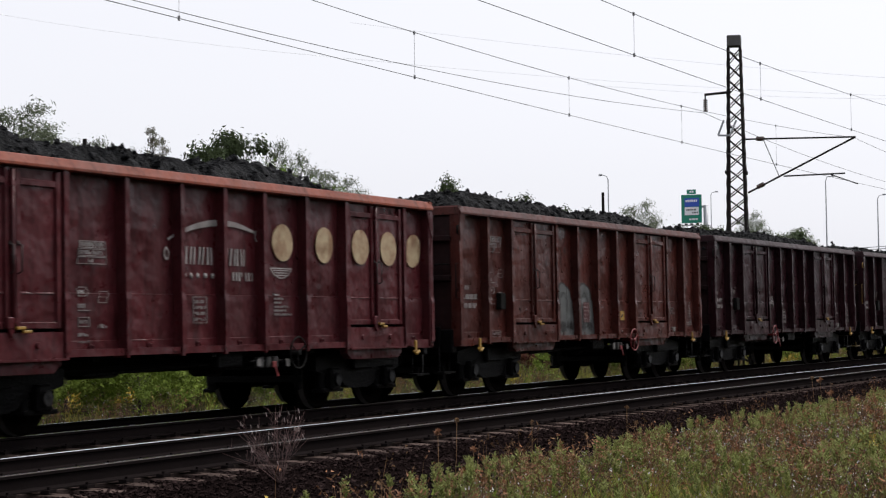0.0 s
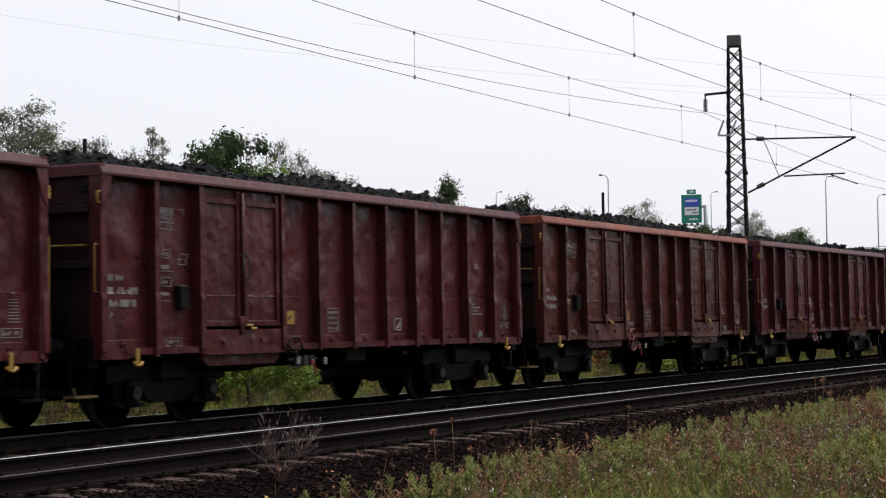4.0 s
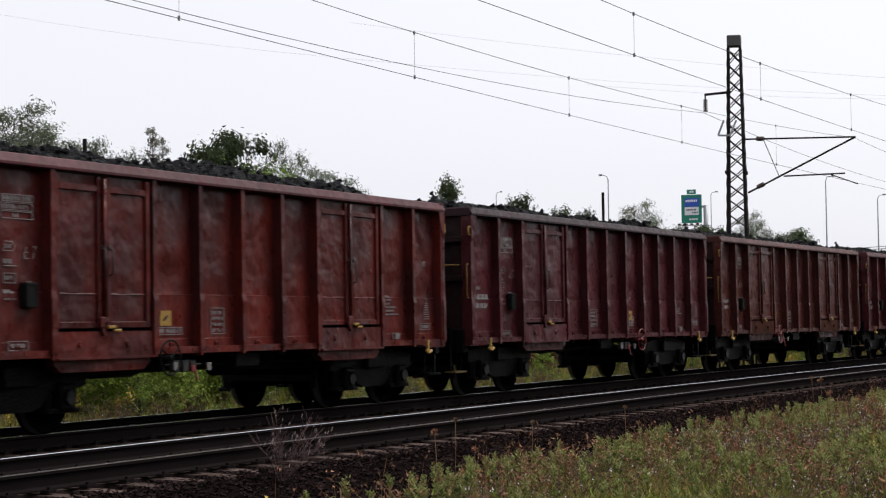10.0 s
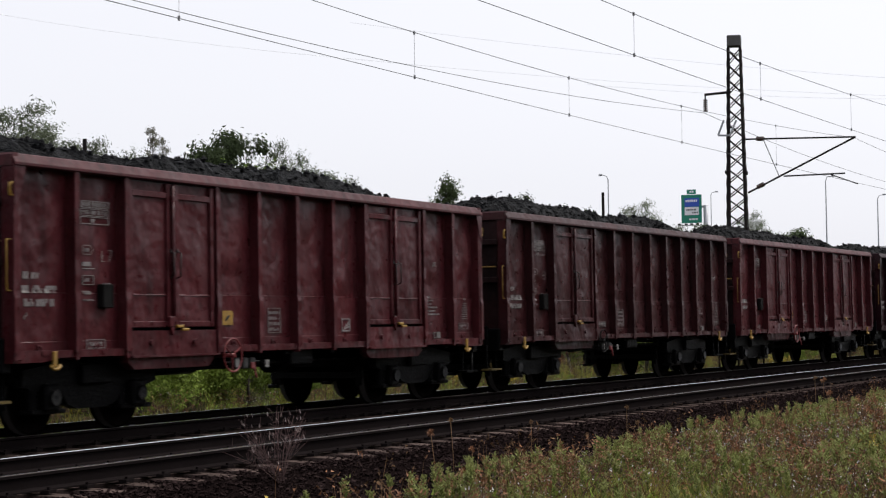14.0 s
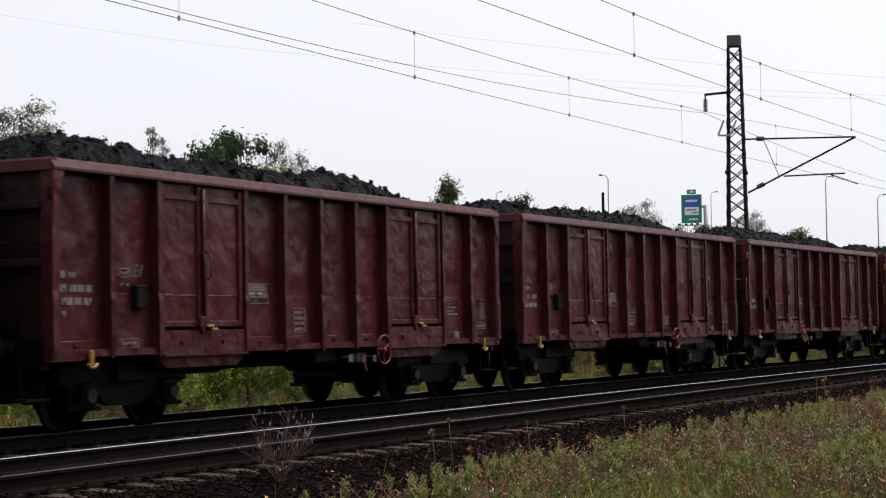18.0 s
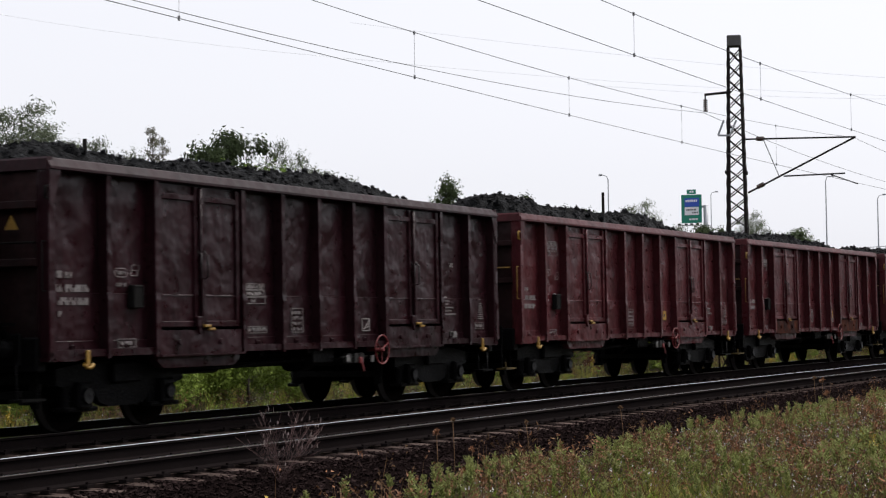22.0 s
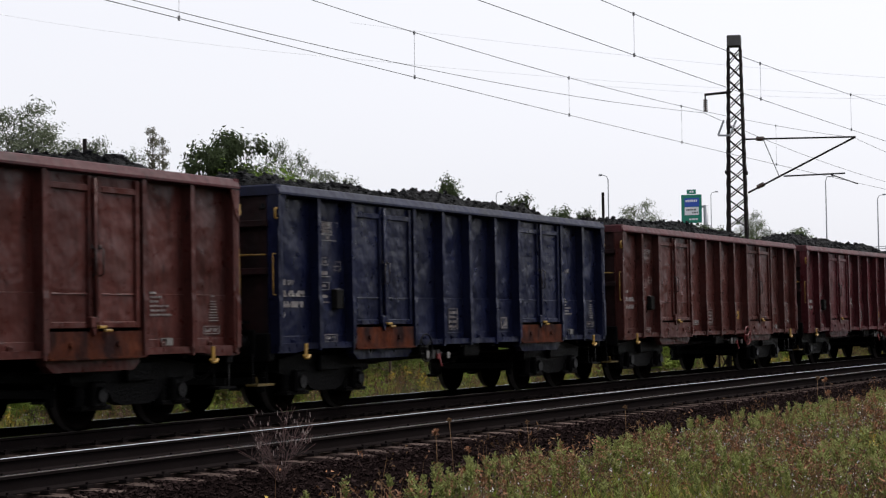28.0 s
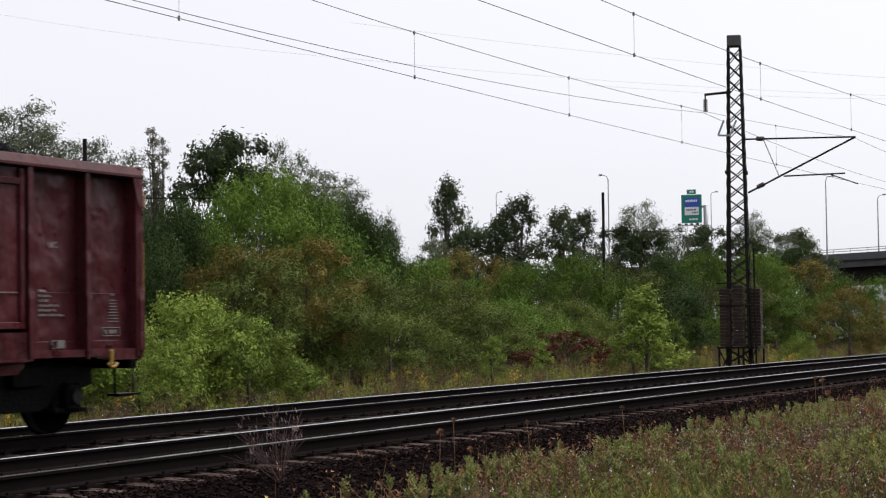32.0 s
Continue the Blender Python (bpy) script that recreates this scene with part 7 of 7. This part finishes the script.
def dry_bush(s, o, h, sway):
    root = tagged(new("dry_weed"), "dry pinkish branching weed on the ballast edge", "weed")
    rng = random.Random(31)
    bm, tips = bmesh.new(), []
    for i in range(24):
        a, r = rng.uniform(0, 6.3), rng.uniform(0.08, 0.55)
        end = Vector((r * math.cos(a), r * math.sin(a), h * rng.uniform(0.5, 1.0) * (1.05 - 0.5 * r)))
        mid = end * 0.45 + Vector((rng.uniform(-0.04, 0.04), rng.uniform(-0.04, 0.04), 0.03))
        add_path(bm, [(0, 0, 0), mid * 0.5, mid, end + Vector((r * 0.15 * math.cos(a), r * 0.15 * math.sin(a), -0.03))], 0.0017, 4)
        for j in range(9):
            p = mid.lerp(end, rng.uniform(-0.2, 0.95))
            q = p + Vector((rng.gauss(0, 0.055), rng.gauss(0, 0.055), rng.uniform(0.02, 0.13)))
            add_rod(bm, p, q, 0.0015, 3)
            if rng.random() < 0.12:
                tips.append(q)
        if rng.random() < 0.5:
            tips.append(end)
    part("stem", mesh_of(bm, "stem", WEED["pink"]), None, root)["kind"] = "stuff"
    bm = bmesh.new()
    for q in tips:
        for j in range(2):
            add_rod(bm, q + Vector((rng.gauss(0, 0.006), rng.gauss(0, 0.006), rng.uniform(-0.03, 0.0))), q + Vector((rng.gauss(0, 0.006), 0, 0.02)), 0.0032, 4, 0.001)
    part("seed_fluff", mesh_of(bm, "seed_fluff", WEED["fluff"]), None, root, "pale fluffy seed tufts")["kind"] = "stuff"
    root.matrix_basis = Matrix.Translation(Vector(ground_at(s, o)))
    SWAYING.append((root, sway))


def seed_stalk(s, o, h, head, mat, label, phase):
    root = tagged(new("seed_stalk"), label, "weed", "nodding seed stalks")
    bm = bmesh.new()
    add_path(bm, [(0, 0, -0.02), (0.01, 0, h * 0.5), (0, 0.01, h)], 0.004, 4)
    part("stem", mesh_of(bm, "stem", WEED["straw"]), None, root)
    rng = random.Random(int(phase * 100))
    bm = bmesh.new()
    for i in range(34):
        d = Vector((rng.gauss(0, 1), rng.gauss(0, 1), rng.gauss(0.3, 0.9))).normalized()
        c = Vector((0, 0.01, h))
        add_rod(bm, c + d * head * 0.2, c + d * head, head * 0.16, 3, head * 0.05)
    part("seed_head", mesh_of(bm, "seed_head", WEED[mat]), None, root)["kind"] = "stuff"
    root.matrix_basis = Matrix.Translation(Vector(ground_at(s, o)))
    SWAYING.append((root, [(t, 3.2 * math.sin(t * 1.9 + phase) + 1.6 * math.sin(t * 4.7 + phase * 3)) for t in [i * 0.5 for i in range(65)]]))


dry_bush(16.2, -5.75, 0.85, [(0, -13), (1, -9), (2, -8), (3, -3), (4.5, 9), (6, 20), (7, 13), (8, 0), (9, 20), (11, 4), (13, -20), (14, -12), (15.5, -17), (17, -15), (18, -2), (19, 15), (20, 8),
                             (21, 12), (22, 5), (23, -4), (24, 6), (25, 18), (26.5, 5), (28, -4), (29, -7), (30, -13), (31, -16), (32, -15)])
for s, o, h, head, mat, words, phase in (
        (22.19, -7.2, 0.74, 0.035, "straw", "tall stalk with a pale round seed head", 0.3), (19.62, -7.0, 0.66, 0.03, "straw", "tall stalk with a pale round seed head", 1.1),
        (17.81, -6.9, 0.76, 0.03, "straw", "tall stalk with a pale round seed head", 2.2), (17.19, -7.0, 0.68, 0.05, "russet", "tall stalk with a russet seed head", 2.9),
        (22.15, -7.4, 0.57, 0.035, "straw", "tall stalk with a pale round seed head", 3.7), (20.94, -7.2, 0.48, 0.03, "straw", "short stalk with a pale round seed head", 4.1),
        (30.96, -7.3, 0.85, 0.04, "straw", "tall stalk with a pale round seed head", 5.2), (31.09, -7.4, 0.8, 0.06, "russet", "tall stalk with a russet seed head", 5.3),
        (31.5, -7.4, 0.57, 0.06, "russet", "short stalk with a russet seed head", 0.9), (17.84, -7.1, 0.49, 0.04, "russet", "short stalk with a russet seed head", 1.9)):
    seed_stalk(s, o, h, head, mat, words, phase)

# ---- what moves ----
def travelled(t):
    """How far the train has come at t seconds; it gathers a little speed."""
    return -29.562 + t * (16.51346 + t * (0.0315162 + t * (-3.11228e-4 + t * 5.2235e-6)))


def motions():
    times = [i for i in range(33)]
    for number, root, coal in TRAIN:
        rows = [(t, line_pose(PITCH * (number - 1) + HALF - travelled(t))) for t in times]
        walk(root, rows)
        walk(coal, rows)
    # the wheels roll while their wagon passes in front of the camera
    for number, wheels in WHEELSETS:
        near = [t / 30 for t in range(0, 961) if -14 < PITCH * (number - 1) + HALF - travelled(t / 30) < 85]
        if not near:
            continue
        for w in wheels:
            place = w.matrix_basis.translation.copy()
            rows = []
            for t in ([0.0] if near[0] > 0 else []) + near + ([32.0] if near[-1] < 32 else []):
                u = min(max(t, near[0]), near[-1])
                rows.append((t, Matrix.Translation(place) @ Matrix.Rotation(-(travelled(u) - travelled(near[0])) / 0.46, 4, "Y")))
            walk(w, rows)
    # weeds nod in the draught
    across = Vector((_way.x, _way.y, 0)).normalized()
    for root, sway in SWAYING:
        place = root.matrix_basis.translation.copy()
        walk(root, [(t, Matrix.Translation(place) @ Matrix.Rotation(radians(a), 4, across)) for t, a in sway])


motions()
